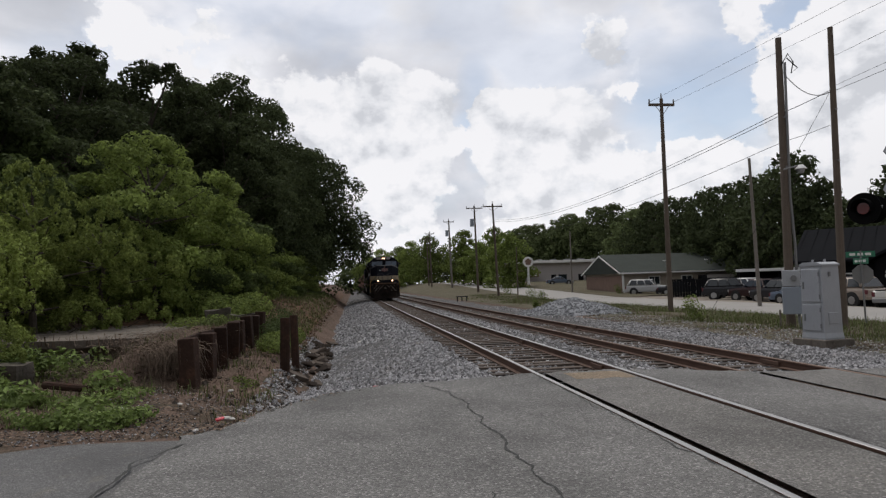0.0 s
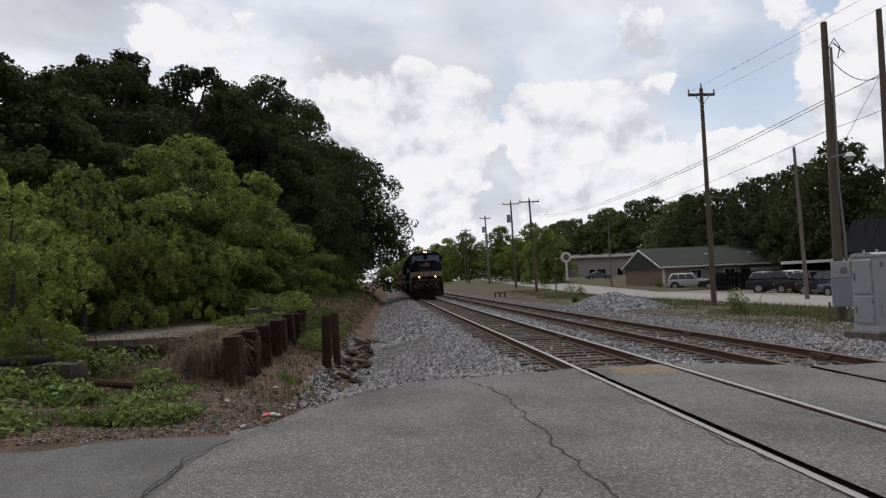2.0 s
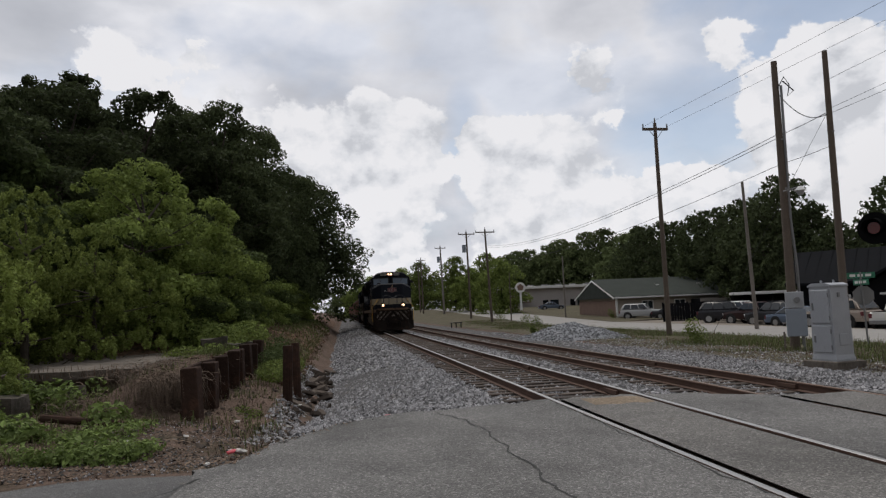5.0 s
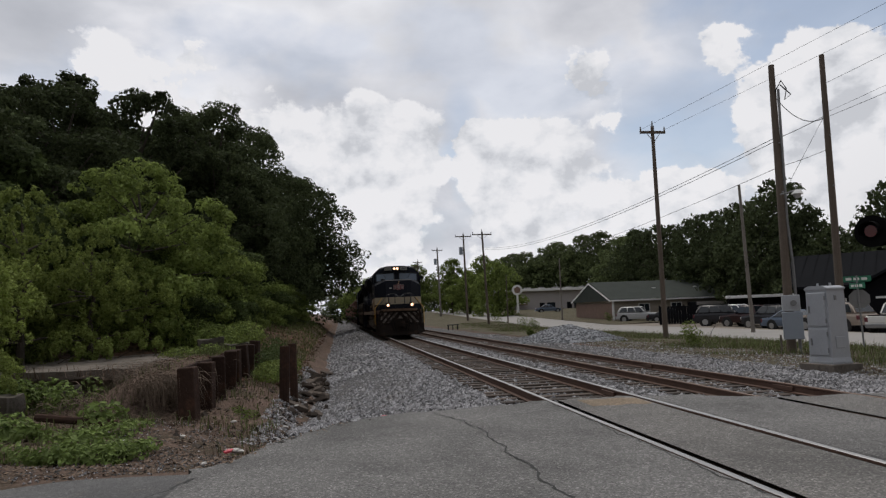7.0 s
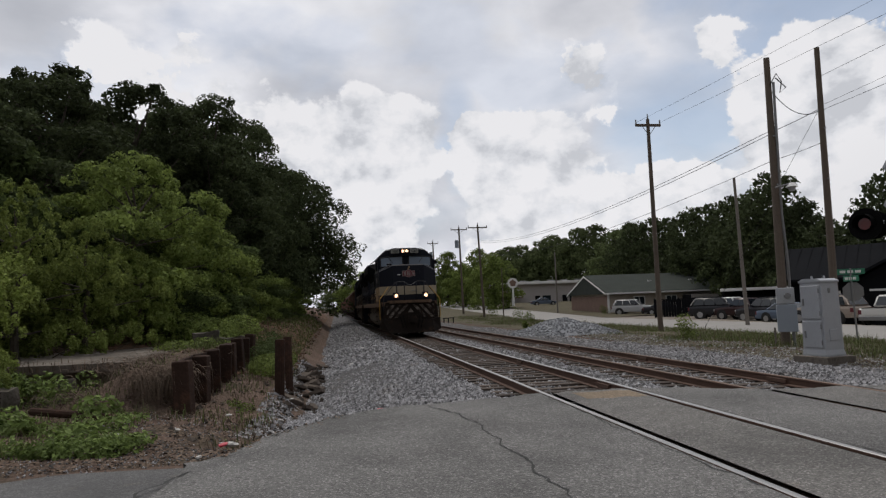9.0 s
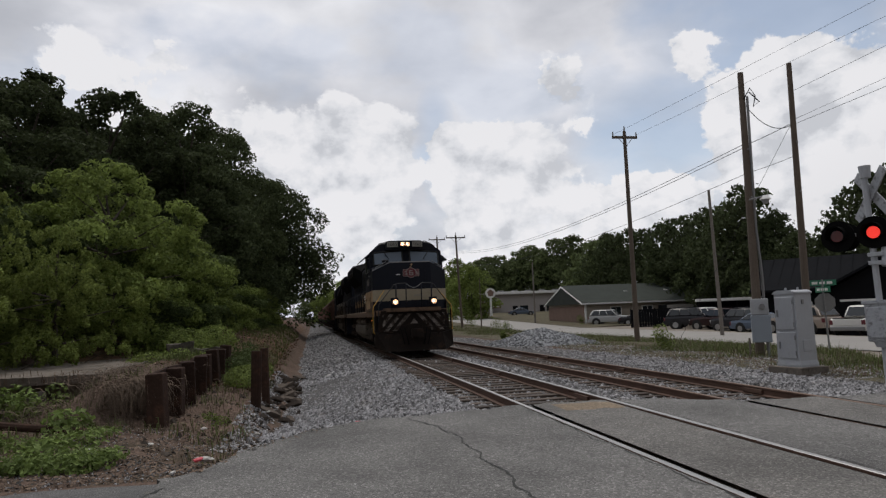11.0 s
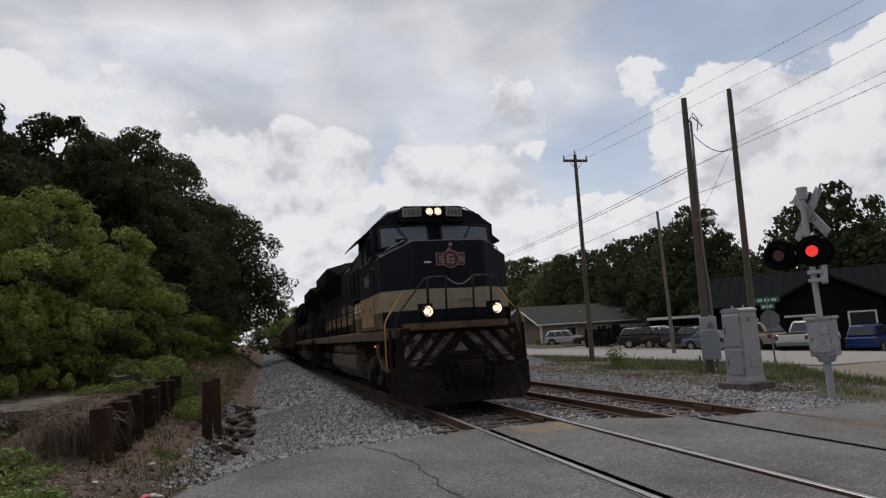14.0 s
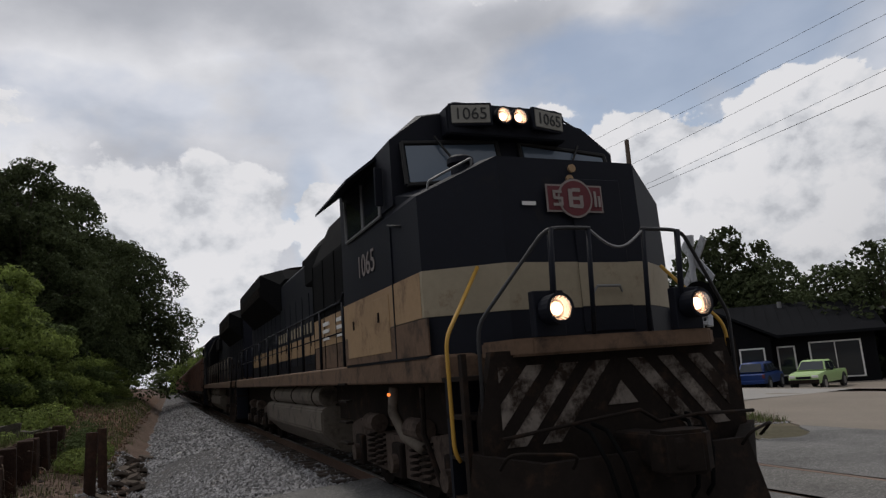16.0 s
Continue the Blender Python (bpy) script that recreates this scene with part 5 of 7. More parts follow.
# mid-green thicket before them
M1 = tree("small_tree", pose(-8.6, 30, 0.6, 0, 0, 0), 7.6, 3.3, 19000, 0.108, "leaf_mid", "bushy mid-green young tree in the thicket", "tree", 21, low=0.02, lobes_n=18, spread=1.3)
plant_more(M1, [(-7.6, 34, 0.6, 0.80, 0.78), (-6.7, 39, 0.7, 0.72, 0.70), (-10.4, 35, 0.8, 0.95, 1.02), (-6.3, 45, 0.8, 0.66, 0.60), (-5.9, 51, 0.8, 0.62, 0.52), (-5.6, 57, 0.8, 0.62, 0.50), (-5.4, 63, 0.8, 0.60, 0.48)], 4)
M2 = tree("small_tree", pose(-13.2, 26.5, 0.5), 6.6, 3.0, 12500, 0.12, "leaf_deep", "dense dark green shrubby tree in the thicket", "tree", 22, low=0.02, lobes_n=18, spread=1.3)
plant_more(M2, [(-14.5, 31, 0.8, 1.25, 1.3), (-17, 25, 0.6, 1.2, 1.25), (-5.9, 33.5, 0.4, 0.5, 0.42), (-7.0, 29.5, 0.4, 0.5, 0.40), (-9.5, 80, 0.8, 1.1, 1.0), (-9.0, 92, 0.8, 1.1, 1.0), (-11.2, 30.5, 0.6, 1.0, 0.9), (-6.4, 42, 0.6, 0.6, 0.55), (-5.6, 48, 0.7, 0.6, 0.5), (-5.2, 69, 0.8, 0.7, 0.6), (-8.0, 38, 0.7, 0.9, 0.95)], 5)
# light feathery bushes by the slab
B1 = tree("bush", pose(-9.2, 17.2, -0.1), 4.3, 1.75, 19000, 0.050, "leaf_light", "feathery yellow-green bush beside the old slab", "bush", 31, low=0.0, lobes_n=22, top=0.92, spread=1.3, tufts_n=26, fill=0.4, plume=1.05)
plant_more(B1, [(-9.9, 22.6, 0.2, 1.15, 1.24), (-8.6, 24.6, 0.3, 1.0, 1.02), (-7.7, 27.6, 0.4, 0.85, 0.80), (-13.6, 23.2, 0.3, 1.3, 1.3), (-12.2, 19.5, 0.1, 1.25, 1.25), (-7.3, 14.6, -0.25, 0.42, 0.36), (-11.6, 24.5, 0.3, 1.1, 1.15)], 6)
# woods beyond the road
R1 = tree("tree", pose(60, 106, -0.4), 11.0, 5.2, 7500, 0.28, "leaf_far", "green broadleaf tree in the far wood", "tree", 41, low=0.04, lobes_n=18)
R2 = tree("tree", pose(66, 60, -0.4), 12.2, 5.4, 7800, 0.27, "leaf_dark", "dark green broadleaf tree behind the buildings", "tree", 42, low=0.04, lobes_n=20)
R3 = tree("tree", pose(26, 112, -0.4), 10.0, 4.2, 6500, 0.245, "leaf_mid", "pale green roadside tree", "tree", 43, low=0.08, lobes_n=18)


def bearing(px, dist):
    """Ground point at a bearing given as the offset from the first view's middle."""
    a = math.atan((px - 784) / 1198) + radians(6.05)
    return dist * math.sin(a), dist * math.cos(a)


def row(src, items, seed):
    plant_more(src, [(*bearing(px, d), gz(*bearing(px, d)) - 0.05, s, s * h) for px, d, s, h in items], seed)


row(R1, [(950, 185, 1.25, 1.0), (985, 180, 1.25, 1.05), (1020, 178, 1.25, 1.1), (1055, 176, 1.25, 1.12), (1090, 172, 1.3, 1.2), (1125, 168, 1.3, 1.22), (1160, 130, 1.1, 1.1), (965, 200, 1.3, 1.1), (1040, 200, 1.4, 1.2), (1185, 135, 1.1, 1.2)], 7)
row(R1, [(650 + 34 * k, 255 + 9 * (k % 3), 1.25, 0.85 + 0.1 * (k % 2)) for k in range(9)], 17)
row(R2, [(1190, 118, 1.0, 1.1), (1225, 112, 1.0, 1.1), (1260, 106, 1.0, 1.05), (1300, 100, 1.0, 1.1), (1340, 96, 1.0, 1.1), (1380, 90, 1.0, 1.1), (1420, 84, 1.0, 1.1), (1450, 80, 1.0, 1.18), (1500, 78, 0.85, 1.05), (1545, 74, 0.75, 0.95),
         (1685, 71, 0.95, 1.12), (1745, 70, 1.0, 1.14), (1800, 68, 0.9, 0.85), (1900, 68, 0.85, 0.72), (2010, 66, 0.9, 0.85), (2150, 64, 0.9, 0.95)], 8)
row(R3, [(850, 140, 1.0, 1.1), (905, 150, 1.0, 1.2), (880, 130, 0.9, 0.9), (790, 190, 1.2, 1.1), (760, 210, 1.2, 1.1), (735, 220, 1.2, 1.1), (705, 230, 1.2, 1.15), (680, 240, 1.2, 1.0)], 9)

# ---- poles and wires ----


def utility_pole(x, y, z, h, lean=(0, 0), arm=0.0, r=0.15, mat="pole_wood", label="tall brown wooden utility pole", transformer=False, conduit=False):
    p = empty("utility_pole", pose(x, y, z), label, "utility pole", "utility poles")
    top = (lean[0], lean[1], h)
    part("shaft", rod((0, 0, -0.5), top, r, r * 0.62, 12), mat, p, smooth=False)
    if arm:
        part("crossarm", box(top[0] - arm, top[0] + arm, top[1] - 0.06, top[1] + 0.06, h - 0.42, h - 0.28, 0.01), mat, p)
        for sx in (-1, 1):
            part("insulator", rod((top[0] + sx * arm * 0.95, top[1], h - 0.28), (top[0] + sx * arm * 0.95, top[1], h - 0.04), 0.05, 0.035, 8), "steel", p)
            part("brace", rod((top[0] + sx * arm * 0.6, top[1] - 0.08, h - 0.36), (top[0], top[1] - 0.1, h - 0.95), 0.018, seg=5), "steel", p)
        part("insulator", rod((top[0], top[1], h - 0.02), (top[0], top[1], h + 0.3), 0.05, 0.03, 8), "steel", p)
    for zz in (0.72, 0.55):
        part("bolt", rod((top[0] * zz - 0.02, top[1] * zz - r * 0.9, h * zz), (top[0] * zz - 0.02, top[1] * zz - r * 1.3, h * zz), 0.03, seg=6), "steel", p)
    if transformer:
        part("transformer", rod((top[0] - 0.4, top[1], h - 3.0), (top[0] - 0.4, top[1], h - 1.9), 0.28, seg=14), "meter_grey", p)
    if conduit:
        part("conduit", tube([(0.25, -0.1, 0.2), (0.25, -0.1, 2.9), (0.17, -0.1, 4.5), (0.12 + top[0] * 0.9, -0.12, h - 0.9)], 0.045, 8), "steel", p)
        part("drip_loops", tube([(0.1, -0.12, h - 1.0), (0.35, -0.15, h - 0.6), (0.5, -0.2, h - 0.9), (0.4, -0.2, h - 1.3), (0.65, -0.2, h - 1.1), (0.3, -0.15, h - 0.75)], 0.02, 6), "wire", p, smooth=True)
    return p


utility_pole(17.26, 35.5, -0.4, 11.95, (0.03, 0.0), arm=0.75, r=0.15, label="tall brown utility pole with a short crossarm")
utility_pole(14.7, 21.4, -0.32, 10.07, (0.13, 0.0), r=0.16, label="thick brown utility pole with a conduit and meter box", conduit=True)
utility_pole(16.42, 21.1, -0.35, 10.4, (0.17, 0.0), r=0.14, label="tall brown utility pole behind the signal cabinet")
for px, d, h, lean, arm, r, mat, text, tf in ((911, 83, 11.4, -0.4, 1.2, 0.17, "pole_wood", "dark utility pole with a wide crossarm", False), (875, 98, 12.6, -0.2, 1.2, 0.18, "pole_wood", "utility pole with a transformer", True),
                                              (829, 125, 12.6, -0.3, 1.0, 0.2, "pole_grey", "grey utility pole with a transformer", True), (793, 145, 11.8, -0.2, 1.0, 0.18, "pole_wood", "distant dark utility pole", False),
                                              (788, 155, 11.2, -0.2, 0.8, 0.18, "pole_wood", "distant dark utility pole", False), (1378, 47, 9.4, -0.2, 0, 0.13, "pole_grey", "slim grey pole at the lot's grass island", False),
                                              (1042, 90, 8.0, 0, 0, 0.12, "pole_grey", "slim grey pole on the lawn", False), (945, 84, 6.0, 0, 0, 0.09, "pole_wood", "thin dark pole with a floodlight", False)):
    utility_pole(*bearing(px, d), gz(*bearing(px, d)), h, (lean, 0), arm, r, mat, text, tf)


def wire(a, b, sag, r=0.012):
    a, b = Vector(a), Vector(b)
    pts = [a.lerp(b, k / 24) - Vector((0, 0, sag * 4 * (k / 24) * (1 - k / 24))) for k in range(25)]
    return tagged(part("overhead_wire", tube(pts, r, 5), "wire", smooth=True), "thin black overhead wire slung between poles", "wire", "overhead wires")


PB, PC, PA, PD = (14.82, 21.4), (16.58, 21.1), (17.29, 35.5), (17.3, 81.2)
for zb, zd, sag, r in ((7.18, 9.2, 1.1, 0.012), (7.06, 9.0, 1.1, 0.012), (6.12, 7.5, 1.1, 0.010)):
    wire((PB[0], PB[1], zb), (PD[0], PD[1], zd), sag, r)
wire((PB[0], PB[1], 8.7), (PC[0], PC[1], 7.85), 0.5, 0.014)
wire((PB[0], PB[1], 7.12), (PC[0], PC[1], 7.9), 0.03, 0.012)
wire((PB[0], PB[1], 6.12), (PC[0], PC[1], 6.7), 0.03, 0.009)
wire((PC[0], PC[1], 8.0), (PC[0] - 1.5, PC[1] + 6.0, 0.2), 0.0, 0.007)
for z, z1, r in ((9.0, 12.3, 0.007), (7.98, 11.6, 0.006), (7.81, 10.6, 0.008)):
    wire((PC[0], PC[1], z), (22.6, -8.0, z1), 0.1, r)
for sx in (-0.7, 0.7):
    wire((PA[0] + sx, PA[1], 11.35), (24.0 + 1.3 * sx, -12.0, 12.8), 0.15, 0.007)


# ---- signal cabinet, meter, crossing signal ----


def signal_cabinet():
    c = empty("signal_cabinet", pose(11.14, 15.02, -0.17, 0, 0, -80), "silver-grey trackside signal cabinet on a concrete plinth", "cabinet")
    c.scale = (0.68, 0.66, 1.07)
    part("plinth", box(-0.72, 0.72, -0.66, 0.66, -0.2, 0.16, 0.02), "concrete", c, "stained concrete plinth")
    part("body", loft([[(-w, -d, z), (w, -d, z), (w, d, z), (-w, d, z)] for w, d, z in ((0.50, 0.45, 0.16), (0.50, 0.45, 0.20), (0.47, 0.42, 0.30), (0.44, 0.40, 1.78))]), "silver", c)
    part("lid", prism([(-0.48, 1.78), (0.48, 1.78), (0.48, 1.82), (0.3, 1.87), (-0.3, 1.87), (-0.48, 1.82)], -0.44, 0.44, "y", bev=0.01), "silver", c)
    for z0, z1 in ((0.98, 1.72), (0.34, 0.93)):
        d = part("door", box(-0.38, 0.38, -0.46, -0.395, z0, z1, 0.02), "silver", c)
        for zz in (z0 + 0.12, z1 - 0.12):
            part("hinge", rod((0.37, -0.46, zz - 0.05), (0.37, -0.46, zz + 0.05), 0.022, seg=8), "steel", d)
        part("latch", box(-0.32, -0.26, -0.49, -0.45, (z0 + z1) / 2 - 0.08, (z0 + z1) / 2 + 0.08, 0.008), "steel", d)
    for sx in (-0.26, 0.26):
        part("lifting_eye", rod((sx, 0, 1.85), (sx, 0, 1.93), 0.035, seg=8), "silver", c)
    part("hasp", box(0.44, 0.475, -0.1, 0.0, 1.55, 1.65, 0.005), "steel", c)
    part("vent", box(0.46, 0.49, -0.2, 0.2, 0.5, 0.75, 0.01), "silver", c)
    return c


signal_cabinet()


def meter_box():
    c = empty("meter_box", pose(14.55, 21.05, -0.32, 0, 0, -32), "blue-grey electricity meter box strapped to the pole", "meter box")
    part("lower_box", box(-0.30, 0.30, -0.50, -0.22, 0.55, 1.45, 0.02), "meter_grey", c)
    part("upper_box", box(-0.28, 0.26, -0.46, -0.22, 1.47, 2.0, 0.02), "silver", c)
    part("meter_dial", rod((0.06, -0.46, 1.74), (0.06, -0.58, 1.74), 0.10, 0.09, 16), "steel", c)
    part("post", box(-0.42, -0.36, -0.42, -0.36, -0.2, 0.7), "concrete", c)
    part("conduit", rod((0.18, -0.34, -0.2), (0.18, -0.34, 0.56), 0.04, seg=8), "steel", c)


meter_box()


def crossing_signal():
    c = empty("crossing_signal", pose(10.66, 11.87, -0.10, 0, -1.0, -62), "silver railway crossing signal with crossbuck and red flashing lights", "crossing signal")
    c.scale = (1.13, 1.13, 1.13)
    part("mast", rod((0, 0, -0.4), (-0.02, 0, 3.65), 0.052, seg=14), "silver", c)
    part("base_collar", rod((0, 0, -0.1), (0, 0, 0.75), 0.066, seg=14), "silver", c)
    part("junction_box", box(-0.21, 0.21, -0.18, 0.18, 0.72, 1.40, 0.03), "silver_worn", c, "battered silver junction box")
    part("junction_door", box(-0.17, 0.17, -0.21, -0.175, 0.78, 1.32, 0.02), "silver_worn", c)
    part("junction_rim", box(-0.235, 0.235, -0.205, 0.205, 1.37, 1.43, 0.01), "silver_worn", c)
    part("junction_foot", rod((0, 0, 0.62), (0, 0, 0.74), 0.13, 0.18, 14), "silver", c)
    part("bell", rod((0.0, 0, 3.6), (0, 0, 3.82), 0.085, 0.10, 14), "silver", c)
    for a in (1, -1):
        bm = box(-0.56, 0.56, -0.012, 0.012, -0.09, 0.09)
        o = part("crossbuck_blade", bm, "silver_worn", c, "weathered crossbuck blade seen from behind")
        o.matrix_basis = pose(0, 0, 0, 0, 0, -34) @ pose(-0.02, 0.10 + 0.03 * a, 3.30, 0, 47 * a, 0)
    part("lamp_arm", rod((-0.70, 0.0, 2.62), (0.10, 0.0, 2.62), 0.03, seg=8), "silver", c)
    for sx, lit in ((-1, False), (1, True)):
        lx = 0.295 * sx - 0.25
        bk = part("lamp_backing", rod((lx, -0.06, 2.62), (lx, -0.03, 2.62), 0.285, seg=28), "lamp_black", c, "round black backing disc")
        part("lamp_housing", rod((lx, 0.10, 2.62), (lx, -0.06, 2.62), 0.13, 0.16, 18), "lamp_black", bk)
        part("lens", rod((lx, -0.062, 2.62), (lx, -0.085, 2.62), 0.105, seg=20), "lamp_red" if lit else "lamp_dark", bk, "lit red lens" if lit else "unlit red lens")
        hood = bmesh.new()
        a0 = [math.radians(v) for v in range(-20, 201, 12)]
        loft([[(lx + r * math.cos(a), y, 2.62 + r * math.sin(a)) for a in a0] + [(lx + (r - 0.008) * math.cos(a), y, 2.62 + (r - 0.008) * math.sin(a)) for a in reversed(a0)] for y, r in ((-0.06, 0.18), (-0.22, 0.172))], hood)
        part("lamp_visor", hood, "lamp_black", bk)
        bk2 = part("lamp_backing", rod((lx, 0.30, 2.62), (lx, 0.33, 2.62), 0.26, seg=28), "lamp_black", c)
        part("lamp_housing", rod((lx, 0.14, 2.62), (lx, 0.31, 2.62), 0.12, 0.16, 18), "lamp_black", bk2)
    for zz in (2.05, 2.2):
        part("clamp", box(-0.09, 0.16, -0.08, 0.08, zz, zz + 0.07, 0.01), "silver", c)
    part("gong", rod((0.16, -0.02, 2.02), (0.16, 0.05, 2.34), 0.06, seg=10), "silver", c)


crossing_signal()

# ---- buildings ----


def gable_roof(parent, x0, x1, y0, y1, ez, rz, mat, along="x", over=0.5, thick=0.16, name="roof"):
    """Two pitched slabs with a ridge along an axis."""
    if along == "x":
        ym = (y0 + y1) / 2
        prof = [(y0 - over, ez - 0.08), (ym, rz), (y1 + over, ez - 0.08), (y1 + over, ez - 0.08 + thick), (ym, rz + thick), (y0 - over, ez - 0.08 + thick)]
        return part(name, prism(prof, x0 - over, x1 + over, "x"), mat, parent)
    xm = (x0 + x1) / 2
    prof = [(x0 - over, ez - 0.08), (xm, rz), (x1 + over, ez - 0.08), (x1 + over, ez - 0.08 + thick), (xm, rz + thick), (x0 - over, ez - 0.08 + thick)]
    return part(name, prism(prof, y0 - over, y1 + over, "y"), mat, parent)


def window_unit(parent, x, y, z, w, h, name="window", panes=2, frame_mat="white"):
    wd = part(name, box(x - w / 2 - 0.07, x + w / 2 + 0.07, y - 0.06, y + 0.02, z - 0.07, z + h + 0.07, 0.01), frame_mat, parent)
    for k in range(panes):
        a = x - w / 2 + k * w / panes
        part("pane", box(a + 0.03, a + w / panes - 0.03, y - 0.075, y - 0.055, z + 0.02, z + h - 0.02), "glass", wd)
    return wd


def green_roof_house():
    b = empty("office_building", pose(0, 0, -0.45), "low tan building with a green shingle roof by the parking lot", "building")
    x0, x1, y0, y1 = 31.6, 49.6, 77.0, 89.7
    part("wall", box(x0, x1, y0, y1, 0, 2.65), "wall_tan", b)
    part("gable_wall", prism([(y0, 2.65), (y1, 2.65), ((y0 + y1) / 2, 4.85)], x0, x0 + 0.2, "x"), "wall_tan", b)
    part("brick_skirt", box(x0 - 0.06, x0 - 0.01, y0, y1, 0, 2.3), "wall_brick", b, "brown brick facing")
    part("corner_board", box(x0 - 0.09, x0 + 0.12, y0 - 0.08, y0 + 0.1, 0, 2.62), "white", b)
    ym, o_ = (y0 + y1) / 2, 0.5
    ring = lambda dz: [(x0 - o_, y0 - o_, 2.57 + dz), (x1 + o_, y0 - o_, 2.57 + dz), (x1 + o_, y1 + o_, 2.57 + dz), (x0 - o_, y1 + o_, 2.57 + dz)]
    crest = lambda dz: [(x0 - o_, ym - 0.01, 4.9 + dz), (x1 - 4.6, ym - 0.01, 4.9 + dz), (x1 - 4.6, ym + 0.01, 4.9 + dz), (x0 - o_, ym + 0.01, 4.9 + dz)]
    part("roof", loft([ring(0), ring(0.16), crest(0.16)]), "roof_green", b, "green shingle roof hipped at one end")
    part("fascia", box(x0 - 0.5, x1 + 0.5, y0 - 0.56, y0 - 0.51, 2.5, 2.68), "white", b)
    for yy in (y0 - 0.5, y1 + 0.5):
        part("bargeboard", prism([(yy, 2.45), (yy, 2.62), ((y0 + y1) / 2, 4.98), ((y0 + y1) / 2, 4.80)], x0 - 0.56, x0 - 0.51, "x"), "white", b)
    window_unit(b, 35.5, y0, 1.2, 1.3, 0.9)
    window_unit(b, 39.6, y0, 1.2, 1.3, 0.9)
    part("dark_annex", box(41.0, 49.6, y0 - 2.4, y0 - 0.1, 0, 2.1, 0.02), "wall_dark", b, "dark lean-to with a pale fascia")
    part("annex_fascia", box(40.9, 49.7, y0 - 2.5, y0 - 2.42, 1.75, 2.1), "wall_grey", b)
    for xx in (38.5, 44.0):
        part("roof_vent", box(xx - 0.2, xx + 0.2, y0 + 3.2, y0 + 3.6, 3.75, 4.1, 0.02), "white", b)


green_roof_house()


def warehouse():
    z = 1.05
    b = empty("warehouse", pose(0, 0, z), "long grey metal warehouse with a white roof edge", "building")
    part("wall", box(35.5, 66.0, 140.0, 156.0, -0.8, 4.2), "wall_grey", b)
    part("roof_edge", box(30.0, 66.6, 139.3, 156.6, 4.2, 4.75, 0.03), "white", b, "white flat roof edge")
    part("front_bay", box(30.6, 35.5, 141.5, 156.0, -0.8, 4.2), "wall_white", b, "off-white front bay")
    for k in range(4):
        part("column", box(30.4 + 1.5 * k, 30.75 + 1.5 * k, 140.0, 140.3, -0.8, 4.2), "wall_brick", b)
    for xx in (41.5, 47.5, 57.0):
        part("door", box(xx, xx + 1.1, 139.93, 140.02, -0.6, 1.7), "wall_dark", b)
        part("window", box(xx + 1.6, xx + 3.4, 139.93, 140.02, 0.3, 1.7), "glass", b)
    part("sign_board", box(34.2, 38.6, 139.0, 139.15, 1.3, 2.6, 0.03), "wall_brick", b, "small sign board with pale bars")
    for k in range(2):
        part("sign_bar", box(34.6, 38.2, 138.97, 139.0, 1.55 + 0.45 * k, 1.75 + 0.45 * k), "white", b)
    for k in range(9):
        part("roof_vent", box(37.0 + 3.2 * k, 38.2 + 3.2 * k, 146.0, 147.2, 4.75, 5.2, 0.03), "steel", b)


warehouse()


def dark_shop():
    d = 57.0
    a = radians(44.5)
    b = empty("shop", pose(d * math.sin(a), d * math.cos(a), -1.25, 0, 0, -44.5), "charcoal-walled shop with a dark metal roof and white-framed windows", "building")
    b.scale = (1.19, 1.19, 1.19)
    part("wall", box(-7.6, 7.8, 0, 10, 0, 3.0), "wall_dark", b)
    part("gable_wall", prism([(0, 3.0), (10, 3.0), (5, 5.2)], 7.6, 7.8, "x"), "wall_dark", b)
    gable_roof(b, -7.6, 7.8, 0, 10, 3.0, 5.15, "roof_dark", "x", 0.6)
    part("porch_wall", prism([(-3.6, 0), (2.0, 0), (2.0, 2.9), (-0.8, 4.5), (-3.6, 2.9)], -2.2, 3.0, "y"), "wall_dark", b)
    gable_roof(b, -3.6, 2.0, -2.2, 4.0, 2.9, 4.55, "roof_dark", "y", 0.5, name="porch_roof")
    for k in range(24):
        x = -8.0 + 0.68 * k
        part("roof_seam", prism([(-0.55, 3.06), (5.0, 5.33), (5.0, 5.37), (-0.55, 3.10)], x, x + 0.04, "x"), "roof_dark", b)
    part("garage_door", box(-3.0, -1.4, -2.26, -2.19, 0, 2.2), "wall_dark", b)
    part("door_trim", box(-3.1, -1.3, -2.24, -2.2, 2.2, 2.32), "white", b)
    window_unit(b, 0.9, -2.2, 0.7, 1.3, 1.6, panes=1)
    window_unit(b, 2.9, 0, 0.6, 0.9, 1.7, panes=1)
    window_unit(b, 5.6, 0, 0.35, 2.7, 2.1, panes=2)
    window_unit(b, -5.4, 0, 0.8, 1.2, 1.4, panes=1)
    part("roof_vent", rod((3.2, 4.2, 4.7), (3.2, 4.2, 5.4), 0.14, seg=10), "steel", b)
    w = empty("side_building", pose(49.4, 35.6, -1.25, 0, 0, -44.5), "grey-walled flat-roofed building beside the shop", "building")
    part("wall", box(0.6, 16, -1.0, 10, 0, 5.1), "wall_dark", w)
    part("parapet", box(0.4, 16.2, -1.2, 10.2, 5.1, 5.3), "wall_grey", w)


dark_shop()


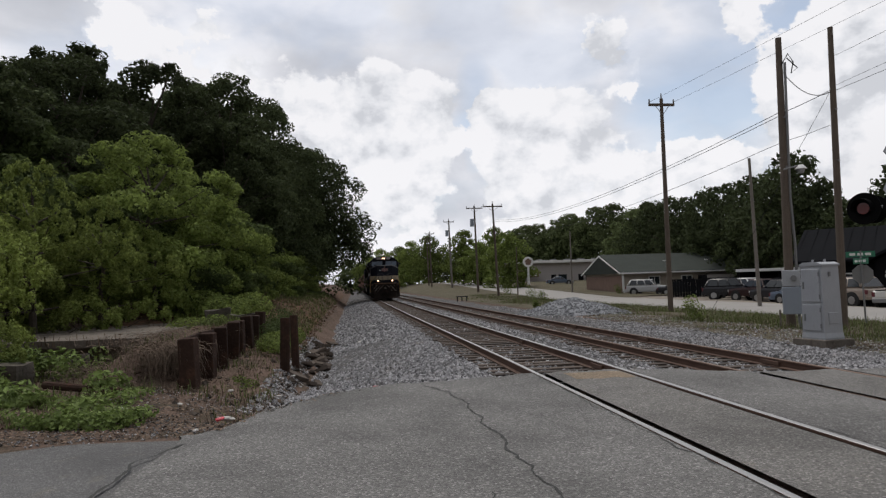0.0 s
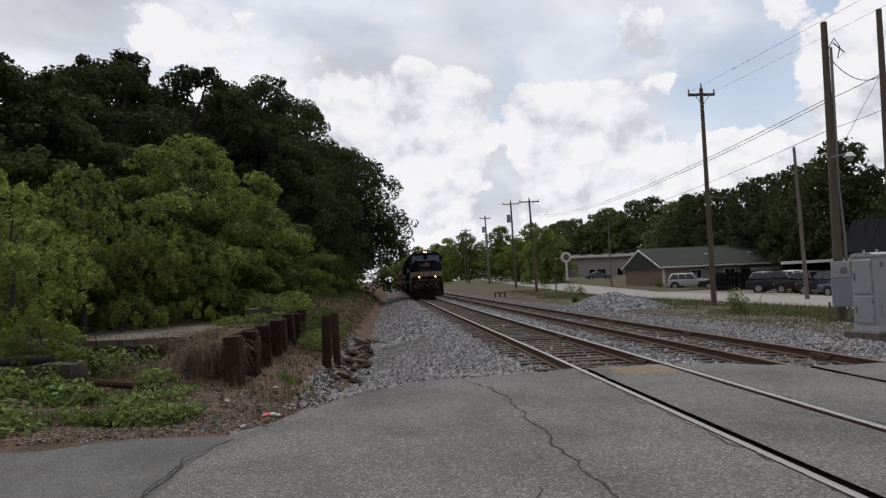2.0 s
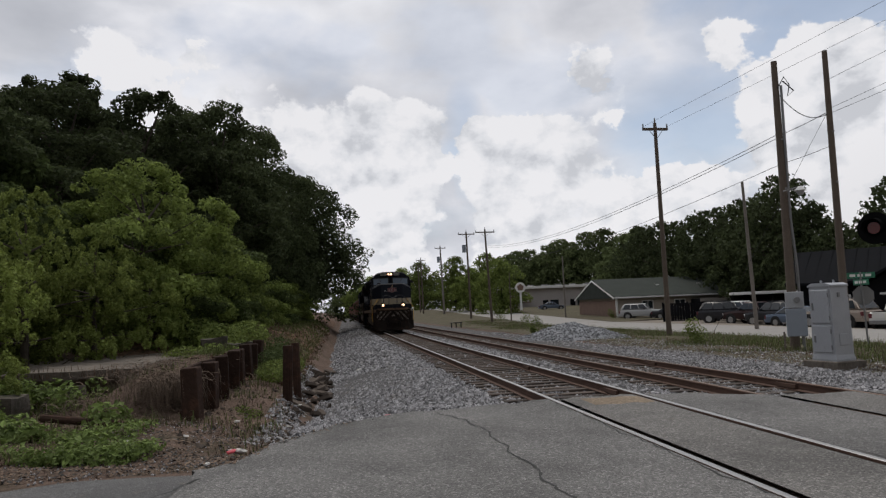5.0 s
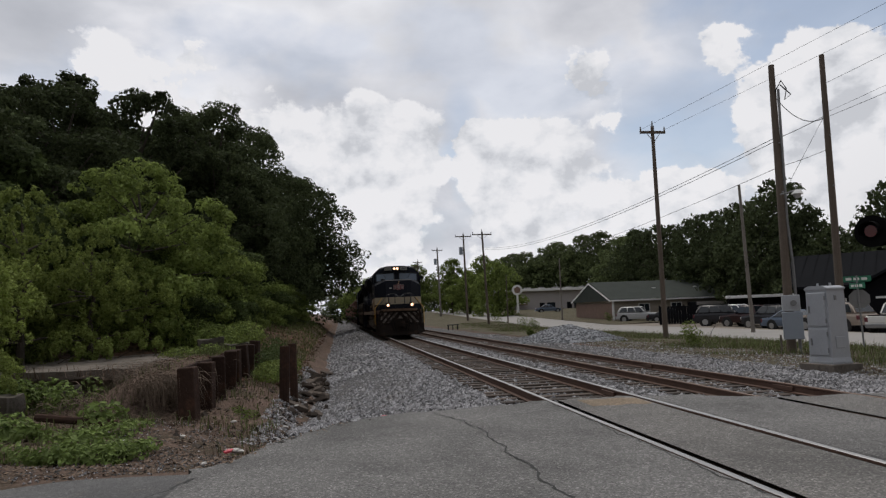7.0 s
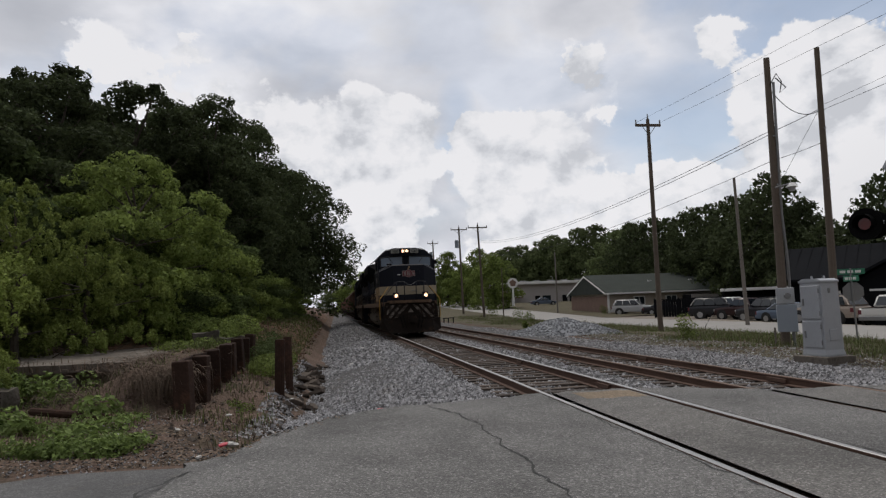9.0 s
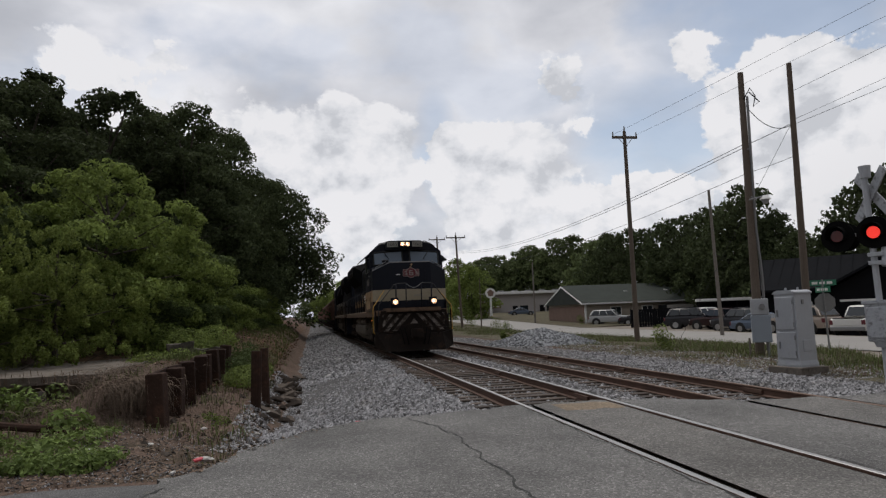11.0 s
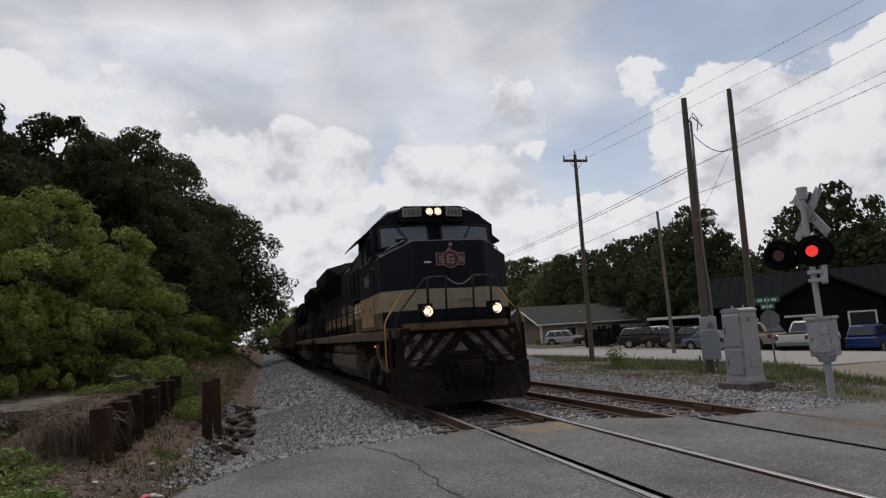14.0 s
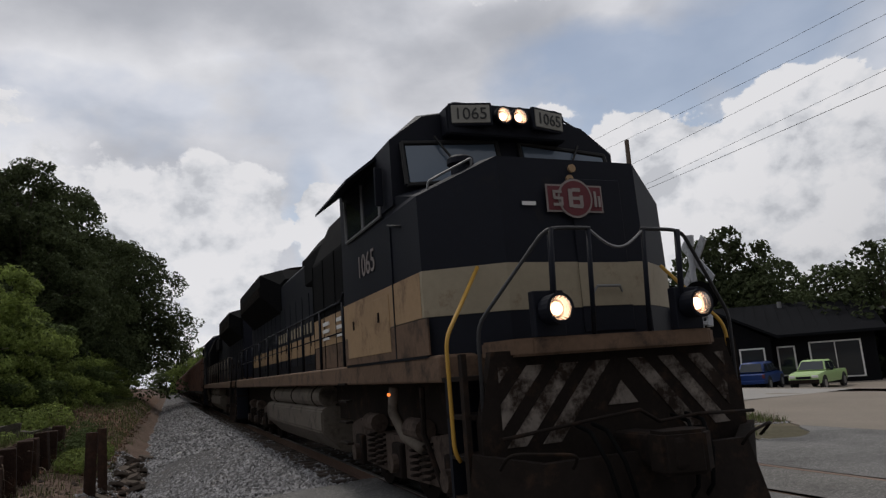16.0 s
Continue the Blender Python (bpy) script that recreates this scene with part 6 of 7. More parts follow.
def carport():
    c = empty("carport", pose(*bearing(1412, 70), -0.45, 0, 0, -30), "flat white-roofed carport behind the parked cars", "carport")
    part("roof", box(-3.5, 3.5, -2.2, 2.2, 2.25, 2.5, 0.02), "white", c)
    part("back_wall", box(-3.4, 3.4, 2.0, 2.2, 0, 2.25), "wall_dark", c)
    for x in (-3.3, 0, 3.3):
        part("post", rod((x, -2.0, 0), (x, -2.0, 2.26), 0.06, seg=8), "wall_dark", c)


carport()


def fence():
    f = empty("fence", pose(*bearing(1330, 68), -0.45, 0, 0, -26), "dark board fence behind the parked cars", "fence")
    for k in range(46):
        part("board", box(-5.6 + 0.245 * k, -5.6 + 0.245 * k + 0.225, -0.02, 0.02, 0.05, 1.75), "wall_dark", f)
    for k in range(6):
        part("post", box(-5.65 + 2.2 * k, -5.53 + 2.2 * k, 0.02, 0.14, 0, 1.85), "wall_dark", f)


fence()

# ---- vehicles ----


def vehicle(m, kind, paint, label, category="car"):
    c = empty({"suv": "suv", "sedan": "sedan", "pickup": "pickup_truck"}[kind], m, label, category, "parked vehicles")
    L, W = {"suv": (4.7, 0.93), "sedan": (4.75, 0.91), "pickup": (5.5, 0.97)}[kind]
    base = 0.32 if kind == "sedan" else 0.42
    belt = 0.92 if kind == "sedan" else 1.12
    roof = 1.43 if kind == "sedan" else 1.80
    h = L / 2

    def sec(y, z, w):
        return [(-w * 0.96, y, base), (-w, y, base + 0.22), (-w, y, z - 0.16), (-w * 0.95, y, z), (w * 0.95, y, z), (w, y, z - 0.16), (w, y, base + 0.22), (w * 0.96, y, base)]

    nose_z = belt - (0.16 if kind == "sedan" else 0.08)
    part("body", loft([sec(-h, nose_z - 0.22, W * 0.86), sec(-h + 0.12, nose_z - 0.06, W * 0.95), sec(-h + 0.6, nose_z, W), sec(-h + 1.35, belt, W), sec(h - 1.0, belt, W), sec(h - 0.2, belt - 0.02, W * 0.97), sec(h, belt - 0.12, W * 0.92)]), paint, c)
    g0, g1, g2, g3 = {"suv": (-h + 1.3, -h + 2.0, h - 0.55, h - 0.12), "sedan": (-h + 1.35, -h + 2.15, h - 1.6, h - 0.75), "pickup": (-h + 1.4, -h + 2.05, h - 2.3, h - 1.95)}[kind]
    shell = loft([[(-W * 0.93, g0, belt), (W * 0.93, g0, belt), (W * 0.93, g3, belt), (-W * 0.93, g3, belt)], [(-W * 0.74, g1, roof), (W * 0.74, g1, roof), (W * 0.74, g2, roof), (-W * 0.74, g2, roof)]])
    bmesh.ops.bevel(shell, geom=shell.edges[:], offset=0.07, segments=2, affect="EDGES")
    part("cabin", shell, paint, c, smooth=True)

    def on(u, v, side):
        """Point on a cabin face: u along, v up."""
        lo, hi = (g0, g3), (g1, g2)
        y = (lo[0] + (hi[0] - lo[0]) * v) * (1 - u) + (lo[1] + (hi[1] - lo[1]) * v) * u
        return (side * (W * (0.93 - 0.19 * v) + 0.008), y, belt + (roof - belt) * v)

    for s in (-1, 1):
        n = 2 if kind == "pickup" else 3
        for k in range(n):
            u0, u1 = 0.05 + 0.9 * k / n, 0.05 + 0.9 * (k + 1) / n - 0.03
            bm = bmesh.new()
            a = [on(u0, 0.12, s), on(u1, 0.12, s), on(u1, 0.86, s), on(u0, 0.86, s)]
            loft([a, [(x - s * 0.03, y, z) for x, y, z in a]], bm)
            part("side_window", bm, "glass", c)
        part("headlamp", box(*sorted((s * W * 0.5, s * W * 0.88)), -h - 0.01, -h + 0.15, nose_z - 0.28, nose_z - 0.12, 0.02), "white", c)
        part("tail_lamp", box(*sorted((s * W * 0.76, s * W * 0.95)), h - 0.12, h + 0.015, belt - 0.36, belt - 0.1, 0.02), "red", c)
        part("door_mirror", box(*sorted((s * W, s * (W + 0.2))), g0 + 0.5, g0 + 0.6, belt + 0.02, belt + 0.18, 0.02), "black", c)
        for y in (-h + 0.85, h - 0.95):
            r = 0.33 if kind == "sedan" else 0.39
            wl_ = part("wheel", rod((s * (W - 0.22), y, r), (s * (W + 0.015), y, r), r, seg=22), "rubber", c)
            part("rim", rod((s * (W + 0.0), y, r), (s * (W + 0.03), y, r), r * 0.62, seg=16), "rim", wl_)
            part("arch", rod((s * (W - 0.1), y, r + 0.04), (s * (W + 0.006), y, r + 0.04), r + 0.09, seg=22), "rubber", c)
    for ya, yb, v0 in ((g0, g1, 1), (g3, g2, -1)):
        q = []
        for u, v in ((-0.86, 0.12), (0.86, 0.12), (0.86, 0.88), (-0.86, 0.88)):
            q.append((u * W * (0.93 - 0.19 * v), ya + (yb - ya) * v - v0 * 0.012, belt + (roof - belt) * v))
        part("windscreen" if v0 == 1 else "rear_window", loft([q, [(x, y + v0 * 0.03, z - 0.01) for x, y, z in q]]), "glass", c)
    part("bumper", box(-W * 0.9, W * 0.9, -h - 0.06, -h + 0.12, base, base + 0.24, 0.04), "grime" if kind != "sedan" else paint, c)
    part("rear_bumper", box(-W * 0.92, W * 0.92, h - 0.1, h + 0.08, base, base + 0.22, 0.03), "steel" if kind == "pickup" else paint, c)
    part("grille", box(-W * 0.45, W * 0.45, -h - 0.02, -h + 0.1, base + 0.28, nose_z - 0.18, 0.02), "black", c)
    if kind == "pickup":
        part("bed_liner", box(-W * 0.82, W * 0.82, h - 1.85, h - 0.12, belt - 0.02, belt + 0.012), "grime", c)
        part("tailgate", box(-W * 0.72, W * 0.72, h - 0.03, h + 0.03, base + 0.3, belt - 0.05, 0.02), paint, c)
    if kind == "suv":
        for s in (-1, 1):
            part("roof_rack", rod((s * W * 0.66, g1 + 0.2, roof + 0.05), (s * W * 0.66, g2 - 0.1, roof + 0.05), 0.02, seg=6), "black", c)
    return c


def paint(name, col):
    M[name] = material(name, col, 0.4, var=0.06, scale=1.5, fine=20, bump=0, spec=0.35)
    return name


paint("silver_paint", (0.42, 0.42, 0.42)), paint("blue_grey_paint", (0.10, 0.13, 0.18)), paint("black_paint", (0.02, 0.02, 0.024)), paint("white_paint", (0.62, 0.61, 0.58))
paint("blue_paint", (0.01, 0.035, 0.15)), paint("lime_paint", (0.36, 0.50, 0.22)), paint("maroon_paint", (0.030, 0.012, 0.012)), paint("tan_paint", (0.30, 0.25, 0.21))


def parked(place, turn):
    return pose(*place, lot_z(*place) + 0.005, 0, 0, turn)


vehicle(parked(bearing(1178, 80), 52), "suv", "silver_paint", "silver suv with dark windows on the lot")
vehicle(parked(bearing(1237, 78), 55), "sedan", "black_paint", "dark glossy sedan parked on the lot")
vehicle(parked(bearing(1330, 63), 52), "suv", "black_paint", "black suv parked at the grass island")
vehicle(parked(bearing(1352, 66), 20), "pickup", "silver_paint", "silver pickup truck among the parked cars", "truck")
vehicle(parked(bearing(1385, 61), 200), "pickup", "maroon_paint", "dark maroon pickup truck on the lot", "truck")
vehicle(parked(bearing(1418, 58), 195), "suv", "black_paint", "black suv parked nose-in at the fence")
vehicle(parked(bearing(1462, 54), 15), "sedan", "blue_grey_paint", "dark blue sedan parked on the lot")
vehicle(parked(bearing(1530, 50), 190), "suv", "tan_paint", "grey-tan suv parked on the lot")
vehicle(pose(*bearing(1020, 125), 0.75, 0, 0, 80), "sedan", "blue_grey_paint", "dark sedan parked by the warehouse")


def polar(deg, dist):
    return dist * math.sin(radians(deg)), dist * math.cos(radians(deg))


vehicle(parked(polar(42.0, 47), 118), "pickup", "white_paint", "white pickup truck parked before the shop", "truck")
vehicle(parked(polar(46.0, 52), 118), "suv", "blue_paint", "bright blue suv parked before the shop")
vehicle(parked(polar(49.8, 51), 292), "pickup", "lime_paint", "lime green pickup truck with a white top", "truck")

# ---- signs, lamp, pile, bench ----


def round_sign():
    s = empty("round_sign", pose(*bearing(965, 112), 1.0), "round red and white sign on a white post", "sign")
    part("post", rod((0, 0, 0), (0, 0, 3.0), 0.22, 0.16, 10), "white", s)
    part("disc", rod((0, 0.08, 3.7), (0, -0.08, 3.7), 0.85, seg=28), "white", s)
    part("emblem", rod((0, -0.08, 3.7), (0, -0.1, 3.7), 0.6, seg=5), "wall_brick", s)


round_sign()


def street_sign():
    s = empty("street_sign", pose(19.3, 23.6, -0.4, 0, 0, -30), "green street name signs over a stop sign seen from behind", "sign")
    part("post", rod((0, 0, -0.2), (-0.05, 0, 2.75), 0.035, seg=8), "steel", s)
    part("stop_sign", prism([(0.38 * math.cos(radians(22.5 + 45 * k)), 1.85 + 0.38 * math.sin(radians(22.5 + 45 * k))) for k in range(8)], 0.05, 0.065, "y"), "steel", s, "grey back of an octagonal sign")
    for z, r in ((2.62, 8), (2.36, -70)):
        o = part("name_blade", box(-0.5, 0.5, -0.012, 0.012, -0.11, 0.11), "sign_green", s, "green street name blade")
        o.matrix_basis = pose(-0.05, 0, z, 0, 0, r)
        for k in range(3):
            part("letter_bar", box(-0.38 + 0.27 * k, -0.18 + 0.27 * k, -0.02, -0.012, -0.05, 0.05), "white", o)


street_sign()


def yard_lamp():
    s = empty("yard_lamp", pose(14.55, 21.1, 5.1, 0, 0, 20), "small white yard lamp on a pole arm", "lamp")
    part("arm", rod((0, 0, 0), (0.45, -0.25, 0.12), 0.025, seg=8), "steel", s)
    part("shade", rod((0.5, -0.28, 0.0), (0.5, -0.28, 0.14), 0.2, 0.08, 14), "white", s)
    part("bulb_cover", rod((0.5, -0.28, -0.14), (0.5, -0.28, 0.0), 0.08, 0.14, 12), "silver", s)


yard_lamp()


def pile_height(r, x, y):
    return max(0.0, 0.98 * (1 - r) ** 0.85 + rough(x, y, 1.5, 0.12) * (1 - r))


def gravel_pile(cx, cy):
    v, f, n, k = [], [], 40, 14
    for i in range(k + 1):
        for j in range(n):
            a = 2 * math.pi * j / n
            r = 2.75 * i / k
            x, y = cx + r * 1.15 * math.cos(a), cy + r * math.sin(a)
            v.append((x, y, -0.30 + pile_height(i / k, x, y)))
    for i in range(k):
        for j in range(n):
            f.append((i * n + j, i * n + (j + 1) % n, (i + 1) * n + (j + 1) % n, (i + 1) * n + j))
    tagged(from_lists("gravel_mound", v, f, "gravel", smooth=True), "heap of grey gravel dumped beside the siding", "gravel pile")
    def spot(r):
        q, a = math.sqrt(r.rand()), r.uniform(0, 6.28)
        x, y = cx + 2.8 * 1.15 * q * math.cos(a), cy + 2.8 * q * math.sin(a)
        return x, y, -0.29 + pile_height(q, x, y)
    rocks("gravel_stones", 3000, spot, (0.025, 0.075), "gravel", "loose grey stones on the gravel heap", 8)


gravel_pile(11.3, 34.5)


def black_stand():
    b = empty("black_stand", pose(*bearing(846, 66), -0.3, 0, 0, 10), "low black steel stand in the verge", "stand")
    part("top", box(-0.55, 0.55, -0.2, 0.2, 0.55, 0.63, 0.01), "black", b)
    for x in (-0.48, -0.02, 0.48):
        part("leg", box(x - 0.04, x + 0.04, -0.05, 0.05, 0, 0.56), "black", b)


black_stand()

# ---- the old loading dock ----


M["concrete_dark"] = material("mossy_dark_concrete", (0.085, 0.074, 0.062), 0.95, var=0.45, scale=1.6, fine=16, bump=0.7, dist=0.03, dirt=(0.045, 0.045, 0.03), dirt_amt=0.5, spec=0.15)
M["rubble"] = material("dark_rubble", (0.062, 0.050, 0.041), 0.95, var=0.35, scale=1.5, fine=14, bump=0.5, island=0.5, spec=0.15)


def rough_block(w, d, z0, z1, seed):
    """A weathered concrete lump with chipped, uneven faces."""
    bm = box(-w / 2, w / 2, -d / 2, d / 2, z0, z1)
    bmesh.ops.subdivide_edges(bm, edges=bm.edges[:], cuts=5, use_grid_fill=True)
    for v in bm.verts:
        q = v.co * 2.2
        v.co += Vector((noise.noise(q + Vector((seed, 0, 0))), noise.noise(q + Vector((0, seed, 5))), noise.noise(q + Vector((9, 3, seed))))) * 0.085
    return bm


def dock():
    s = empty("concrete_slab", pose(0, 0, 0), "cracked weathered concrete dock slab with an undercut edge", "slab")
    for k, (x0, x1, y0, y1, z) in enumerate(((-17.0, -8.35, 18.4, 27.5, 0.42), (-8.3, -5.5, 18.5, 24.0, 0.44), (-8.3, -6.2, 24.05, 29.0, 0.43))):
        bm = bmesh.new()
        n = 8
        top = [(x0 + (x1 - x0) * i / n, y0 + rough(i, k, 0.9, 0.16)) for i in range(n + 1)]
        right = [(x1 + rough(i, k + 5, 0.8, 0.2), y0 + (y1 - y0) * i / n) for i in range(1, n + 1)]
        poly = top + right + [(x0, y1)]
        prism(poly, z - 0.2, z, "z", bm)
        part("slab_panel", bm, "concrete", s)
    part("dock_wall", box(-16.5, -5.9, 19.2, 19.5, -0.6, 0.23), "concrete", s, "dark retaining wall under the slab")
    b = empty("concrete_rubble", pose(0, 0, 0), "broken concrete footings among weeds", "rubble")
    for x0, x1, y0, y1, z0, z1, r in ((-9.5, -6.35, 13.9, 14.5, -0.5, 0.28, 0), (-7.2, -6.2, 16.4, 16.9, -0.5, 0.22, 4), (-5.2, -4.4, 24.5, 25.2, -0.2, 0.95, 12), (-4.5, -3.4, 25.4, 26.0, -0.2, 0.7, -20)):
        o = part("block", rough_block(x1 - x0, y1 - y0, z0, z1, x0), "concrete_dark", b)
        o.matrix_basis = pose((x0 + x1) / 2, (y0 + y1) / 2, 0, 0, 0, r)
    p = tagged(part("pipe", rod((-9.6, 14.15, 0.38), (-6.9, 14.3, 0.36), 0.11, seg=14), "rubber"), "black plastic pipe lying on a footing", "pipe")
    w = empty("timber_retaining_wall", pose(0, 0, 0), "row of rusty brown timber posts holding the bank", "retaining wall")
    rnd = random.Random(4)
    rows = (13.35, 14.85, 16.4, 17.9, 19.3, 20.7, 22.1, 23.6)
    for k, y in enumerate(rows):
        o = part("post", box(-0.15, 0.15, -0.16, 0.16, -0.7, 0.76 + 0.008 * k + rnd.uniform(-0.06, 0.04), 0.03), "pile", w)
        o.matrix_basis = pose(-3.05 + rnd.uniform(-0.04, 0.04) - 0.02 * k, y, 0, rnd.uniform(-2, 2), rnd.uniform(-4, 4), rnd.uniform(-8, 8))
        if k < 7:
            half = (rows[k + 1] - y) / 2
            for q in range(5):
                o = part("plank", box(-0.035, 0.035, -half, half, -0.125, 0.125, 0.012), "pile", w)
                o.matrix_basis = pose(-3.24 + rnd.uniform(-0.03, 0.03), y + half, -0.42 + 0.255 * q, rnd.uniform(-1.5, 1.5), rnd.uniform(-5, 5), rnd.uniform(-2, 2))
    d = empty("slab_rubble", pose(0, 0, 0), "dark broken slabs washed out along the ballast edge", "rubble")
    for k in range(34):
        y = 16.8 + 11.0 * rnd.random() ** 1.2
        x = -1.15 + rnd.uniform(-0.3, 0.25)
        L, W_, T = rnd.uniform(0.14, 0.34), rnd.uniform(0.08, 0.16), rnd.uniform(0.03, 0.06)
        bm = prism([(-L, -W_), (-L * 0.2, -W_ * 1.2), (L, -W_ * 0.7), (L * 0.8, W_ * 0.9), (-L * 0.1, W_), (-L * 0.9, W_ * 0.6)], -T, T, "z", bev=0.012)
        o = part("slab_piece", bm, "rubble", d)
        o.matrix_basis = pose(x, y, max(gz(x, y), bz(x, y) if x > -1.25 else -9) + 0.06, rnd.uniform(-28, 28), rnd.uniform(-28, 28), rnd.uniform(0, 180))
    for x, y, z0, hgt, r, lean in ((-1.66, 16.6, -0.55, 1.45, 0.115, 1), (-1.52, 18.0, -0.62, 1.52, 0.10, -1)):
        bm = bmesh.new()
        loft([[(r * (1 + 0.1 * math.sin(3 * a)) * math.cos(a), r * math.sin(a), z) for a in [2 * math.pi * i / 12 for i in range(12)]] for z in (0, hgt * 0.5, hgt - 0.03, hgt)], bm)
        o = tagged(part("timber_stump", bm, "pile"), "old weathered timber post in the ditch", "post", "timber stumps")
        o.matrix_basis = pose(x, y, z0, lean, lean, 30)
    for x, y, z, L, r, rz in ((-4.3, 12.6, -0.08, 2.6, 0.07, 70),):
        bm = rod((-L / 2, 0, 0), (L / 2, 0, 0), r, r * 0.8, 9)
        o = tagged(part("log", bm, "pile"), "weathered grey-brown log on the bank", "log", "logs")
        o.matrix_basis = pose(x, y, z, 0, 4, rz - 90)


dock()

# ---- low plants, grass and litter ----


def flakes(name, count, spot, size, mat, label, seed):
    """Dead leaves and scraps lying about."""
    r = np.random.RandomState(seed)
    P = np.array([spot(r) for _ in range(count)])
    a, s = r.uniform(0, 6.28, count), size * r.uniform(0.4, 1.3, count)
    u = np.stack([np.cos(a), np.sin(a), r.uniform(-0.5, 0.5, count)], 1) * s[:, None]
    v = np.stack([-np.sin(a), np.cos(a), r.uniform(-0.5, 0.5, count)], 1) * s[:, None] * 0.6
    V = np.stack([P - u, P - v * 0.9, P + u, P + v], 1).reshape(-1, 3)
    me = bpy.data.meshes.new(name)
    me.from_pydata(V.tolist(), [], np.arange(4 * count).reshape(-1, 4).tolist())
    return tagged(link_mesh(name, me, mat), label, "leaf litter", kind="stuff")


def floor_spot(x0, x1, y0, y1, bias=1.0):
    def spot(r):
        while True:
            x, y = r.uniform(x0, x1), y0 + (y1 - y0) * r.rand() ** bias
            z = gz(x, y)
            if x > -1.95 and y < edge(x) + 0.25:
                if y < edge(x) - 0.5 * r.rand() ** 2:
                    continue
                z = max(z, road_z(x, y)) if y < edge(x) else z
            elif y < 8.4:
                continue
            return x, y, z + 0.012
    return spot


flakes("leaf_litter", 9000, floor_spot(-5.5, -0.2, 8.3, 14.5, 1.2), 0.028, "dry", "dead brown leaves strewn on the earth", 81)
flakes("leaf_litter", 4000, floor_spot(-4.2, -0.9, 13.0, 26.0, 1.2), 0.035, "dry", "dead brown leaves in the ditch", 82)
flakes("dark_litter", 3500, floor_spot(-4.5, 0.2, 8.3, 13.0, 1.2), 0.022, "crack", "dark bark scraps on the earth", 83)
rocks("rubble_stones", 420, lambda r: (lambda x, y: (x, y, max(gz(x, y), bz(x, y) if x > -1.25 else -9) - 0.02))(r.uniform(-1.9, -0.7), 14.5 + 13 * r.rand()), (0.03, 0.13), "rubble", "dark broken stones along the ballast edge", 84)
rocks("bank_clods", 3500, lambda r: (lambda x, y: (x, y, gz(x, y) + 0.03))(-1.7 - 3.2 * r.rand(), 20 + 45 * r.rand() ** 1.5), (0.02, 0.09), "bank", "reddish clods on the eroded clay bank", 23)
flakes("leaf_litter", 6000, lambda r: (lambda x, y: (x, y, gz(x, y) + 0.05))(-1.7 - 4.0 * r.rand(), 20 + 35 * r.rand() ** 1.4), 0.05, "dry", "dead leaves over the clay bank", 86)
rocks("bank_stones", 420, lambda r: (lambda x, y: (x, y, gz(x, y)))(r.uniform(-3.0, -0.9), 9.5 + 14 * r.rand()), (0.02, 0.09), "rubble", "stones lying in the ditch", 85)


def blades(name, count, spot, height, width, mat, label, seed, droop=0.5, kind="stuff"):
    """Single bent blades; spot(r) gives x, y, z, size factor."""
    r = np.random.RandomState(seed)
    P = np.array([spot(r) for _ in range(count)])
    a = r.uniform(0, 6.28, count)
    h = height * P[:, 3] * r.uniform(0.5, 1.2, count)
    w = width * r.uniform(0.6, 1.3, count)
    d = np.stack([np.cos(a), np.sin(a), 0 * a], 1)
    side = np.stack([-np.sin(a), np.cos(a), 0 * a], 1) * w[:, None]
    b = P[:, :3]
    up = np.array([0, 0, 1.0])
    mid = b + up * h[:, None] * 0.6 + d * h[:, None] * 0.12 * droop
    tip = b + up * h[:, None] * (1 - 0.25 * droop) + d * h[:, None] * 0.6 * droop
    V = np.stack([b - side, b + side, mid + side * 0.8, mid - side * 0.8, tip], 1).reshape(-1, 3)
    F = []
    for i in range(count):
        k = 5 * i
        F += [(k, k + 1, k + 2, k + 3), (k + 3, k + 2, k + 4)]
    me = bpy.data.meshes.new(name)
    me.from_pydata(V.tolist(), [], F)
    return tagged(link_mesh(name, me, mat), label, "grass", kind=kind)


def patchy(x, y, s=0.35):
    return noise.noise((x * s, y * s, 9.1))


def verge_spot(r):
    while True:
        y = 11.5 + 75 * r.rand() ** 1.8
        x = r.uniform(11.4, 20.2)
        if y < edge(x) + 0.15:
            continue
        if patchy(x, y) + 0.5 * step(12.5, 16, x) - 0.3 < r.uniform(-0.3, 0.35):
            continue
        return x, y, gz(x, y) + 0.02, 0.6 + 0.8 * r.rand() * step(11, 14, x)


blades("verge_grass", 34000, verge_spot, 0.24, 0.007, "grass", "uneven green grass of the verge", 51)
blades("verge_weeds", 2600, lambda r: (lambda q: (q[0], q[1], q[2], 1.0 + r.rand()))(verge_spot(r)), 0.24, 0.006, "dry", "dry brown weed stalks in the verge", 52, 0.35)


def bank_spot(r):
    while True:
        x, y = r.uniform(-9.0, -1.5), 9.5 + 32 * r.rand() ** 1.4
        if -8.5 < x < -5.4 and 18.3 < y < 29:
            continue
        if patchy(x, y, 0.5) < r.uniform(-0.25, 0.3):
            continue
        return x, y, gz(x, y) + 0.01, r.uniform(0.5, 1.3)


blades("ditch_weeds", 5200, bank_spot, 0.20, 0.006, "dry", "dry brown weeds on the bank and ditch", 53, 1.6)
blades("ditch_grass", 3600, bank_spot, 0.24, 0.008, "grass", "rank green grass on the bank and ditch", 54, 1.4)
M["straw"] = material("dead_straw", (0.125, 0.092, 0.068), 0.9, var=0.3, scale=2, fine=20, bump=0.1, island=0.4, spec=0.15)


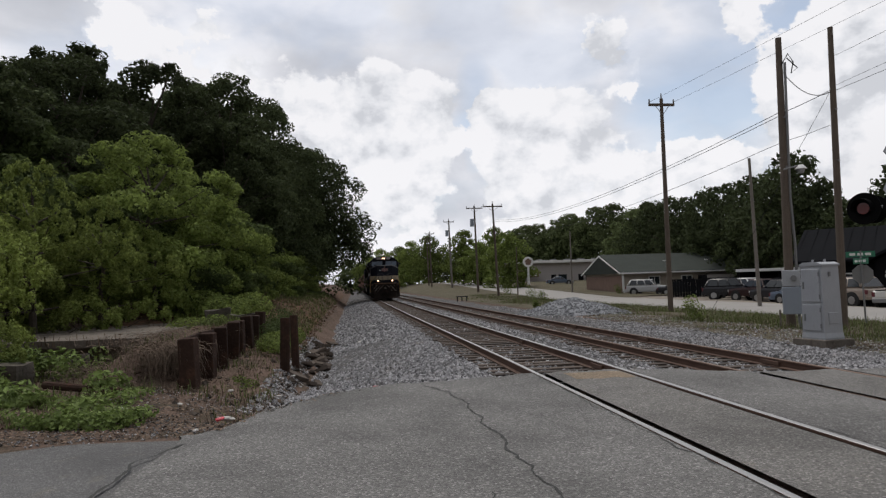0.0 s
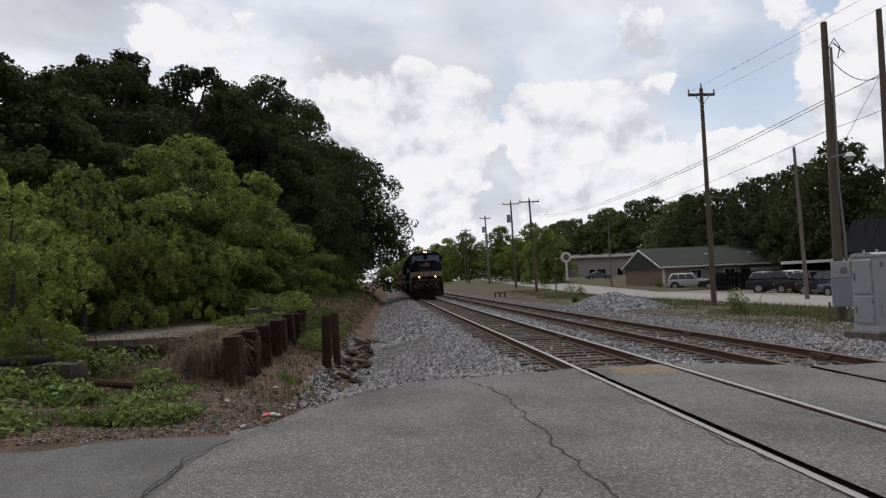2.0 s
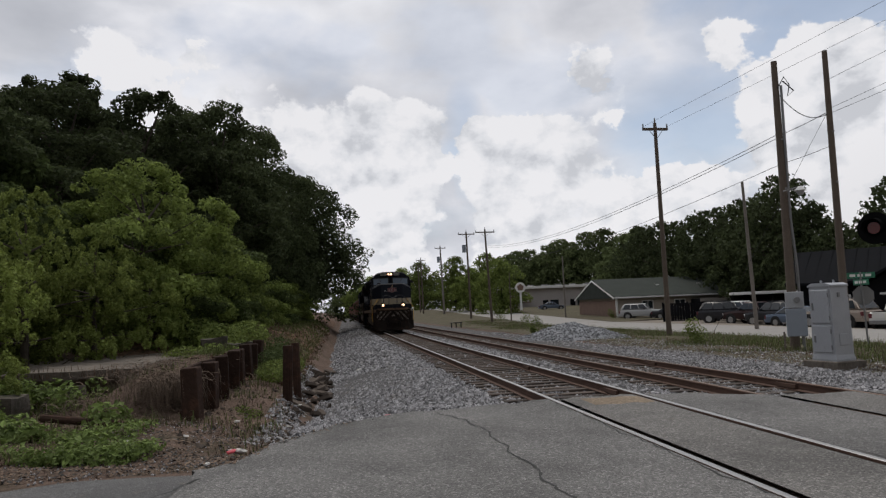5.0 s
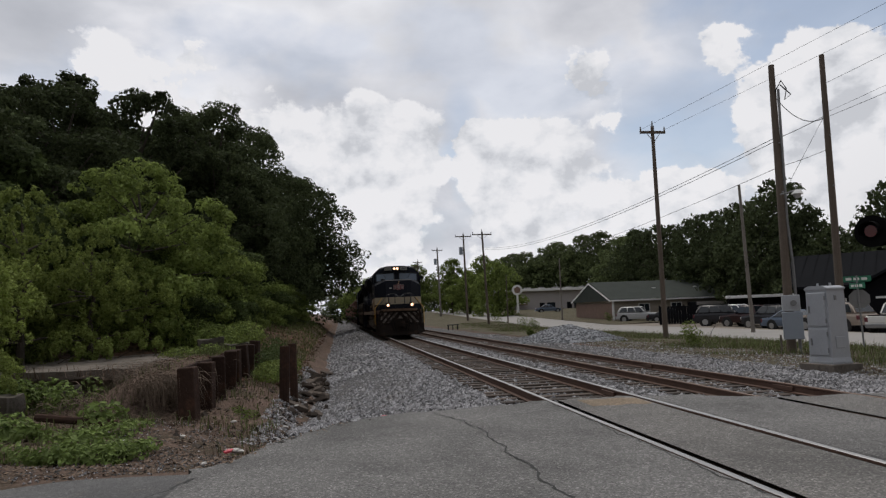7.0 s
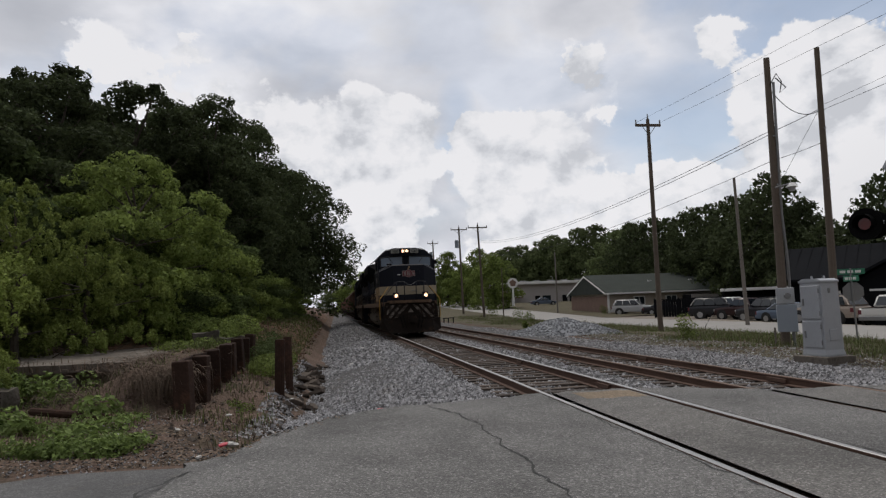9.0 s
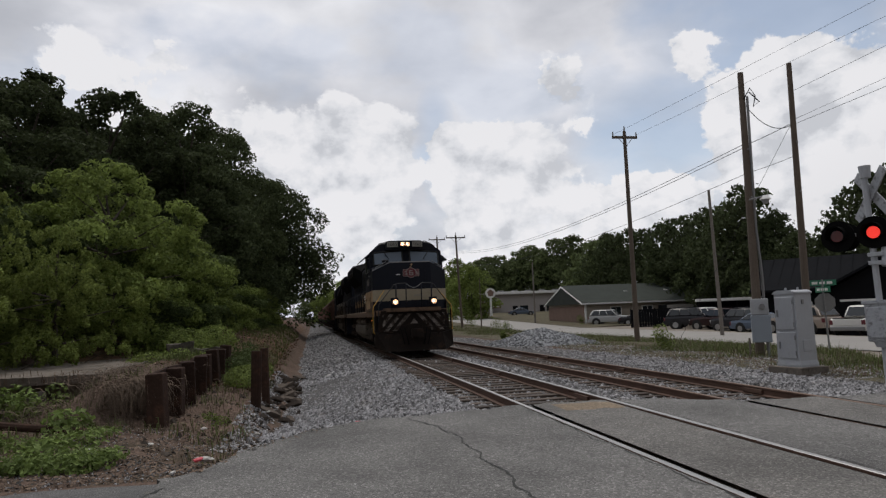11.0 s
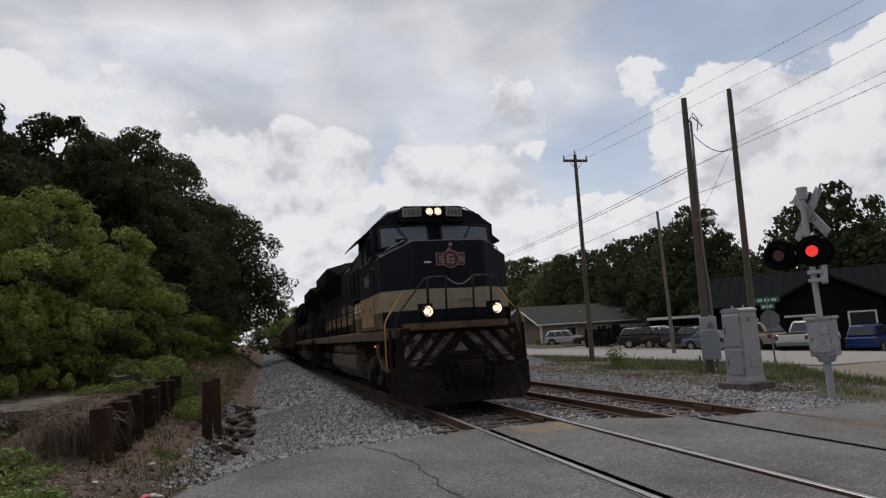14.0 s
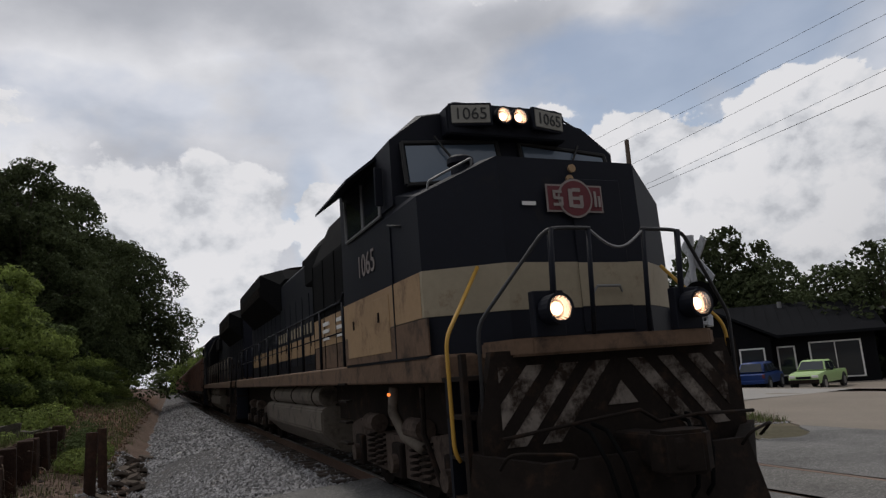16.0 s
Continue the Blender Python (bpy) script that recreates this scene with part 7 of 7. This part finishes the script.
def strands(name, count, centre, spread, reach, drop, label, seed):
    """Thin dead stems arching out of a clump and hanging down."""
    r = np.random.RandomState(seed)
    v, fc = [], []
    for _ in range(count):
        b = np.array(centre) + r.normal(0, 1, 3) * np.array(spread)
        a = r.uniform(-3.4, 0.6)
        L, dr, w = reach * r.uniform(0.3, 1.2), drop * r.uniform(0.3, 1.1), r.uniform(0.003, 0.007)
        out, side = np.array([math.cos(a), math.sin(a), 0]), np.array([-math.sin(a), math.cos(a), 0.4]) * w
        bend = r.normal(0, 0.12)
        k = len(v)
        for s in (0, 0.25, 0.5, 0.75, 1.0):
            q = b + out * L * (s + 0.15 * math.sin(5 * s + bend * 20) * s) + side / w * bend * s * L + np.array([0, 0, 0.35 * L * s - (dr + 0.35 * L) * s * s])
            v += [tuple(q - side * (1.1 - s)), tuple(q + side * (1.1 - s))]
        fc += [(k + 2 * i, k + 2 * i + 1, k + 2 * i + 3, k + 2 * i + 2) for i in range(4)]
    me = bpy.data.meshes.new(name)
    me.from_pydata(v, [], fc)
    return tagged(link_mesh(name, me, "straw"), label, "dead grass", kind="stuff")


strands("hanging_roots", 1100, (-3.75, 14.1, 0.52), (0.30, 0.35, 0.08), 0.55, 0.75, "dead tangled roots hanging over the timber posts", 55)
strands("hanging_roots", 700, (-4.5, 17.2, 0.60), (0.5, 1.4, 0.06), 0.5, 0.35, "dead tangled grass on the held-up bank", 58)
strands("hanging_roots", 400, (-5.2, 14.6, 0.10), (0.5, 0.4, 0.10), 0.5, 0.35, "dead tangled grass below the slab", 59)
blades("bank_grass", 12000, lambda r: (lambda x, y: (x, y, gz(x, y) + 0.01, r.uniform(0.4, 1.5)))(-1.9 - 5.0 * r.rand(), 21 + 55 * r.rand() ** 1.6), 0.36, 0.010, "grass", "tall grass fringe along the clay bank", 56, 1.3)
blades("slab_weeds", 1300, lambda r: (r.uniform(-16, -5.6), r.choice([18.3, 24.0, 27.8]) + r.uniform(-0.3, 0.9), 0.3, r.uniform(0.4, 1.5)), 0.34, 0.009, "dry", "brown weeds growing along the slab", 57, 1.3)


def creeper(name, m, lobes, count, size, mat, label, seed):
    r = np.random.RandomState(seed)
    v, f = leaf_cloud(lobes, count, size, r, lean=0.9, fill=0.4)
    me = bpy.data.meshes.new(name)
    me.from_pydata(v.tolist(), [], f.tolist())
    o = tagged(link_mesh(name, me, mat), label, "plant", "low plants", "stuff" if name == "weed_clump" else "")
    o.matrix_basis = m
    return o


rnd_c = random.Random(12)
lob = [(rnd_c.uniform(-2.2, 2.2), rnd_c.uniform(-0.9, 0.9), rnd_c.uniform(0.0, 0.12), rnd_c.uniform(0.3, 0.6), rnd_c.uniform(0.25, 0.45), rnd_c.uniform(0.15, 0.32)) for _ in range(22)]
creeper("vine_patch", pose(-5.9, 10.1, -0.15, 0, 0, -6), lob, 5200, 0.07, "leaf_vine", "bright green creeping vine over the kerb", 61)
creeper("vine_patch", pose(-6.4, 12.2, -0.05, 0, 0, 10), lob, 4600, 0.075, "leaf_vine", "green creeping vine over old footings", 62)
creeper("vine_patch", pose(-4.2, 9.75, -0.08, 0, 0, 174), [(a * 0.6, b * 0.45, c - 0.03, d * 0.55, e * 0.5, f_ * 0.55) for a, b, c, d, e, f_ in lob], 2600, 0.04, "leaf_vine", "low green vine creeping to the road edge", 67)
creeper("vine_patch", pose(-8.0, 13.5, 0.10, 0, 0, 5), [(a * 0.6, b * 0.6, c, d * 0.7, e * 0.7, f_ * 0.9) for a, b, c, d, e, f_ in lob], 2600, 0.05, "leaf_vine", "green vine climbing over old concrete", 68)
creeper("vine_patch", pose(-4.6, 11.6, -0.12, 0, 0, 190), [(a * 0.5, b * 0.7, c - 0.03, d * 0.6, e * 0.6, f_ * 0.6) for a, b, c, d, e, f_ in lob], 1500, 0.045, "leaf_vine", "thin green vine on bare earth", 63)
creeper("vine_patch", pose(-6.3, 15.2, 0.0, 0, 0, 20), [(a * 0.42, b * 0.8, c + 0.1, d * 0.6, e * 0.7, f_ * 1.3) for a, b, c, d, e, f_ in lob], 2600, 0.06, "leaf_vine", "green vine grown over a concrete footing", 91)
creeper("vine_patch", pose(-7.6, 11.6, -0.05, 0, 0, 10), [(a * 0.55, b * 0.8, c + 0.1, d * 0.7, e * 0.8, f_ * 1.5) for a, b, c, d, e, f_ in lob], 3800, 0.065, "leaf_mid", "yellowish green weeds at the driveway edge", 92)
creeper("weed_clump", pose(-4.6, 23.2, 0.1), [(0, 0, 0.3, 0.7, 0.5, 0.4), (0.8, 0.4, 0.2, 0.6, 0.5, 0.35), (-0.9, 0.3, 0.25, 0.7, 0.5, 0.4)], 2500, 0.06, "leaf_mid", "leafy green weeds by the timber wall", 64)
creeper("weed_clump", pose(-2.3, 20.5, -0.15), [(0, 0, 0.2, 0.5, 1.6, 0.3), (0.3, 2.0, 0.2, 0.4, 1.2, 0.28)], 2200, 0.05, "leaf_mid", "leafy green weeds in the ditch", 65)
creeper("weed_clump", pose(-2.2, 14.2, -0.42), [(0, 0, 0.08, 0.28, 0.4, 0.12), (-0.25, 0.5, 0.08, 0.25, 0.4, 0.14)], 700, 0.035, "leaf_mid", "small green weeds in the ditch bottom", 93)
creeper("weed_clump", pose(-2.75, 23.5, -0.1), [(0, 0, 0.25, 0.45, 1.4, 0.4), (0.1, 2.2, 0.3, 0.4, 1.3, 0.42), (-0.2, 4.4, 0.4, 0.5, 1.4, 0.5)], 3200, 0.05, "leaf_deep", "rank green weeds behind the timber wall", 94)
creeper("weed_clump", pose(-5.0, 27.5, 0.4), [(0, 0, 0.4, 1.0, 1.2, 0.6), (-1.2, 1.0, 0.5, 1.1, 1.2, 0.8), (0.6, 2.5, 0.5, 0.9, 1.2, 0.6)], 4500, 0.07, "leaf_mid", "leafy undergrowth on the bank", 66)
for k, (x, y, hgt) in enumerate(((13.4, 25.6, 1.15), (16.0, 60.0, 1.5), (17.5, 62, 1.2), (10.9, 40.0, 0.6), (30.4, 75.6, 1.3), (33.5, 76.0, 1.2), (19.0, 84.0, 1.6))):
    z0 = gz(x, y)
    creeper("shrub", pose(x, y, z0), [(0, 0, hgt * 0.5, hgt * 0.22, hgt * 0.22, hgt * 0.5), (hgt * 0.2, 0.1, hgt * 0.35, hgt * 0.3, hgt * 0.3, hgt * 0.35), (-hgt * 0.2, 0, hgt * 0.6, hgt * 0.22, hgt * 0.25, hgt * 0.35)], 650, 0.05, "leaf_mid", "small leafy green shrub in the verge", 70 + k)


def litter(x, y, s, mat, label, seed, z=None):
    r = random.Random(seed)
    bm = bmesh.new()
    bmesh.ops.create_icosphere(bm, subdivisions=2, radius=s)
    for v in bm.verts:
        v.co = Vector((v.co.x * 1.5, v.co.y * 0.8, v.co.z * 0.45)) * r.uniform(0.75, 1.2)
    o = tagged(part("litter", bm, mat), label, "litter", "litter")
    o.matrix_basis = pose(x, y, (z if z is not None else max(gz(x, y), -0.12)) + s * 0.35, r.uniform(-15, 15), r.uniform(-15, 15), r.uniform(0, 360))


litter(0.35, 11.62, 0.085, "trash_red", "crushed red drink carton on the ballast", 1, -0.16)
litter(0.5, 11.7, 0.05, "trash", "crumpled pale wrapper on the ballast", 2, -0.16)
litter(-1.68, 9.25, 0.075, "trash", "white paper cup lying on dirt", 3, -0.1)
litter(-1.74, 9.16, 0.055, "trash_red", "red lid beside a paper cup", 4, -0.08)
for k, (x, y) in enumerate(((-3.4, 10.7), (-3.05, 10.75), (-2.65, 10.85), (-2.1, 12.0), (-1.95, 8.75), (-1.2, 11.1), (-0.9, 12.8), (-1.2, 13.6), (0.7, 34.0), (0.9, 33.0), (0.2, 26.0))):
    litter(x, y, 0.04 if y < 20 else 0.10, "trash", "pale scrap of litter on the ground", 10 + k, (bz(x, y) if x > -1.0 and y > 11.6 else None))

motions()
